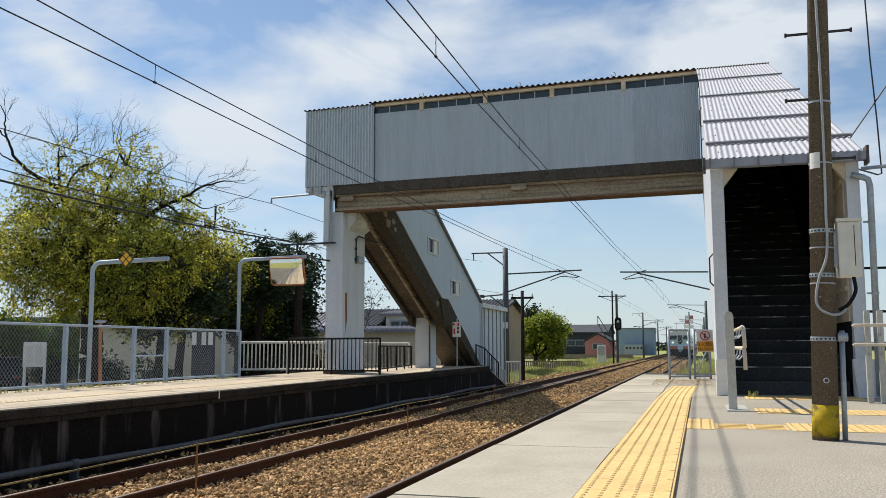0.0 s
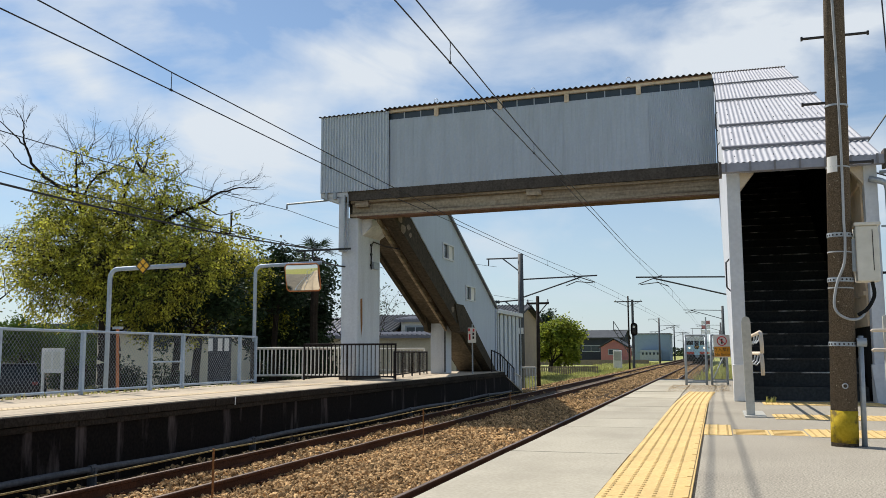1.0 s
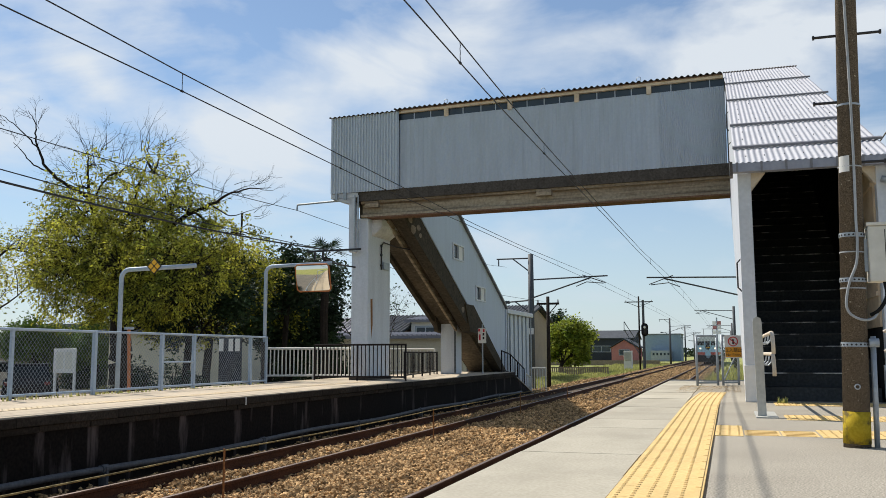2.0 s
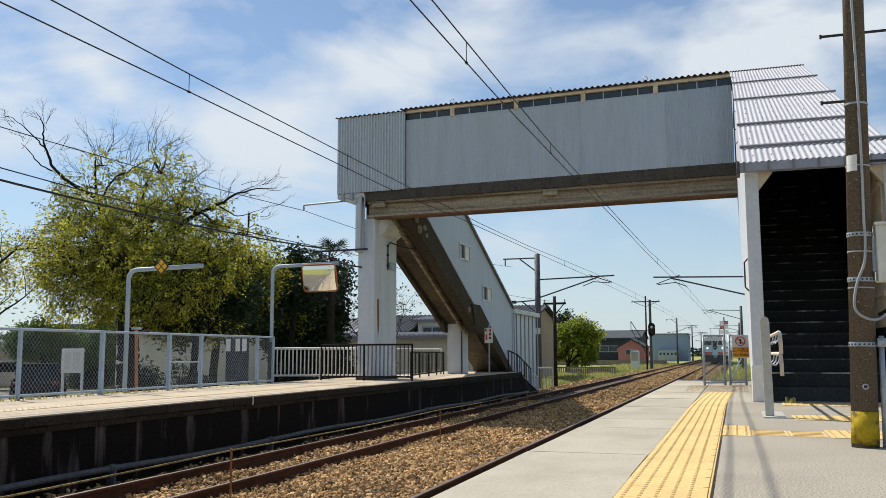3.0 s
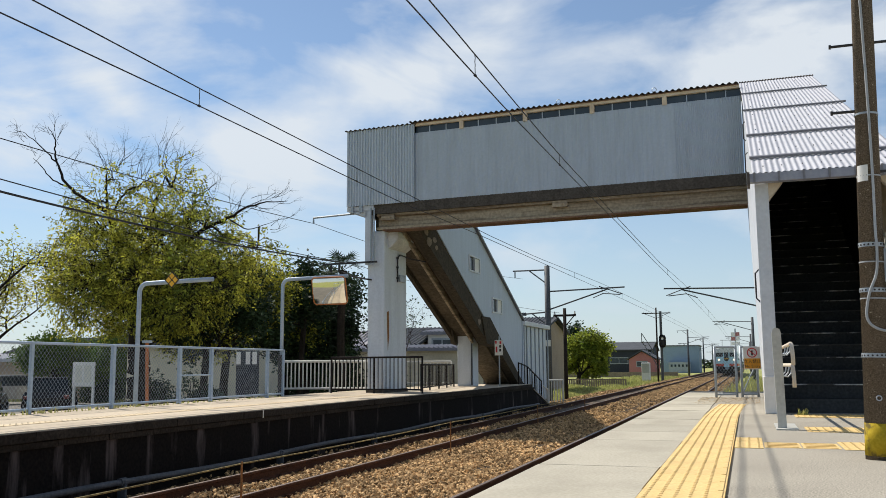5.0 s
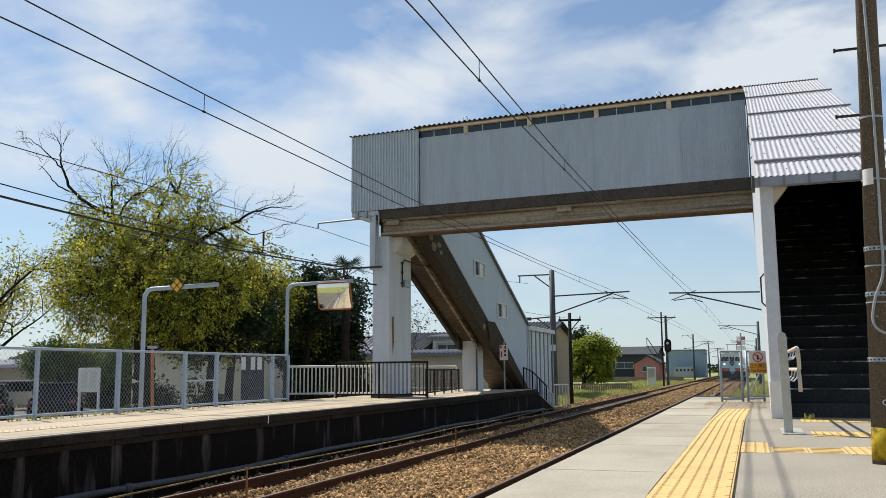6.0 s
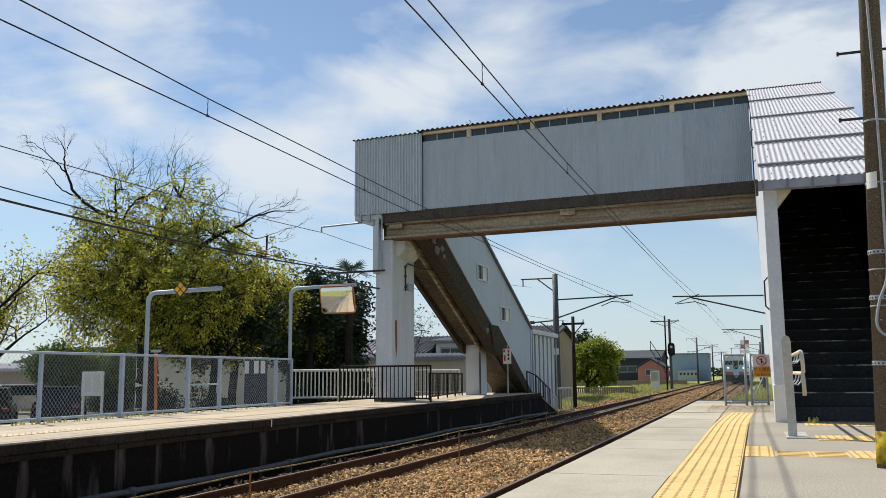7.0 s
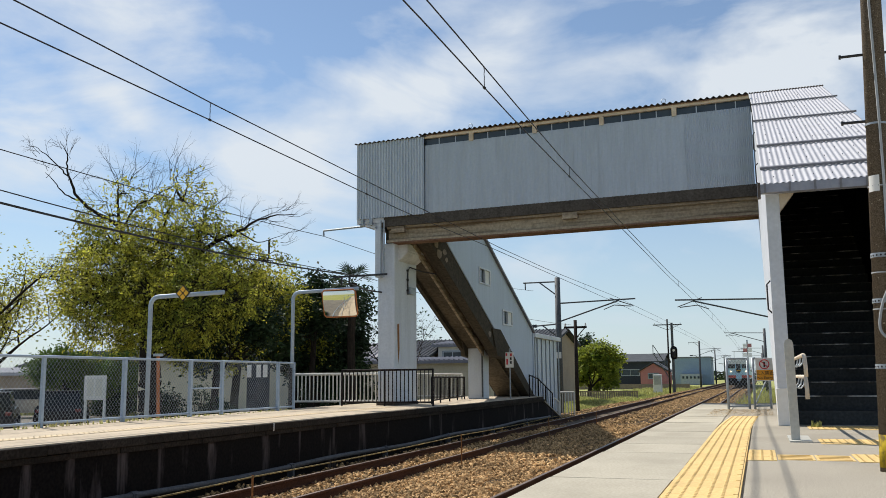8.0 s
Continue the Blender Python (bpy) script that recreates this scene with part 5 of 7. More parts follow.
def sag(a, c, drop, n=14):
    a, c = Vector(a), Vector(c)
    return [tuple(a.lerp(c, i / n) - Vector((0, 0, drop * 4 * (i / n) * (1 - i / n)))) for i in range(n + 1)]


def interp(y, table):
    return float(np.interp(y, [t[0] for t in table], [t[1] for t in table]))


CON = {TRACKS[1]: [(-14, 3.72), (9, 3.735), (15.6, 3.705), (20.5, 3.80), (27.3, 3.87), (41.4, 4.02), (96, 4.4), (400, 4.4)],
       TRACKS[0]: [(-14, 3.76), (7, 3.74), (10.3, 3.70), (14.7, 3.725), (20.8, 3.80), (28.9, 3.84), (41.3, 4.0), (96, 4.45), (400, 4.5)]}
MES = {TRACKS[1]: [(-14, 4.10), (6.4, 4.0), (9, 3.955), (16.7, 3.93), (22, 3.92), (27.3, 3.975), (41.4, 4.3), (60, 4.5), (96, 4.75), (400, 4.8)],
       TRACKS[0]: [(-14, 4.10), (7.6, 3.98), (10.7, 3.92), (13.5, 3.88), (17.1, 3.90), (21.8, 3.925), (31, 4.02), (42.6, 4.33), (60, 4.6), (96, 4.95), (400, 5.0)]}
for cxx in TRACKS:
    ys = list(np.arange(-14, 60, 1.0)) + list(np.arange(60, 401, 20.0))
    wire("contact_wire", [(cxx, float(y), interp(y, CON[cxx])) for y in ys], 0.008, "dark contact wire strung above the track")
    wire("messenger_wire", [(cxx, float(y), interp(y, MES[cxx])) for y in ys], 0.008, "dark messenger wire strung above the contact wire")
    for y in (4.0, 8.95, 13.6, 34, 48, 60, 72, 84):
        z0, z1 = interp(y, CON[cxx]), interp(y, MES[cxx])
        b = bm_()
        zs = np.linspace(z0, z1, 7)
        pipe(b, [(cxx + 0.012 * math.sin(3.1 * k), y, float(z)) for k, z in enumerate(zs)], 0.005, 5)
        rod(b, (cxx, y - 0.02, z0), (cxx, y + 0.02, z0), 0.016, seg=6)
        solid("dropper", b, DARK_WIRE, "thin dropper between messenger and contact wire", "dropper", "droppers", at=(cxx, y, z0))
wire("feeder_cable", sag((-10.3, -6, 4.2), (-10.3, 22.3, 3.40), 0.61, 24), 0.019, "thick dark feeder cable hung to the bridge pier")
wire("feeder_cable", sag((-10.36, -6, 4.3), (-10.36, 22.3, 3.40), 0.45, 24), 0.010, "thin dark cable hung to the bridge pier")
wire("feeder_cable", sag((-11.44, -6, 4.75), (-11.44, 22.2, 4.58), 0.35, 20), 0.009, "thin dark cable hung to the bridge arm")
wire("feeder_cable", sag((-11.44, 22.2, 4.58), (-10.2, 42.0, 4.75), 0.25, 14), 0.008, "thin dark cable from the bridge to the next mast")
wire("feeder_cable", sag((-10.3, 22.4, 3.4), (-8.6, 43, 3.1), 0.2, 14), 0.008, "thin dark cable from the pier to the next pole")
wire("service_cable", [(2.0, 12.0, 9.5), (2.18, 12.0, 5.0), (2.20, 12.0, 4.2), (2.24, 12.0, 3.4), (2.26, 12.0, 2.72), (2.1, 11.4, 2.6), (1.82, 10.97, 2.6)], 0.010, "thin cable hanging down beside the stair")
wire("service_cable", sag((1.92, 12.0, 3.2), (4.6, 12.0, 7.2), 0.05), 0.010, "taut dark guy cable beside the stair")
wire("service_cable", [(1.85, 10.95, 2.60), (2.2, 10.95, 2.62), (3.2, 10.95, 2.64)], 0.022, "grey conduit leaving the stair eaves", GALV)


def mast(x, y, top, arm_to, arm_z, side, label, bracket=True):
    """A catenary mast with a two-tube cantilever arm over its track."""
    p = thing("catenary_mast", (x, y, -1.25), label, "catenary mast", "catenary masts")
    b = bm_()
    rod(b, (x, y, -1.3), (x, y, top), 0.17, 0.13, 12)
    part("pole", b, PIPE_GREY, p, smooth=True)
    tip = Vector((arm_to, y, arm_z))
    b = bm_()
    rod(b, (x, y, arm_z - 0.05), tip + Vector((-side * 0.3, 0, 0.05)), 0.035, seg=8)
    part("top_tube", b, PIPE_GREY, p)
    b = bm_()
    rod(b, (x, y, arm_z - 0.95), tip + Vector((side * 0.5, 0, -0.02)), 0.035, seg=8)
    part("stay_tube", b, PIPE_GREY, p)
    b = bm_()
    pipe(b, [tip + Vector((side * 1.2, 0, -0.42)), tip + Vector((side * 0.7, 0, -0.22)), tip + Vector((-side * 0.1, 0, -0.30))], 0.022, 6)
    rod(b, tip + Vector((side * 0.9, 0, 0.12)), tip + Vector((-side * 0.2, 0, -0.28)), 0.022, seg=6)
    part("registration_arm", b, PIPE_GREY, p)
    if bracket:
        b = bm_()
        rod(b, (x + side * 1.7, y, top - 0.2), (x, y, top - 0.2), 0.035, seg=6)
        rod(b, (x + side * 0.9, y, top - 0.2), (x, y, top - 0.9), 0.03, seg=6)
        rod(b, (x + side * 1.6, y, top - 0.55), (x + side * 1.6, y, top - 0.2), 0.03, seg=6)
        part("feeder_bracket", b, PIPE_GREY, p)
        b = bm_()
        rod(b, (x + side * 1.5, y, top - 2.35), (x, y, top - 2.25), 0.035, seg=6)
        rod(b, (x + side * 0.8, y, top - 2.3), (x, y, top - 2.9), 0.03, seg=6)
        for k in range(4):
            rod(b, (x + side * (1.1 + 0.12 * k), y, top - 2.4), (x + side * (1.14 + 0.12 * k), y, top - 2.26), 0.06, seg=8)
        part("insulator_bracket", b, PIPE_GREY, p)
    return p


mast(-9.0, 42.0, 5.35, -5.6, 4.14, -1, "grey catenary mast with arms over the far track")
mast(0.9, 42.0, 5.2, -3.2, 4.0, 1, "grey catenary mast behind the stair with arms over the near track", False)
for y in (150.0, 204.0, 258.0):
    mast(-9.0, y, 6.2, -5.9, 4.9, -1, "distant grey catenary mast beside the line")
for y in (96.0, 150.0, 204.0):
    mast(0.7, y, 5.3, -2.9, 4.9, 1, "distant grey catenary mast beside the line", False)
pb = thing("concrete_band", (-9.0, 41.82, 1.55), "white band plate on the catenary mast", "plate")
b = bm_()
box(b, -9.14, -8.86, 41.81, 41.83, 1.45, 1.75)
part("plate", b, SIGN_WHITE, pb)


def cross_pole(x, y, top, label, arms):
    p = thing("line_pole", (x, y, -1.25), label, "line pole", "line poles")
    b = bm_()
    rod(b, (x, y, -1.3), (x, y, top), 0.10, 0.08, 10)
    part("pole", b, TARRED, p, smooth=True)
    for z, w in arms:
        b = bm_()
        box(b, x - w, x + w, y - 0.05, y + 0.05, z - 0.05, z + 0.05)
        arm = part("cross_arm", b, TARRED, p)
        for s in (-1, 1):
            b = bm_()
            rod(b, (x + s * w * 0.85, y, z - 0.02), (x, y, z - 0.55), 0.025, seg=6)
            part("brace", b, TARRED, p)
            b = bm_()
            rod(b, (x + s * w * 0.9, y, z + 0.05), (x + s * w * 0.9, y, z + 0.2), 0.05, 0.03, 8)
            part("insulator", b, SIGN_WHITE, arm)
    return p


cross_pole(-8.30, 42.6, 3.3, "brown wooden line pole with a crossarm beside the track", ((2.95, 0.55),))
sp = cross_pole(-9.0, 97.0, 6.6, "tall line pole with a crossarm and signal", ((6.0, 1.5),))
b = bm_()
rod(b, (-8.55, 97.0, -1.3), (-8.55, 97.0, 6.2), 0.16, 0.13, 10)
part("second_pole", b, PIPE_GREY, sp)
b = bm_()
box(b, -8.75, -8.05, 96.5, 96.75, 2.3, 3.7, bevel=0.3)
sg = part("signal_head", b, SIGN_BLACK, sp, "black oval signal head")
b = bm_()
disc(b, (-8.4, 96.44, 3.25), 0.13, (0, -1, 0), 0.05)
part("signal_lens", b, SIGN_WHITE, sg)
b = bm_()
for k in range(7):
    box(b, -10.5 + 0.26 * k, -10.4 + 0.26 * k, 96.9, 97.0, 2.95 - 0.42 * k, 3.02 - 0.42 * k)
rod(b, (-10.6, 96.95, 3.0), (-8.9, 96.95, 0.2), 0.04, seg=6)
rod(b, (-10.6, 96.95, 3.9), (-8.9, 96.95, 1.1), 0.04, seg=6)
rod(b, (-10.6, 96.95, 2.9), (-10.6, 96.95, 3.9), 0.04, seg=6)
box(b, -10.7, -8.2, 96.7, 97.2, 2.9, 2.96)
part("ladder", b, PIPE_GREY, sp)
cab = thing("equipment_cabinet", (-10.0, 94.8, -1.2), "grey trackside equipment cabinet", "cabinet")
b = bm_()
box(b, -10.45, -9.6, 94.5, 95.2, -1.25, 0.75, bevel=0.05)
body = part("body", b, SIGN_WHITE, cab)
b = bm_()
box(b, -10.38, -9.67, 94.47, 94.498, -0.3, 0.6)
part("door", b, STEEL_GREY, cab)
vs = thing("platform_name_sign", (-1.6, 150, 0), "tall red and white vertical sign far along the line", "sign")
b = bm_()
rod(b, (-1.6, 150, -1.2), (-1.6, 150, 6.2), 0.12, seg=8)
part("post", b, GALV, vs)
for k in range(3):
    for s in (-1, 1):
        b = bm_()
        box(b, -1.6 + s * 0.36 - 0.3, -1.6 + s * 0.36 + 0.3, 149.7, 149.75, 3.5 + k * 0.75, 4.1 + k * 0.75)
        part("panel", b, SIGN_WHITE if (k + s) % 3 else PLASTER_PINK, vs)

# ---- approaching train ----
def build_train(cx, y0, cars=3):
    z0 = RAIL_Z
    t = thing("train", (cx, y0, z0), "pale blue and white train with a red stripe", "train")

    def body_profile(w, low, shoulder, top):
        pts = [(-w, low), (w, low), (w, shoulder)]
        for a in np.linspace(0.25, math.pi - 0.25, 9):
            pts.append((w * 0.97 * math.cos(a), shoulder + (top - shoulder) * math.sin(a)))
        pts.append((-w, shoulder))
        return pts
    for k in range(cars):
        ya = y0 + 0.25 + k * 20.2
        b = bm_()
        prism(b, [(cx + px, ya, z0 + pz) for px, pz in body_profile(1.44, 1.02, 2.95, 3.62)], (0, 19.6, 0))
        car = part("car_body", b, TRAIN_BLUE, t, smooth=False)
        b = bm_()
        prism(b, [(cx + px, ya - 0.02, z0 + pz) for px, pz in [(-1.46, 2.95), (1.46, 2.95), (1.46, 3.05)] + [(1.46 * 0.97 * math.cos(a), 3.05 + 0.6 * math.sin(a)) for a in np.linspace(0.25, math.pi - 0.25, 9)] + [(-1.46, 3.05)]], (0, 19.64, 0))
        part("car_roof", b, TRAIN_WHITE, car)
        b = bm_()
        box(b, cx - 1.47, cx + 1.47, ya - 0.02, ya + 19.62, z0 + 1.18, z0 + 1.52)
        part("red_stripe", b, TRAIN_RED, car)
        b = bm_()
        box(b, cx - 1.2, cx + 1.2, ya + 0.6, ya + 18.8, z0 + 0.35, z0 + 1.0)
        part("underframe", b, UNDER, t)
        for i in range(9):
            for s in (-1, 1):
                b = bm_()
                box(b, cx + s * 1.445 - 0.01, cx + s * 1.445 + 0.01, ya + 1.2 + i * 2.0, ya + 2.4 + i * 2.0, z0 + 2.1, z0 + 2.85)
                part("side_window", b, GLASS_DARK, car)
        for yy in (ya + 2.8, ya + 16.6):
            b = bm_()
            box(b, cx - 1.05, cx + 1.05, yy - 1.4, yy + 1.4, z0 + 0.3, z0 + 0.7)
            bogie = part("bogie", b, UNDER, t)
            for wy in (-1.0, 1.0):
                for s in (-1, 1):
                    b = bm_()
                    rod(b, (cx + s * 0.5, yy + wy, z0 + 0.435), (cx + s * 0.62, yy + wy, z0 + 0.435), 0.43, seg=18)
                    part("wheel", b, UNDER, bogie)
    # cab front
    b = bm_()
    prism(b, [(cx - 1.42, y0 + 0.26, z0 + 1.16), (cx + 1.42, y0 + 0.26, z0 + 1.16), (cx + 1.42, y0 + 0.26, z0 + 3.05), (cx + 1.0, y0 + 0.26, z0 + 3.42), (cx - 1.0, y0 + 0.26, z0 + 3.42), (cx - 1.42, y0 + 0.26, z0 + 3.05)], (0, -0.26, 0))
    front = part("cab_front", b, TRAIN_BLUE, t, "pale blue cab front")
    b = bm_()
    prism(b, [(cx - 1.43, y0 + 0.02, z0 + 3.02), (cx + 1.43, y0 + 0.02, z0 + 3.02)] + [(cx + 1.42 * math.copysign(abs(math.cos(a)) ** 0.6, math.cos(a)), y0 + 0.02, z0 + 3.08 + 0.54 * math.sin(a) ** 0.6) for a in np.linspace(0.02, math.pi - 0.02, 17)], (0, -0.10, 0))
    part("cab_brow", b, TRAIN_WHITE, t, "white rounded cab brow")
    b = bm_()
    box(b, cx - 0.36, cx + 0.36, y0 - 0.07, y0 + 0.02, z0 + 1.05, z0 + 3.3, bevel=0.03)
    part("end_door", b, TRAIN_BLUE, t)
    for xa, xb in ((-1.36, -0.44), (-0.29, 0.29), (0.44, 1.36)):
        b = bm_()
        yy = y0 - 0.075 if xb < 0.3 and xa > -0.3 else y0 - 0.012
        box(b, cx + xa, cx + xb, yy - 0.02, yy + 0.03, z0 + 2.46, z0 + 3.04, bevel=0.008)
        part("windscreen", b, GLASS_DARK, front, "dark windscreen")
    b = bm_()
    box(b, cx - 1.46, cx + 1.46, y0 - 0.02, y0 + 0.26, z0 + 1.18, z0 + 1.52, bevel=0.01)
    part("red_band", b, TRAIN_RED, front)
    b = bm_()
    disc(b, (cx, y0 - 0.10, z0 + 2.18), 0.33, (0, -1, 0), 0.04, 28)
    em = part("head_plate", b, SIGN_BLACK, front, "round dark head plate with a yellow band")
    b = bm_()
    box(b, cx - 0.27, cx + 0.27, y0 - 0.13, y0 - 0.121, z0 + 2.13, z0 + 2.23)
    part("yellow_band", b, SIGN_YELLOW, em)
    for s in (-1, 1):
        b = bm_()
        disc(b, (cx + s * 1.0, y0 - 0.03, z0 + 2.05), 0.12, (0, -1, 0), 0.06, 20)
        part("headlight", b, HEADLIGHT, front, "lit headlight")
    b = bm_()
    box(b, cx - 1.38, cx + 1.38, y0 + 0.0, y0 + 0.5, z0 + 0.20, z0 + 1.18, bevel=0.05)
    part("skirt", b, UNDER, t)
    b = bm_()
    box(b, cx - 0.22, cx + 0.22, y0 - 0.35, y0 + 0.2, z0 + 0.72, z0 + 1.02, bevel=0.04)
    part("coupler", b, SHED_BLUE, t, "blue coupler cover")
    b = bm_()
    py = y0 + 6.0
    for s in (-0.6, 0.6):
        pipe(b, [(cx + s, py, z0 + 3.65), (cx + s, py - 1.0, z0 + 4.1), (cx + s, py + 0.2, z0 + 4.85)], 0.03, 6)
    rod(b, (cx - 0.9, py + 0.2, z0 + 4.88), (cx + 0.9, py + 0.2, z0 + 4.88), 0.03, seg=6)
    box(b, cx - 0.8, cx + 0.8, py - 1.0, py + 1.0, z0 + 3.6, z0 + 3.72)
    part("pantograph", b, UNDER, t)
    return t


build_train(TRACKS[0], 128.0)


# ---- trees and plants ----
def leaf_cloud(centres, size, rng, spread):
    """Small folded leaves scattered round the given centres (centres: n x 3)."""
    n = len(centres)
    c = centres + rng.normal(0, 1, (n, 3)) * spread
    a = rng.normal(size=(n, 3))
    a[:, 2] *= 0.6
    a /= np.linalg.norm(a, axis=1)[:, None]
    u = rng.normal(size=(n, 3))
    u -= (u * a).sum(1)[:, None] * a
    u /= np.linalg.norm(u, axis=1)[:, None]
    w = np.cross(a, u)
    s = size * rng.uniform(0.6, 1.3, n)[:, None]
    v = np.stack([c - a * s, c + u * s * 0.5 + w * s * 0.12, c + a * s, c - u * s * 0.5 + w * s * 0.12], 1).reshape(-1, 3)
    f = np.arange(4 * n).reshape(n, 4)
    return v, f


def limb_mesh(segs):
    """Tapered five-sided branches from (start, end, r0, r1) rows."""
    vs, fs = [], []
    k = 5
    for p, q, r0, r1 in segs:
        d = q - p
        d = d / (np.linalg.norm(d) + 1e-9)
        o = np.cross(d, (0.31, 0.57, 0.76))
        o /= np.linalg.norm(o)
        s = np.cross(d, o)
        n0 = len(vs)
        for base, r in ((p, r0), (q, r1)):
            for j in range(k):
                a = 2 * math.pi * j / k
                vs.append(base + r * (math.cos(a) * o + math.sin(a) * s))
        for j in range(k):
            fs.append((n0 + j, n0 + (j + 1) % k, n0 + k + (j + 1) % k, n0 + k + j))
    return [tuple(map(float, v)) for v in vs], fs


def grow(rng, p, d, length, r, depth, segs, tips, up=0.12, split=(2, 4), spread=0.55, shrink=0.76):
    """A limb bent in three pieces, then smaller limbs from its upper half."""
    q = p
    joints = []
    for i in range(3):
        d = d + rng.normal(0, 0.13, 3) + np.array((0, 0, up * 0.3))
        d = d / np.linalg.norm(d)
        n = q + d * length / 3
        segs.append((q, n, r * (1 - 0.13 * i), r * (1 - 0.13 * (i + 1))))
        q = n
        joints.append(q)
    if depth == 0:
        tips.extend(joints)
        return
    if depth <= 1:
        tips.extend(joints[1:])
    for i in range(rng.integers(split[0], split[1] + 1)):
        s = joints[-1] if i < 2 else joints[rng.integers(0, 2)]
        nd = d + rng.normal(0, spread, 3)
        nd[2] += up
        nd = nd / np.linalg.norm(nd)
        grow(rng, s, nd, length * shrink * rng.uniform(0.8, 1.15), r * 0.5, depth - 1, segs, tips, up, split, spread, shrink)


def build_tree(name, at, trunk, limbs, length, depth, seed, leaf_mat, size, per_tip, spread, label, bare_above=1e9, extra=(), r0=0.28, up=0.12, squash=1.0, slope=0.0, gaps=0.0):
    rng = np.random.default_rng(seed)
    base = np.array(at, float)
    segs, tips = [], []
    top = base + np.array((0.15, 0, trunk))
    mid = (base + top) / 2 + np.array((-0.08, 0.05, 0))
    segs += [(base - np.array((0, 0, 0.2)), mid, r0 * 1.25, r0), (mid, top, r0, r0 * 0.9)]
    for i in range(limbs):
        a = 2 * math.pi * (i + rng.uniform(-0.25, 0.25)) / limbs
        tilt = rng.uniform(0.35, 1.15)
        d = np.array((math.cos(a) * math.sin(tilt), math.sin(a) * math.sin(tilt), math.cos(tilt) * squash))
        grow(rng, top - np.array((0, 0, rng.uniform(0, trunk * 0.35))), d / np.linalg.norm(d), length * rng.uniform(0.8, 1.15), r0 * 0.36, depth, segs, tips, up)
    for path in extra:
        pts = [np.array(p, float) for p in path]
        for i, (p, q) in enumerate(zip(pts, pts[1:])):
            ra, rb = 0.04 * (1 - i / len(pts)), 0.04 * (1 - (i + 1) / len(pts))
            segs.append((p, q, ra + 0.01, rb + 0.01))
            for k in range(4):
                d = (q - p) / np.linalg.norm(q - p) + rng.normal(0, 0.55, 3)
                grow(rng, p + (q - p) * rng.uniform(0.2, 1), d / np.linalg.norm(d), 0.5, 0.012, 2, segs, [], 0.2, (2, 3), 0.6, 0.7)
    tips = np.array(tips)
    out = np.hypot(tips[:, 0] - at[0], tips[:, 1] - at[1])
    keep = tips[:, 2] < bare_above - slope * out + rng.normal(0, 0.35, len(tips))
    # whole sprays without leaves leave holes in the crown
    hole = np.sin(tips[:, 0] * 2.9 + 1.3 * tips[:, 2]) + np.sin(tips[:, 1] * 2.3 - 2.1 * tips[:, 2]) + np.sin(tips[:, 2] * 3.7 + tips[:, 0])
    leafy = keep & (hole < 3.0 - 3.6 * gaps * np.clip((tips[:, 2] - at[2]) / 5.0, 0.3, 1.2))
    for p in tips[~keep]:
        for k in range(3):
            d = rng.normal(0, 0.6, 3) + np.array((0, 0, 0.5))
            grow(rng, p, d / np.linalg.norm(d), 0.36, 0.0085, 1, segs, [], 0.1, (2, 3), 0.6, 0.7)
    thin = lambda z: 0.35 if z > bare_above - 0.9 else 1.0
    segs = [(p, q, ra * thin(p[2]), rb * thin(q[2])) for p, q, ra, rb in segs]
    t = thing(name, at, label, "tree")
    v, f = limb_mesh(segs)
    v = [(x - at[0], y - at[1], z - at[2]) for x, y, z in v]
    tr = new("trunk", raw("trunk", v, f, BARK, True))
    tr.parent = t
    c = np.repeat(tips[leafy], per_tip, 0)
    v, f = leaf_cloud(c, size, rng, spread)
    cr = new("crown", raw("crown", (v - np.array(at)).tolist(), f.tolist(), leaf_mat))
    cr.parent = t
    return t, tips


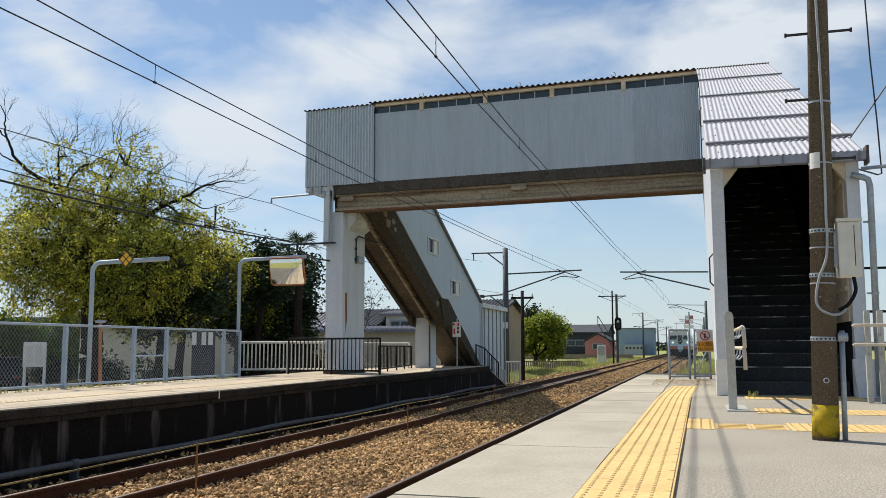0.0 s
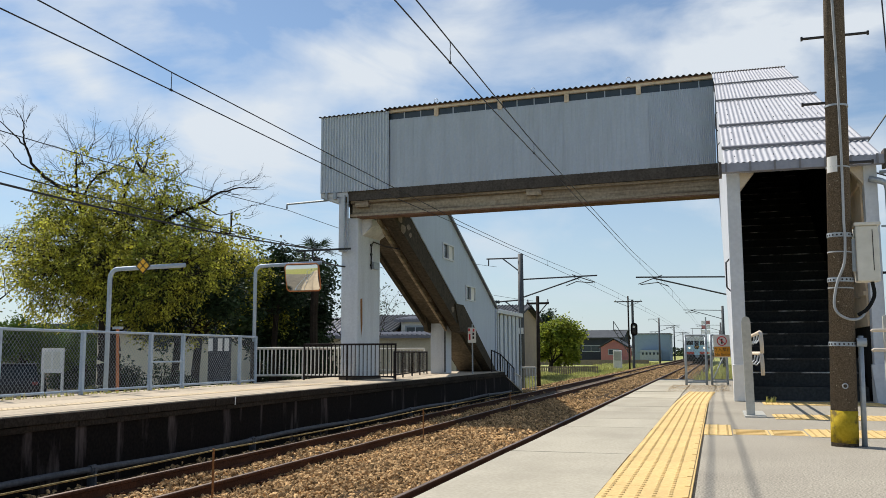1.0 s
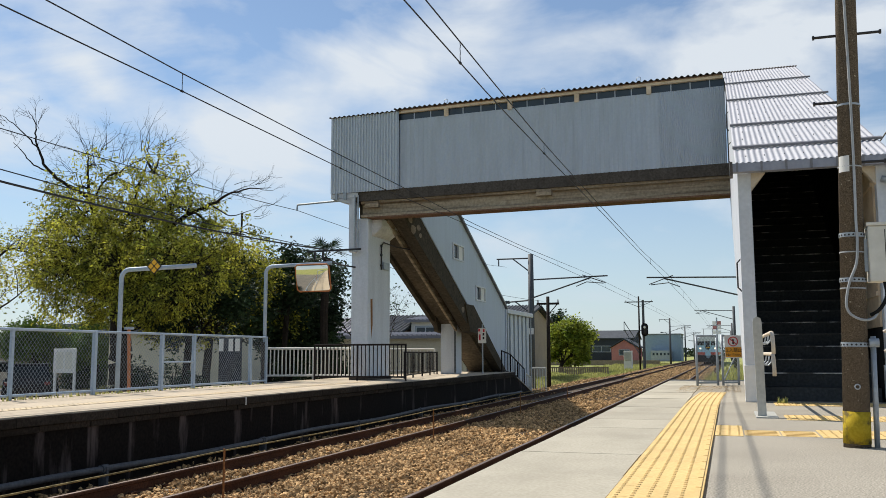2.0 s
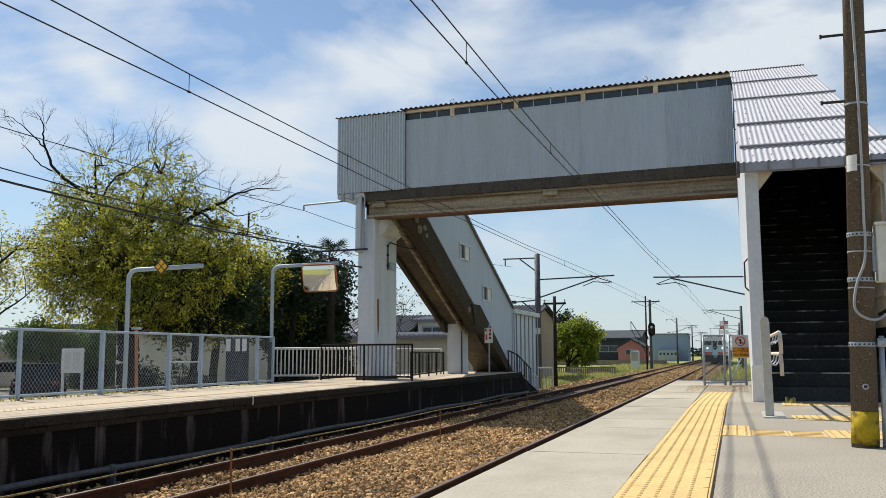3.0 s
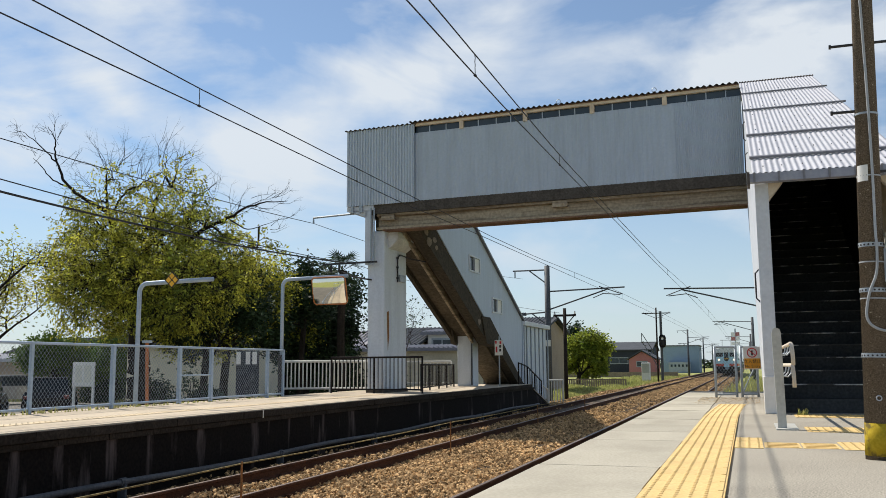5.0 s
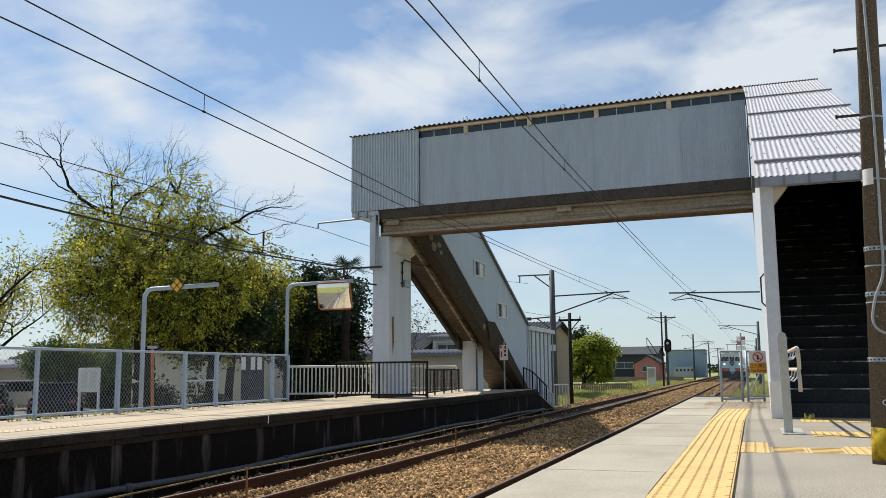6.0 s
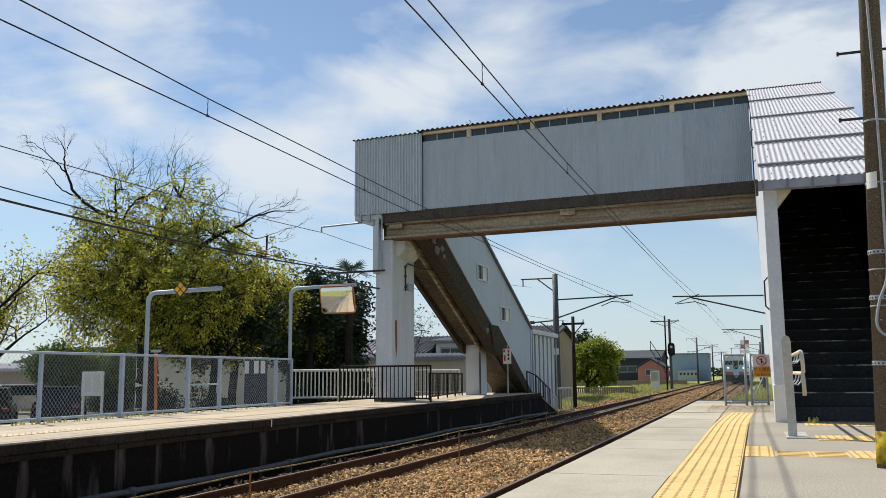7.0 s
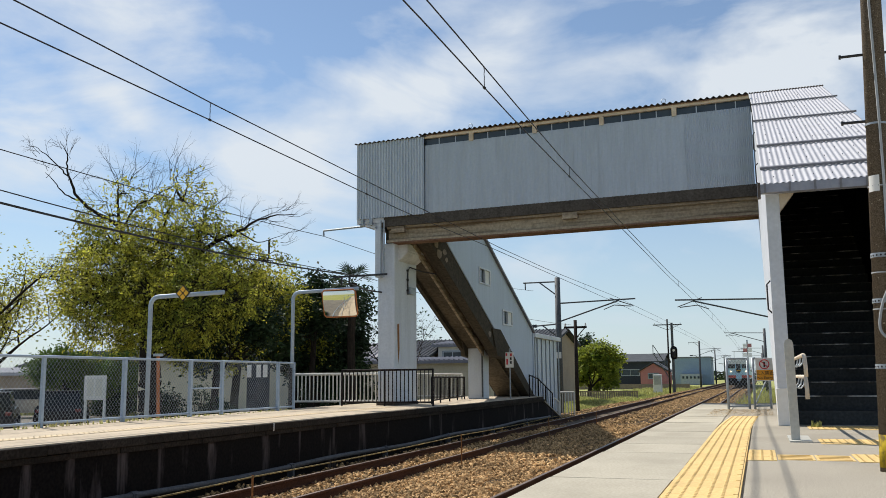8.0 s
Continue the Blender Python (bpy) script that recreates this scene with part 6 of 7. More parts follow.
def spray_tree(name, at, limbs, masses, twigs, seed, leaf_mat, size, density, label):
    """A tree of laid limbs; leafy sprays fill the masses (x, y, z, radius, fullness) and hang from twigs tied to the nearest limb."""
    rng = np.random.default_rng(seed)
    segs, nodes, leaf_c, leaf_a = [], [], [], []
    for path, r0, r1 in limbs:
        line = smooth_line(path)
        line = [q + rng.normal(0, 0.018, 3) if 0 < i < len(line) - 1 else q for i, q in enumerate(line)]
        n = len(line) - 1
        for i in range(n):
            ra, rb = (r0 + (r1 - r0) * (i + k) / n for k in (0, 1))
            segs.append((line[i], line[i + 1], ra, rb))
        nodes += line[n // 3:]
    nodes = np.array(nodes)
    for x, y, z, rad, full in masses:
        c = np.array((x, y, z))
        near_ = nodes[np.argsort(((nodes - c + (0, 0, 0.3)) ** 2).sum(1))[:3]]
        a = near_[rng.integers(0, 3)]
        hub = smooth_line([a, (a + c) / 2 + rng.normal(0, 0.12, 3), c], 4)
        for i, (p, q) in enumerate(zip(hub, hub[1:])):
            segs.append((p, q, 0.034 - 0.0025 * i, 0.034 - 0.0025 * (i + 1)))
        for k in range(int(density * rad ** 2 * full)):
            d = rng.normal(size=3)
            d /= np.linalg.norm(d)
            d[2] *= 0.8
            p = c + d * rad * rng.uniform(0.35, 1.0) ** 0.6
            o = d * (1, 1, 0.25) + rng.normal(0, 0.35, 3) + (0, 0, -0.05)
            o /= np.linalg.norm(o)
            s0 = hub[rng.integers(3, len(hub))]
            if k % 4 == 0:
                m = (s0 + p) / 2 + rng.normal(0, 0.08, 3) + (0, 0, 0.08)
                segs += [(s0, m, 0.012, 0.009), (m, p, 0.009, 0.006)]
            L = rng.uniform(0.28, 0.55)
            e = p + o * L + (0, 0, -0.10 * L)
            segs.append((p, e, 0.006, 0.003))
            n = rng.integers(13, 21)
            u = rng.uniform(0, 1.08, n)[:, None]
            leaf_c.append(p + (e - p) * u + rng.normal(0, 0.055, (n, 3)) + np.stack([np.zeros(n), np.zeros(n), -0.05 * np.ones(n)], 1))
            leaf_a.append(o * 0.5 + rng.normal(0, 0.55, (n, 3)) + (0, 0, -0.55))
    for p, d, L, n in twigs:
        p = np.array(p, float)
        for k in range(n):
            dd = np.array(d, float) + rng.normal(0, 0.42, 3)
            grow(rng, p + rng.normal(0, 0.12, 3), dd / np.linalg.norm(dd), L * rng.uniform(0.6, 1.1), 0.0085, 2, segs, [], 0.10, (2, 3), 0.5, 0.72)
    c, a = np.concatenate(leaf_c), np.concatenate(leaf_a)
    a /= np.linalg.norm(a, axis=1)[:, None]
    n = len(c)
    u = rng.normal(size=(n, 3))
    u -= (u * a).sum(1)[:, None] * a
    u /= np.linalg.norm(u, axis=1)[:, None]
    w = np.cross(a, u)
    sz = size * rng.uniform(0.6, 1.25, n)[:, None]
    v = np.stack([c - a * sz, c + u * sz * 0.46 + w * sz * 0.14, c + a * sz, c - u * sz * 0.46 + w * sz * 0.14], 1).reshape(-1, 3)
    t = thing(name, at, label, "tree")
    lv, lf = limb_mesh(segs)
    tr = new("trunk", raw("trunk", [(p[0] - at[0], p[1] - at[1], p[2] - at[2]) for p in lv], lf, BARK, True))
    tr.parent = t
    cr = new("crown", raw("crown", (v - np.array(at)).tolist(), np.arange(4 * n).reshape(n, 4).tolist(), leaf_mat))
    cr.parent = t
    return t


TY = 22.0
cherry_limbs = [
    ([(-16.90, TY, -1.45), (-17.0, TY, 0.3), (-17.1, TY, 1.5), (-17.25, TY, 2.4)], 0.40, 0.24),
    ([(-17.15, TY, 1.9), (-17.41, TY - 0.1, 3.08), (-17.99, TY - 0.2, 4.48), (-18.47, TY, 5.65), (-18.5, TY, 6.6)], 0.13, 0.018),
    ([(-17.35, TY, 2.9), (-18.07, 21.8, 5.0), (-18.93, 21.8, 5.65), (-19.78, 21.8, 6.18), (-20.19, 21.8, 6.81), (-20.37, 21.8, 7.24), (-20.4, 21.8, 7.73), (-20.72, 21.8, 8.19)], 0.079, 0.0081),
    ([(-20.3, 21.8, 7.0), (-20.97, 21.8, 7.6), (-21.49, 21.8, 7.96), (-22.08, 21.8, 8.22)], 0.025, 0.0054),
    ([(-19.6, 21.8, 6.1), (-20.3, 21.7, 6.4), (-20.8, 21.6, 6.95), (-21.05, 21.6, 7.15)], 0.029, 0.0054),
    ([(-16.85, TY, 1.6), (-16.3, TY, 2.8), (-15.79, 21.8, 3.84), (-14.95, 21.8, 4.47), (-14.01, 21.8, 4.83), (-13.18, 21.8, 5.16), (-12.09, 21.8, 5.2)], 0.122, 0.0081),
    ([(-14.01, 21.8, 4.83), (-13.35, 21.8, 4.47), (-12.44, 21.8, 4.66)], 0.025, 0.0054),
    ([(-17.1, TY, 1.7), (-18.32, TY - 0.3, 2.94), (-19.84, TY - 0.3, 3.52), (-20.95, TY - 0.2, 3.83)], 0.094, 0.0135),
    ([(-17.2, TY, 2.2), (-17.11, TY + 0.2, 3.24), (-16.97, TY + 0.2, 4.6), (-16.7, TY, 5.45), (-16.35, TY, 6.3)], 0.115, 0.0135),
    ([(-17.9, TY - 0.2, 4.3), (-17.73, TY - 0.4, 5.52), (-17.03, TY - 0.4, 5.95), (-16.24, TY - 0.3, 6.35)], 0.043, 0.009),
    ([(-16.9, TY, 1.8), (-15.6, TY - 0.8, 2.4), (-14.4, TY - 1.2, 2.7), (-13.4, TY - 1.2, 2.75)], 0.079, 0.0135),
    ([(-17.0, TY, 2.0), (-17.4, TY - 1.2, 3.0), (-17.8, TY - 2.2, 3.3)], 0.072, 0.0135),
    ([(-17.0, TY, 2.0), (-16.2, TY - 1.2, 3.0), (-15.8, TY - 2.0, 3.4)], 0.072, 0.0135),
    ([(-17.0, TY, 2.1), (-17.0, TY + 1.5, 3.4), (-16.5, TY + 2.6, 4.0)], 0.086, 0.0135)]
cherry_masses = [
    (-18.2, 22, 6.3, 0.56, 0.42), (-18.9, 22, 5.65, 0.73, 0.45), (-16, 22, 6.2, 0.78, 0.46), (-17.1, 22.3, 5.75, 0.84, 0.42), (-19.4, 21.8, 4.8, 0.7, 0.52), (-18.3, 21.5, 4.8, 0.9, 0.94),
    (-17, 21.6, 4.8, 0.9, 0.62), (-15.6, 21.8, 5.2, 0.9, 0.68), (-14.7, 21.8, 4.6, 0.8, 0.78), (-16.2, 21.3, 4.2, 1.1, 0.9), (-17.6, 21, 3.9, 1.1, 1), (-19, 21.4, 3.8, 1, 0.62), (-19.95, 21.7, 3.75, 0.6, 0.43),
    (-20.75, 21.7, 3.95, 0.35, 0.31), (-19.35, 21.6, 3, 0.55, 0.5), (-18.8, 21.2, 2.7, 1, 0.62), (-17.6, 20.4, 2.9, 1, 1.1), (-16.1, 20.6, 3, 1.05, 1.1), (-14.8, 21, 3.3, 1, 0.9), (-13.8, 21, 3.2, 0.8, 0.8),
    (-13.3, 20.9, 2.6, 0.7, 0.8), (-14.4, 20.8, 2.2, 0.8, 0.8), (-15.6, 21.2, 2, 0.8, 1), (-18.9, 22, 1.9, 0.7, 0.5), (-17, 24, 3.4, 1.5, 1.5), (-15.4, 24, 3.1, 1.4, 1.5), (-18.6, 24, 3.3, 1.4, 1.5), (-17, 23.5, 5, 0.9, 0.42),
    (-16.6, 22.6, 2.3, 0.95, 1.5), (-18, 22.8, 2.2, 0.95, 1.5), (-15.9, 22.5, 1.4, 0.6, 0.6), (-13, 21.6, 3.9, 0.6, 0.6), (-14.2, 22.2, 4, 0.7, 0.7)]
cherry_twigs = [((-20.4, 21.8, 7.7), (-0.1, 0, 0.8), 0.42, 4), ((-20.7, 21.8, 8.15), (-0.3, 0, 0.5), 0.32, 4), ((-21.5, 21.8, 7.95), (-0.5, 0, 0.5), 0.36, 4), ((-22.0, 21.8, 8.2), (-0.7, 0, 0.1), 0.3, 3), ((-20.1, 21.8, 6.9), (0.6, 0, 0.6), 0.32, 3),
                ((-21.0, 21.6, 7.1), (-0.3, 0, 0.7), 0.3, 3), ((-18.5, 22, 6.6), (-0.2, 0, 1.0), 0.62, 8), ((-18.0, 22, 6.7), (0.2, 0, 1.0), 0.6, 7), ((-17.3, 22, 6.3), (0.3, 0, 0.9), 0.6, 7), ((-16.4, 22, 6.6), (0.3, 0, 0.9), 0.6, 8), ((-15.8, 22, 6.6), (0.7, 0, 0.7), 0.5, 6),
                ((-19.2, 22, 6.1), (-0.9, 0, 0.3), 0.5, 5), ((-15.0, 22, 5.7), (0.8, 0, 0.5), 0.5, 6), ((-13.9, 21.8, 4.9), (0.6, 0, 0.6), 0.5, 6), ((-13.2, 21.8, 5.15), (0.8, 0, 0.3), 0.45, 6), ((-12.5, 21.8, 5.2), (0.9, 0, 0.2), 0.35, 4), ((-12.6, 21.8, 4.6), (0.9, 0, 0.1), 0.4, 4)]
spray_tree("cherry_tree", (-16.94, TY, -1.3), cherry_limbs, cherry_masses, cherry_twigs, 21, LEAF, 0.051, 195, "spreading cherry tree with thin yellowing leaves and bare top twigs")
# dark leaves added to stand for the shade low in the cherry crown
build_tree("broadleaf_tree", (-15.9, 23.6, -1.3), 2.75, 7, 1.0, 3, 71, LEAF_DARK, 0.07, 40, 0.22, "dark-leaved tree added below the cherry tree for its crown shade", r0=0.12)
build_tree("cherry_tree", (-23.5, 22.0, -1.3), 2.75, 6, 1.5, 3, 5, LEAF, 0.058, 12, 0.24, "smaller yellowing cherry tree beside the car park", r0=0.2,
           extra=(((-23.4, 22, 2.4), (-22.05, 22, 3.42), (-21.4, 22, 3.85), (-20.3, 22, 3.85)),))
build_tree("broadleaf_tree", (-16.4, 25.5, -1.3), 2.75, 6, 1.25, 3, 8, LEAF, 0.062, 36, 0.2, "yellow-green young tree behind the platform fence", r0=0.14)
build_tree("broadleaf_tree", (-16.4, 29.5, -1.3), 2.45, 7, 1.4, 3, 14, LEAF_DARK, 0.085, 34, 0.28, "dark evergreen tree behind the cherry tree", r0=0.2)
build_tree("broadleaf_tree", (-15.0, 28.5, -1.3), 2.05, 7, 0.85, 3, 33, LEAF_DARK, 0.085, 70, 0.24, "dense dark evergreen beside the palm", r0=0.18)
build_tree("slender_tree", (-14.1, 26.5, -1.3), 3.85, 5, 0.8, 2, 12, LEAF_DARK, 0.085, 30, 0.2, "slender feathery dark tree above the hooked mirror post", r0=0.1)
for tx, ty, sd in ((-34.0, 37.0, 41), (-31.0, 38.0, 43)):
    build_tree("broadleaf_tree", (tx, ty, -1.3), 1.45, 6, 0.8, 3, sd, LEAF_GREEN, 0.09, 36, 0.26, "low green tree behind the parked cars", r0=0.14)
build_tree("bare_tree", (-12.6, 31.0, -1.3), 2.05, 6, 1.3, 3, 17, LEAF_DARK, 0.06, 1, 0.2, "nearly bare small tree behind the pier", r0=0.1)


def build_palm(at, h):
    p = thing("palm_tree", at, "fan palm with a shaggy dark trunk", "palm tree")
    b = bm_()
    pts = [(at[0] + 0.04 * math.sin(i), at[1], at[2] + h * i / 8) for i in range(9)]
    pipe(b, pts, 0.13, 9)
    part("trunk", b, BARK, p)
    rng = random.Random(2)
    top = Vector((at[0], at[1], at[2] + h))
    for i in range(16):
        a, e = rng.uniform(0, 6.283), rng.uniform(-0.5, 1.0)
        d = Vector((math.cos(a) * math.cos(e), math.sin(a) * math.cos(e), math.sin(e)))
        side = d.cross(Vector((0, 0, 1))).normalized()
        c = top + d * 0.45
        b = bm_()
        rod(b, top, c, 0.012, seg=4)
        for k in range(13):
            f = (k - 6) / 6.0
            dd = (d * math.cos(f * 1.3) + side * math.sin(f * 1.3) + Vector((0, 0, -0.25 * abs(f)))).normalized()
            tip = c + dd * 0.45
            w = dd.cross(d.cross(side)).normalized() * 0.022
            q = [b.verts.new(x) for x in (c, c + dd * 0.2 + w, tip + Vector((0, 0, -0.06)), c + dd * 0.2 - w)]
            b.faces.new(q)
        part("frond", b, LEAF_DARK, p)
    return p


build_palm((-12.35, 26.0, -1.3), 4.95)


def build_hedge(name, x0, x1, y0, y1, z0, h, n, size, mat, seed, label, lumps=9):
    """A hedge or shrub mass: leaves over uneven lumps with dark twigs inside."""
    rng = np.random.default_rng(seed)
    cs = np.stack([rng.uniform(x0, x1, lumps), rng.uniform(y0, y1, lumps)], 1)
    rad = rng.uniform(0.5, 1.0, lumps)
    k = rng.integers(0, lumps, n)
    d = rng.normal(size=(n, 3))
    d /= np.linalg.norm(d, axis=1)[:, None]
    d[:, 2] = np.abs(d[:, 2])
    rr = rng.uniform(0.75, 1.0, n)[:, None]
    sc = np.stack([np.full(n, (x1 - x0) / max(2, lumps) * 1.3), np.full(n, (y1 - y0) / 2), np.full(n, h)], 1) * rad[k][:, None]
    c = np.concatenate([cs[k], np.full((n, 1), z0)], 1) + d * rr * sc
    v, f = leaf_cloud(c, size, rng, 0.05)
    t = thing(name, ((x0 + x1) / 2, (y0 + y1) / 2, z0), label, "shrub", "shrubs behind the fence")
    ob = new("foliage", raw("foliage", (v - np.array(t.location)).tolist(), f.tolist(), mat))
    ob.parent = t
    segs = []
    for (cx_, cy_), r in zip(cs, rad):
        for j in range(5):
            p = np.array((cx_, cy_, z0 - 0.1))
            segs.append((p, p + np.array((rng.normal(0, 0.25), rng.normal(0, 0.15), h * r * 0.8)), 0.03, 0.01))
    v, f = limb_mesh(segs)
    ob = new("stem", raw("stem", [(a - t.location.x, b_ - t.location.y, c_ - t.location.z) for a, b_, c_ in v], f, BARK))
    ob.parent = t
    tagged(ob, kind="stuff")
    return t


build_hedge("shrub", -22.0, -18.6, 27.0, 28.5, -1.3, 1.85, 5000, 0.07, LEAF_DARK, 1, "dark clipped shrub in front of the cream building")
build_hedge("shrub", -16.2, -14.6, 22.5, 24.0, -1.3, 1.65, 3500, 0.06, LEAF_DARK, 2, "low dark shrub behind the platform fence", 4)
build_hedge("shrub", -14.0, -12.6, 20.8, 22.0, -1.3, 1.55, 3000, 0.06, LEAF_DARK, 3, "rounded dark shrub behind the fence gate", 3)
build_hedge("shrub", -15.0, -13.8, 16.6, 17.4, -1.3, 1.00, 1500, 0.05, LEAF_GREEN, 4, "weedy green shrubs along the yard", 6)
build_hedge("shrub", -19.5, -13.0, 32.0, 33.5, -1.3, 2.75, 7000, 0.09, LEAF_DARK, 6, "tall dark shrubs behind the trees", 8)
build_hedge("shrub", -38.0, -26.0, 44.0, 47.0, -1.3, 3.4, 8000, 0.14, LEAF_GREEN, 7, "green trees beyond the car park", 10)
build_hedge("shrub", -37.0, -26.0, 39.3, 40.6, -1.3, 3.1, 12000, 0.09, LEAF_DARK, 19, "dark hedge behind the parked cars", 12)
build_hedge("shrub", -34.0, -25.0, 40.8, 42.4, -1.3, 3.0, 9000, 0.11, LEAF_DARK, 9, "dark hedge beyond the car park", 9)
build_tree("round_tree", (-15.4, 85.0, -1.3), 0.9, 8, 1.6, 3, 51, LEAF_SUN, 0.15, 30, 0.27, "round sunlit green tree beside the line", r0=0.2, squash=0.8)
build_tree("round_tree", (-16.6, 92.0, -1.3), 2.4, 6, 1.5, 3, 52, LEAF_DARK, 0.15, 26, 0.3, "darker tall tree behind the round tree", r0=0.2)


def build_grass(x0, x1, y0, y1, z, n, h, seed, name, label, gap=0.0):
    rng = np.random.default_rng(seed)
    x, y = rng.uniform(x0, x1, n), rng.uniform(y0, y1, n)
    a = rng.uniform(0, 6.283, n)
    hh = h * rng.uniform(0.4, 1.2, n) * (0.6 + 0.4 * np.sin(x * 1.7 + y * 0.6))
    w = 0.012 + 0.0006 * y
    bx, by = np.cos(a) * w, np.sin(a) * w
    lx, ly = rng.normal(0, 0.3, n) * hh, rng.normal(0, 0.3, n) * hh
    zz = np.full(n, z)
    v = np.stack([np.stack([x - bx, y - by, zz], 1), np.stack([x + bx, y + by, zz], 1), np.stack([x + lx, y + ly, zz + hh], 1)], 1).reshape(-1, 3)
    f = np.arange(3 * n).reshape(n, 3)
    return tagged(new(name, raw(name, v.tolist(), f.tolist(), BLADE)), label, "grass", kind="stuff")


build_grass(-17, -9.2, 44, 80, -1.36, 26000, 0.34, 1, "grass", "rough sunlit grass beside the far track")
build_grass(-16, -8.9, 80, 150, -1.36, 16000, 0.4, 2, "grass", "rough sunlit grass farther along the line")
build_grass(-0.55, 5.0, 19.6, 34, -0.46, 14000, 0.45, 3, "grass", "tall sunlit weeds beyond the platform gate")
build_grass(-0.3, 8.0, 34, 120, -1.36, 12000, 0.5, 4, "grass", "rough grass beside the near track")
build_grass(-10.78, -10.48, 9.0, 19.0, ZF, 260, 0.10, 9, "grass", "small green weeds at the foot of the fence")
build_grass(0.50, 0.60, 10.55, 10.75, 0.0, 50, 0.07, 10, "grass", "tuft of weeds at the stair foot")
build_grass(-40, -20, 39.0, 43.8, -1.31, 6000, 0.22, 6, "grass", "short sunlit weeds behind the car park")
b = bm_()
prism(b, [(-0.75, 19.4, -1.4), (10, 19.4, -1.4), (10, 19.4, -0.46), (-0.75, 19.4, -0.46)], (0, 16, 0))
solid("bank", b, GRASS, "grassy bank beyond the platform end", "bank", kind="structure", at=(4, 27, -1.4))
STRAW = material("dry_straw", (0.30, 0.20, 0.09), (0.48, 0.34, 0.17), 0.9, grain=8, bump=0)
# straw litter in front of the gate
rng_l = np.random.default_rng(12)
n = 1500
lv, lf = leaf_cloud(np.stack([rng_l.uniform(-0.75, 0.16, n), 13.0 + 2.9 * rng_l.uniform(0, 1, n) ** 0.6, np.full(n, 0.006)], 1), 0.020, rng_l, 0.004)
lv[:, 2] = 0.003 + 0.15 * np.abs(lv[:, 2])
tagged(new("fallen_leaves", raw("fallen_leaves", lv.tolist(), lf.tolist(), STRAW)), "brown fallen leaves and straw before the gate", "litter", kind="stuff")


# ---- yard and buildings ----
b = bm_()
box(b, -60, -10.97, 4.0, 44.0, -1.5, -1.30)
solid("yard", b, EARTH, "pale gravel yard and car park behind the fence, darkened for tree shade", "yard", kind="structure", at=(-35, 20, -1.5))

nbd = thing("notice_board", (-15.6, 18.0, -1.3), "white blank notice board on two legs in the yard", "notice board")
b = bm_()
box(b, -15.92, -15.26, 18.0, 18.04, 0.10, 0.70, bevel=0.006)
part("board", b, SIGN_WHITE, nbd)
for px in (-15.88, -15.30):
    b = bm_()
    box(b, px - 0.025, px + 0.025, 18.01, 18.06, -1.3, 0.12)
    part("leg", b, SIGN_WHITE, nbd)
for px in (-15.72, -15.46):
    b = bm_()
    box(b, px - 0.1, px + 0.1, 17.992, 17.998, 0.2, 0.62)
    part("paper", b, BOX_WHITE, nbd)


def build_car(at, turn, paint, label):
    c = thing("car", (at[0], at[1], -1.3), label, "car", "parked cars")
    m = Matrix.Translation((at[0], at[1], -1.3)) @ Matrix.Rotation(radians(turn), 4, "Z")

    def put(name, b, mat, parent=None, lab=""):
        b.transform(m)
        return part(name, b, mat, parent or c, lab)
    b = bm_()
    prism(b, [(-2.05, -0.83, 0.28), (2.0, -0.83, 0.28), (2.1, -0.83, 0.62), (1.95, -0.83, 0.82), (1.0, -0.83, 0.95), (-1.9, -0.83, 0.98), (-2.1, -0.83, 0.70)], (0, 1.66, 0))
    bmesh.ops.bevel(b, geom=list(b.edges), offset=0.06, segments=2, affect="EDGES")
    body = put("body", b, paint)
    b = bm_()
    prism(b, [(-1.85, -0.74, 0.95), (1.05, -0.74, 0.93), (0.35, -0.66, 1.45), (-1.55, -0.66, 1.47)], (0, 1.44, 0))
    bmesh.ops.bevel(b, geom=list(b.edges), offset=0.06, segments=2, affect="EDGES")
    put("cabin", b, GLASS_DARK, lab="dark glazed cabin")
    b = bm_()
    box(b, -1.55, 0.38, -0.66, 0.78, 1.44, 1.51, bevel=0.03)
    put("roof", b, paint)
    for x in (-1.3, 1.3):
        for y in (-0.80, 0.80):
            b = bm_()
            rod(b, (x, y - 0.1, 0.31), (x, y + 0.1, 0.31), 0.31, seg=18)
            w = put("wheel", b, RUBBER)
            b = bm_()
            rod(b, (x, y - 0.108, 0.31), (x, y + 0.108, 0.31), 0.19, seg=12)
            put("rim", b, GALV, w)
    for y in (-0.68, 0.68):
        b = bm_()
        box(b, -2.11, -2.04, y - 0.10, y + 0.10, 0.72, 0.84, bevel=0.02)
        put("tail_light", b, TAIL_RED, body, "red tail light")
        b = bm_()
        box(b, 1.98, 2.08, y - 0.14, y + 0.14, 0.62, 0.76, bevel=0.02)
        put("headlight", b, SIGN_WHITE, body)
    return c


build_car((-25.9, 28.2), 128, CAR_DARK, "dark hatchback parked tail towards the platform")
build_car((-26.2, 25.0), 132, CAR_DARK, "dark estate car parked in the yard")
build_car((-36.2, 37.0), 60, CAR_SILVER, "silver car parked in the yard")


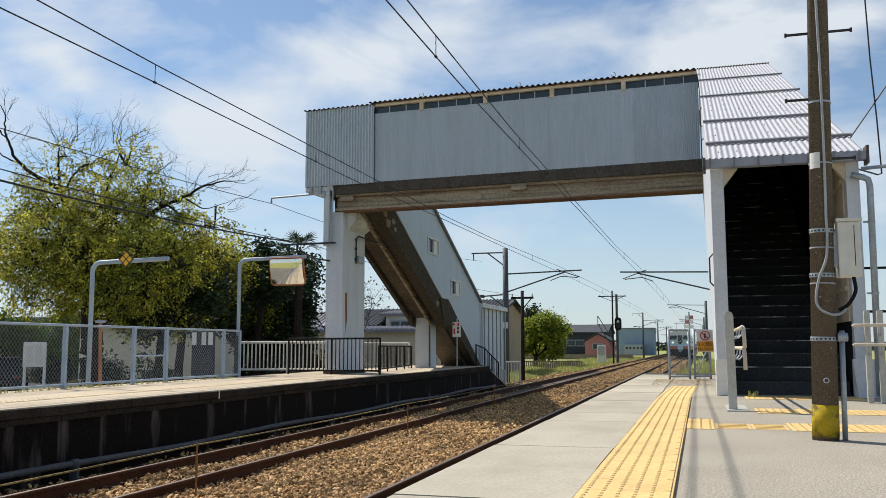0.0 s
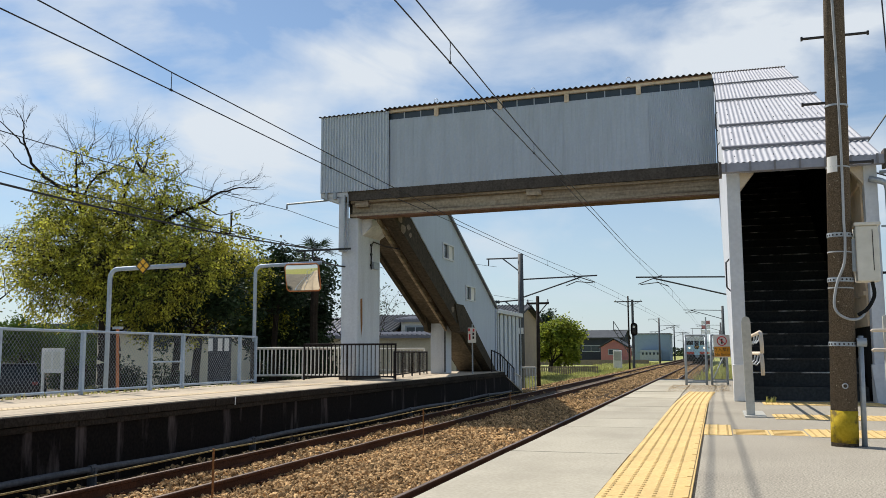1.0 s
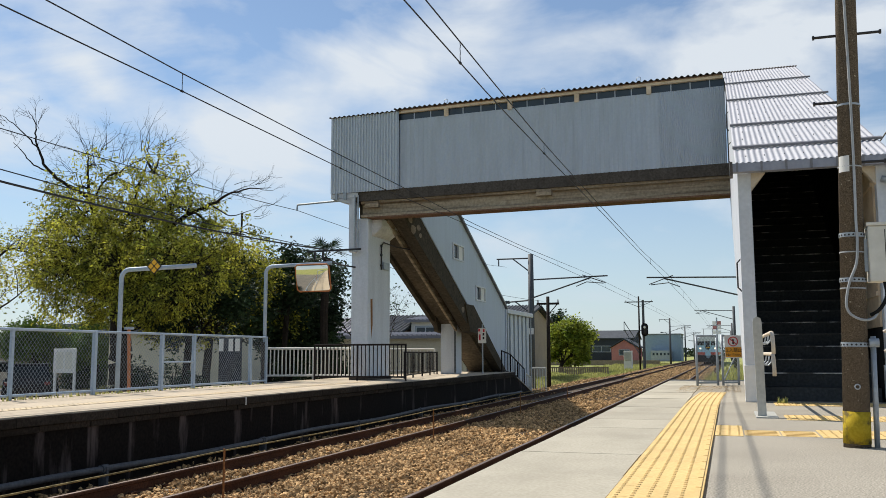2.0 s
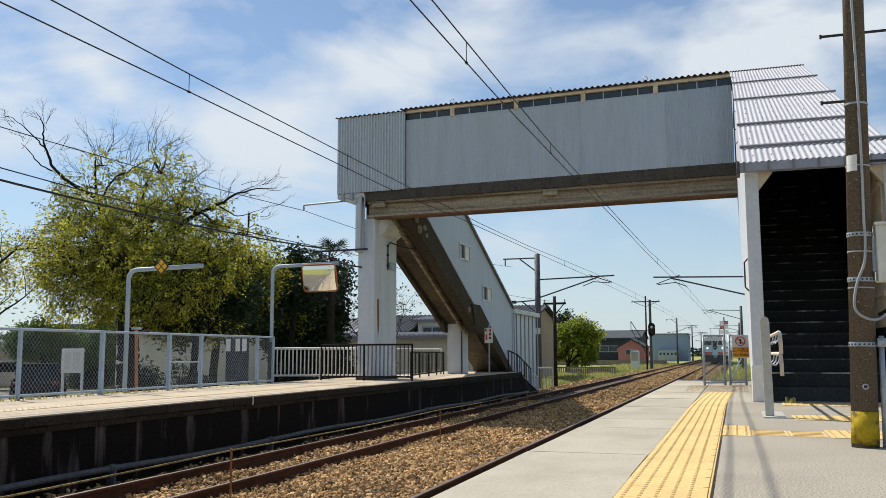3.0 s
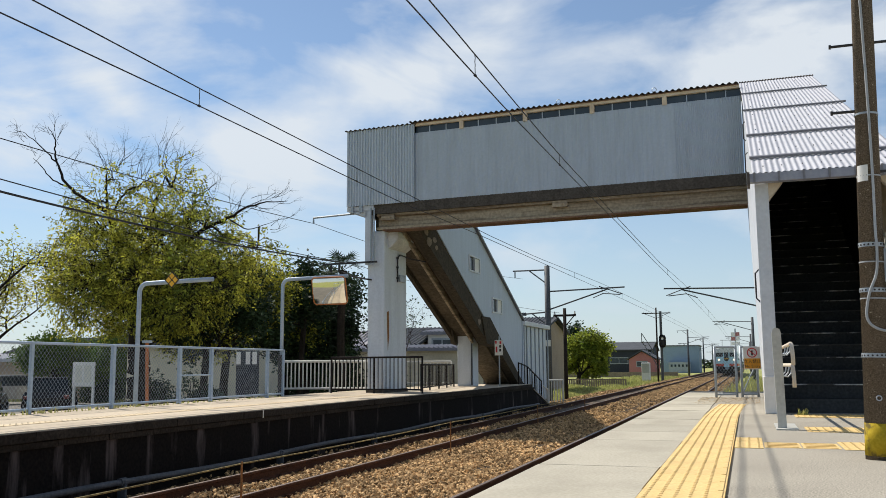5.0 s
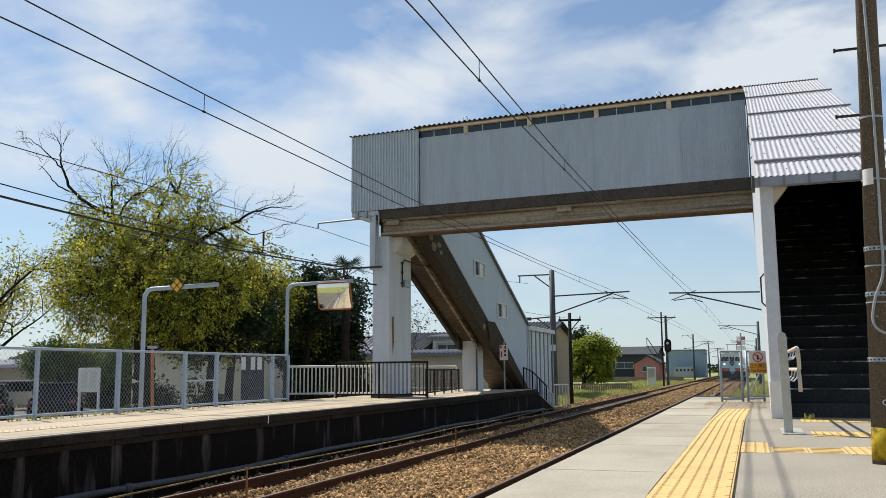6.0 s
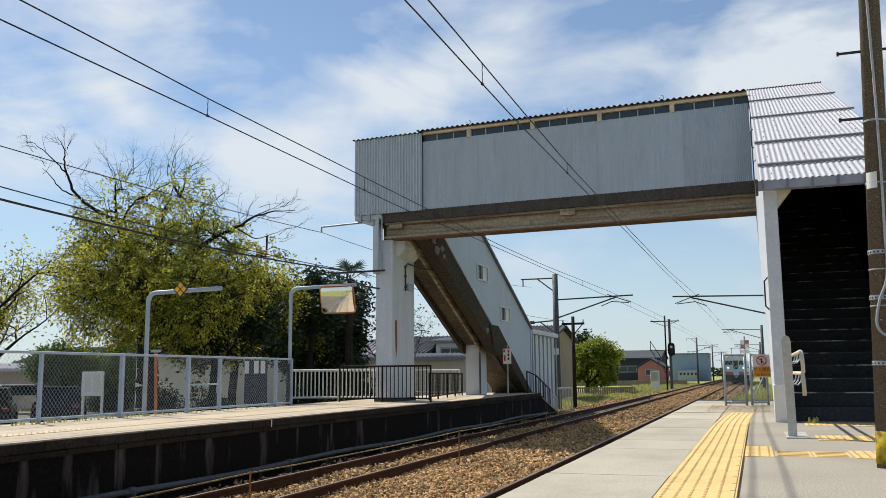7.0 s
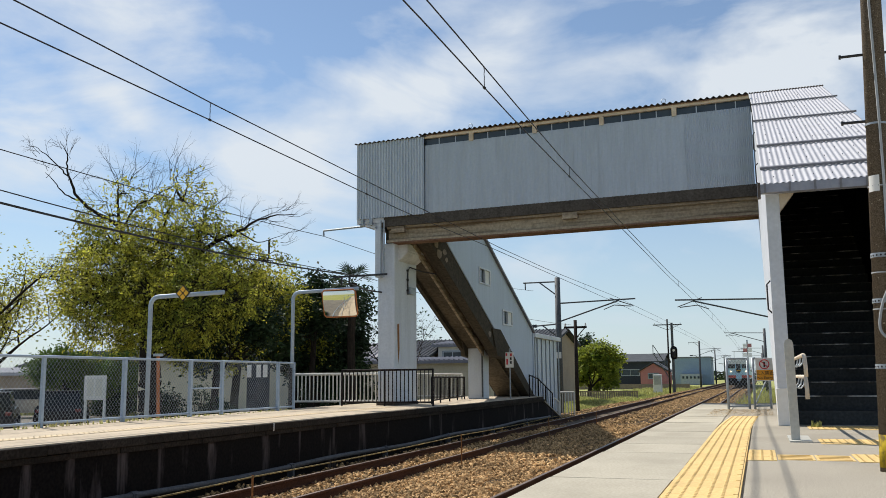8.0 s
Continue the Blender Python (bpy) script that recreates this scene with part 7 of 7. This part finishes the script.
def build_house(name, x0, x1, y0, y1, z0, eave, ridge, wall, roof, wins, label, axis="x", group="houses"):
    """A house with a pitched roof; wins: (x, z, width, height) on its near wall."""
    h = thing(name, ((x0 + x1) / 2, (y0 + y1) / 2, z0), label, "house", group)
    b = bm_()
    xm, ym = (x0 + x1) / 2, (y0 + y1) / 2
    o = 0.35
    if axis == "x":
        prism(b, [(x0, y0, z0), (x0, y1, z0), (x0, y1, eave), (x0, ym, ridge - 0.1), (x0, y0, eave)], (x1 - x0, 0, 0))
        w = part("wall", b, wall, h)
        b = bm_()
        prism(b, [(x0 - o, y0 - o, eave - 0.1), (x0 - o, ym, ridge), (x0 - o, y1 + o, eave - 0.1), (x0 - o, y1 + o, eave + 0.06), (x0 - o, ym, ridge + 0.16), (x0 - o, y0 - o, eave + 0.06)], (x1 - x0 + 2 * o, 0, 0))
    else:
        prism(b, [(x0, y0, z0), (x1, y0, z0), (x1, y0, eave), (xm, y0, ridge - 0.1), (x0, y0, eave)], (0, y1 - y0, 0))
        w = part("wall", b, wall, h)
        b = bm_()
        prism(b, [(x0 - o, y0 - o, eave - 0.1), (xm, y0 - o, ridge), (x1 + o, y0 - o, eave - 0.1), (x1 + o, y0 - o, eave + 0.06), (xm, y0 - o, ridge + 0.16), (x0 - o, y0 - o, eave + 0.06)], (0, y1 - y0 + 2 * o, 0))
    rf = part("roof", b, roof, h)
    if axis == "x" and y0 < 70:
        n = int((x1 - x0 + 2 * o) / 0.26)
        for i in range(n):
            b = bm_()
            xx = x0 - o + 0.13 + i * 0.26
            rod(b, (xx, y0 - o, eave + 0.07), (xx, ym, ridge + 0.17), 0.05, seg=5)
            part("batten", b, roof, rf)
    for wx, wz, ww, wh in wins:
        b = bm_()
        for sx in (-1, 1):
            box(b, wx + sx * ww / 2 - 0.05, wx + sx * ww / 2 + 0.05, y0 - 0.06, y0 - 0.004, wz - wh / 2 - 0.05, wz + wh / 2 + 0.05)
        for sz in (-1, 1):
            box(b, wx - ww / 2 + 0.05, wx + ww / 2 - 0.05, y0 - 0.06, y0 - 0.004, wz + sz * wh / 2 - 0.05, wz + sz * wh / 2 + 0.05)
        box(b, wx - 0.03, wx + 0.03, y0 - 0.06, y0 - 0.004, wz - wh / 2 + 0.05, wz + wh / 2 - 0.05)
        win = part("window", b, GALV, h)
        b = bm_()
        box(b, wx - ww / 2 + 0.05, wx + ww / 2 - 0.05, y0 - 0.03, y0 - 0.006, wz - wh / 2 + 0.05, wz + wh / 2 - 0.05)
        part("pane", b, WINDOW_DARK, win)
    return h


build_house("house", -27.0, -20.2, 34.0, 40.0, -1.3, 1.55, 1.85, PLASTER_PALE, TILE_ROOF, [], "cream plastered building behind the cherry tree")
build_house("house", -50.0, -42.5, 50.0, 58.0, -1.3, 1.5, 2.6, PLASTER_BEIGE, TILE_ROOF, [(-43, 0.6, 1.8, 1.0), (-46.5, 0.6, 1.8, 1.0)], "brown house with a grey roof beyond the car park")
build_house("house", -20.4, -18.2, 48.0, 56.0, -1.2, 1.75, 2.75, PLASTER_BEIGE, TILE_ROOF, [], "beige house with a grey tiled roof behind the pier")
build_house("house", -25.5, -20.8, 46.0, 52.0, -1.2, 1.5, 2.5, PLASTER_CREAM, ROOF_BAR, [(-22.6, 0.5, 1.8, 0.9)], "cream house with a pale roof behind the trees")
build_house("house", -17.5, -13.3, 60.0, 68.0, -1.2, 3.0, 3.9, PLASTER_BEIGE, TILE_ROOF, [(-14.2, 1.7, 1.0, 1.2)], "brown two-storey house behind the mast")
build_house("house", -24.0, -15.2, 152.0, 164.0, -1.3, 3.0, 4.3, PLASTER_DARK, TILE_ROOF, [(-20.5, 1.2, 3.0, 1.0), (-17.2, 1.2, 1.6, 1.0)], "dark low house with a dark roof far along the line")
build_house("house", -17.1, -13.2, 138.0, 146.0, -1.3, 1.35, 2.6, PLASTER_PINK, TILE_ROOF, [(-15.15, 0.6, 1.6, 0.8)], "pink house with a gable roof far along the line", axis="y")
build_house("house", -17.7, -15.6, 49.0, 54.0, -1.2, 2.45, 2.6, SIGN_WHITE, ROOF_BAR, [(-16.8, 1.75, 1.2, 0.7)], "white flat-roofed house behind the stair")
build_house("house", -19.9, -12.6, 42.5, 46.0, -1.3, 1.40, 1.48, PLASTER_CREAM, ROOF_BAR, [], "low cream building with a pale flat roof behind the pier")
build_house("house", -43.0, -37.6, 40.5, 43.5, -1.3, 1.02, 1.22, PLASTER_BEIGE, ROOF_METAL, [], "low shed with a pale metal roof beyond the car park")
wh = thing("warehouse", (-13.6, 205, -1.3), "blue-grey steel warehouse far along the line", "warehouse")
b = bm_()
box(b, -17.6, -9.8, 200.0, 212.0, -1.3, 4.5)
part("wall", b, SHED_BLUE, wh)
b = bm_()
box(b, -17.8, -9.6, 199.8, 212.2, 4.502, 4.7)
part("roof", b, ROOF_BAR, wh)
b = bm_()
box(b, -16.0, -11.6, 197.0, 199.9, -1.3, 1.0)
annex = part("annex", b, GALV, wh)
for k in range(5):
    b = bm_()
    box(b, -15.6 + k * 0.78, -15.2 + k * 0.78, 196.95, 196.99, 0.0, 0.5)
    part("window", b, WINDOW_DARK, annex)
lw = thing("guard_rail", (-20, 140, -1.3), "long pale guard rail along the far road", "guard rail")
b = bm_()
box(b, -30, -9.5, 132.0, 132.3, -1.3, -0.55)
part("rail", b, SLEEPER, lw)
fence = thing("low_fence", (-14, 76, -1.3), "low weathered grey-brown fence beyond the grass", "fence")
for k in range(44):
    b = bm_()
    xx = -18.0 + k * 0.19
    box(b, xx, xx + 0.13, 76.0, 76.06, -1.35, -0.62)
    part("board", b, SLEEPER, fence)
b = bm_()
box(b, -18.0, -9.7, 76.061, 76.12, -0.75, -0.65)
part("rail", b, SLEEPER, fence)


def far_woods():
    rng = np.random.default_rng(77)
    n = 9000
    x = rng.uniform(-330, 120, n)
    top = 2.2 + 2.2 * (np.sin(x * 0.11) * np.sin(x * 0.037 + 1) + 1) * 0.7
    c = np.stack([x, rng.uniform(420, 440, n), -1.3 + rng.uniform(0, 1, n) * top], 1)
    v, f = leaf_cloud(c, 1.1, rng, 0.3)
    ob = new("far_woods", raw("far_woods", v.tolist(), f.tolist(), LEAF_DARK))
    return tagged(ob, "dark low line of distant woods on the horizon", "woods", kind="stuff")


far_woods()


# ---- paving pieces ----
def paving():
    w = -0.482 - EDGE
    b = bm_()
    box(b, 0, w, 0.005, 0.895, -0.080, 0.0)
    me = finish(b, "paving_slab", CONCRETE)
    rng = random.Random(8)
    for i in range(28):
        s = new("paving_slab", me)
        s.parent = near
        s.location = Vector((EDGE + rng.uniform(-0.004, 0.004), -5.70 + i * 0.90, rng.uniform(-0.003, 0.002))) - near.location
        s.rotation_euler = (rng.uniform(-0.002, 0.002), rng.uniform(-0.002, 0.002), rng.uniform(-0.003, 0.003))


paving()


def dot_tile(w, l, nx, ny, bar):
    """A tactile tile with raised dots and, where asked, one raised bar along its inner side."""
    b = bm_()
    box(b, 0.002, w - 0.002, 0.002, l - 0.002, -0.011, 0.004)
    span = w - (0.05 if bar else 0.0)
    for i in range(nx):
        for j in range(ny):
            c = ((i + 0.5) * span / nx, (j + 0.5) * l / ny, 0.006)
            got = bmesh.ops.create_cone(b, cap_ends=True, segments=5, radius1=0.012, radius2=0.007, depth=0.005)["verts"]
            bmesh.ops.transform(b, matrix=Matrix.Translation(c), verts=got)
    if bar:
        box(b, w - 0.035, w - 0.012, 0.01, l - 0.01, 0.003, 0.009)
    return finish(b, "tactile_tile", YELLOW)


def bar_tile(w, l, n):
    b = bm_()
    box(b, 0.002, w - 0.002, 0.002, l - 0.002, -0.011, 0.004)
    for i in range(n):
        y = (i + 0.5) * l / n
        box(b, 0.02, w - 0.02, y - 0.012, y + 0.012, 0.003, 0.008)
    return finish(b, "tactile_tile", YELLOW)


def tactile():
    me = dot_tile(0.362, 0.30, 5, 5, True)
    for i in range(64):
        y = -6.0 + i * 0.30
        s = new("tactile_tile", me)
        s.parent = near
        k = max(0.0, y - 9.6)
        s.location = Vector((-0.478 + 0.0085 * k ** 1.7, y, 0.0)) - near.location
        s.rotation_euler = (0, 0, -0.0085 * 1.7 * k ** 0.7 if k else 0)
    sq = dot_tile(0.19, 0.29, 3, 4, False)
    for k in range(3):
        s = new("tactile_tile", sq)
        s.parent = near
        s.location = Vector((-0.11, 6.40 + 0.295 * k, 0.0)) - near.location
    st = bar_tile(0.24, 0.42, 4)
    for k in range(2):
        s = new("tactile_tile", st)
        s.parent = near
        s.location = Vector((0.085 + k * 0.245, 6.48, -0.002)) - near.location
    sq2 = dot_tile(0.24, 0.30, 4, 4, False)
    for ix in range(3):
        for iy in range(2):
            s = new("tactile_tile", sq2)
            s.parent = near
            s.location = Vector((0.58 + ix * 0.243, 6.42 + iy * 0.303, 0.0)) - near.location
    for x0, y0, n, m in ((0.45, 8.02, 5, 2), (0.46, 10.15, 5, 2)):
        for ix in range(n):
            for iy in range(m):
                s = new("tactile_tile", sq2)
                s.parent = near
                s.location = Vector((x0 + ix * 0.243, y0 + iy * 0.303, 0.0)) - near.location


tactile()


def far_tactile():
    me = dot_tile(0.30, 0.30, 3, 3, False)
    me.materials[0] = YELLOW_FADED
    for i in range(60):
        s = new("tactile_tile", me)
        s.parent = far
        s.location = Vector((-9.0, 3.0 + i * 0.30, ZF + 0.002)) - far.location


far_tactile()


def coping():
    """Weathered coping stones along the old platform's edge, and the blocks of its wall."""
    # stone colour darkened for the shaded edge below the sunlit top
    b = bm_()
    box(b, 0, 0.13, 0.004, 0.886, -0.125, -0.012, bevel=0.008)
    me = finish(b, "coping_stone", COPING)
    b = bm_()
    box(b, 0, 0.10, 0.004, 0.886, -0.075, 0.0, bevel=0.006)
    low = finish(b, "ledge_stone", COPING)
    rng = random.Random(5)
    for i in range(44):
        for mesh, x, dz in ((me, -7.885, 0.0), (low, -7.89, -0.13)):
            s = new(mesh.name, mesh)
            s.parent = far
            s.location = Vector((x + rng.uniform(-0.006, 0.006), -6 + i * 0.89 + (0.4 if dz else 0), ZF + dz + rng.uniform(-0.005, 0.001))) - far.location
            s.rotation_euler = (0, 0, rng.uniform(-0.004, 0.004))


coping()

b = bm_()
box(b, -7.752, -7.748, 13.27, 13.30, ZF - 0.14, ZF - 0.01)
part("edge_mark", b, SIGN_WHITE, far, "white painted edge mark")
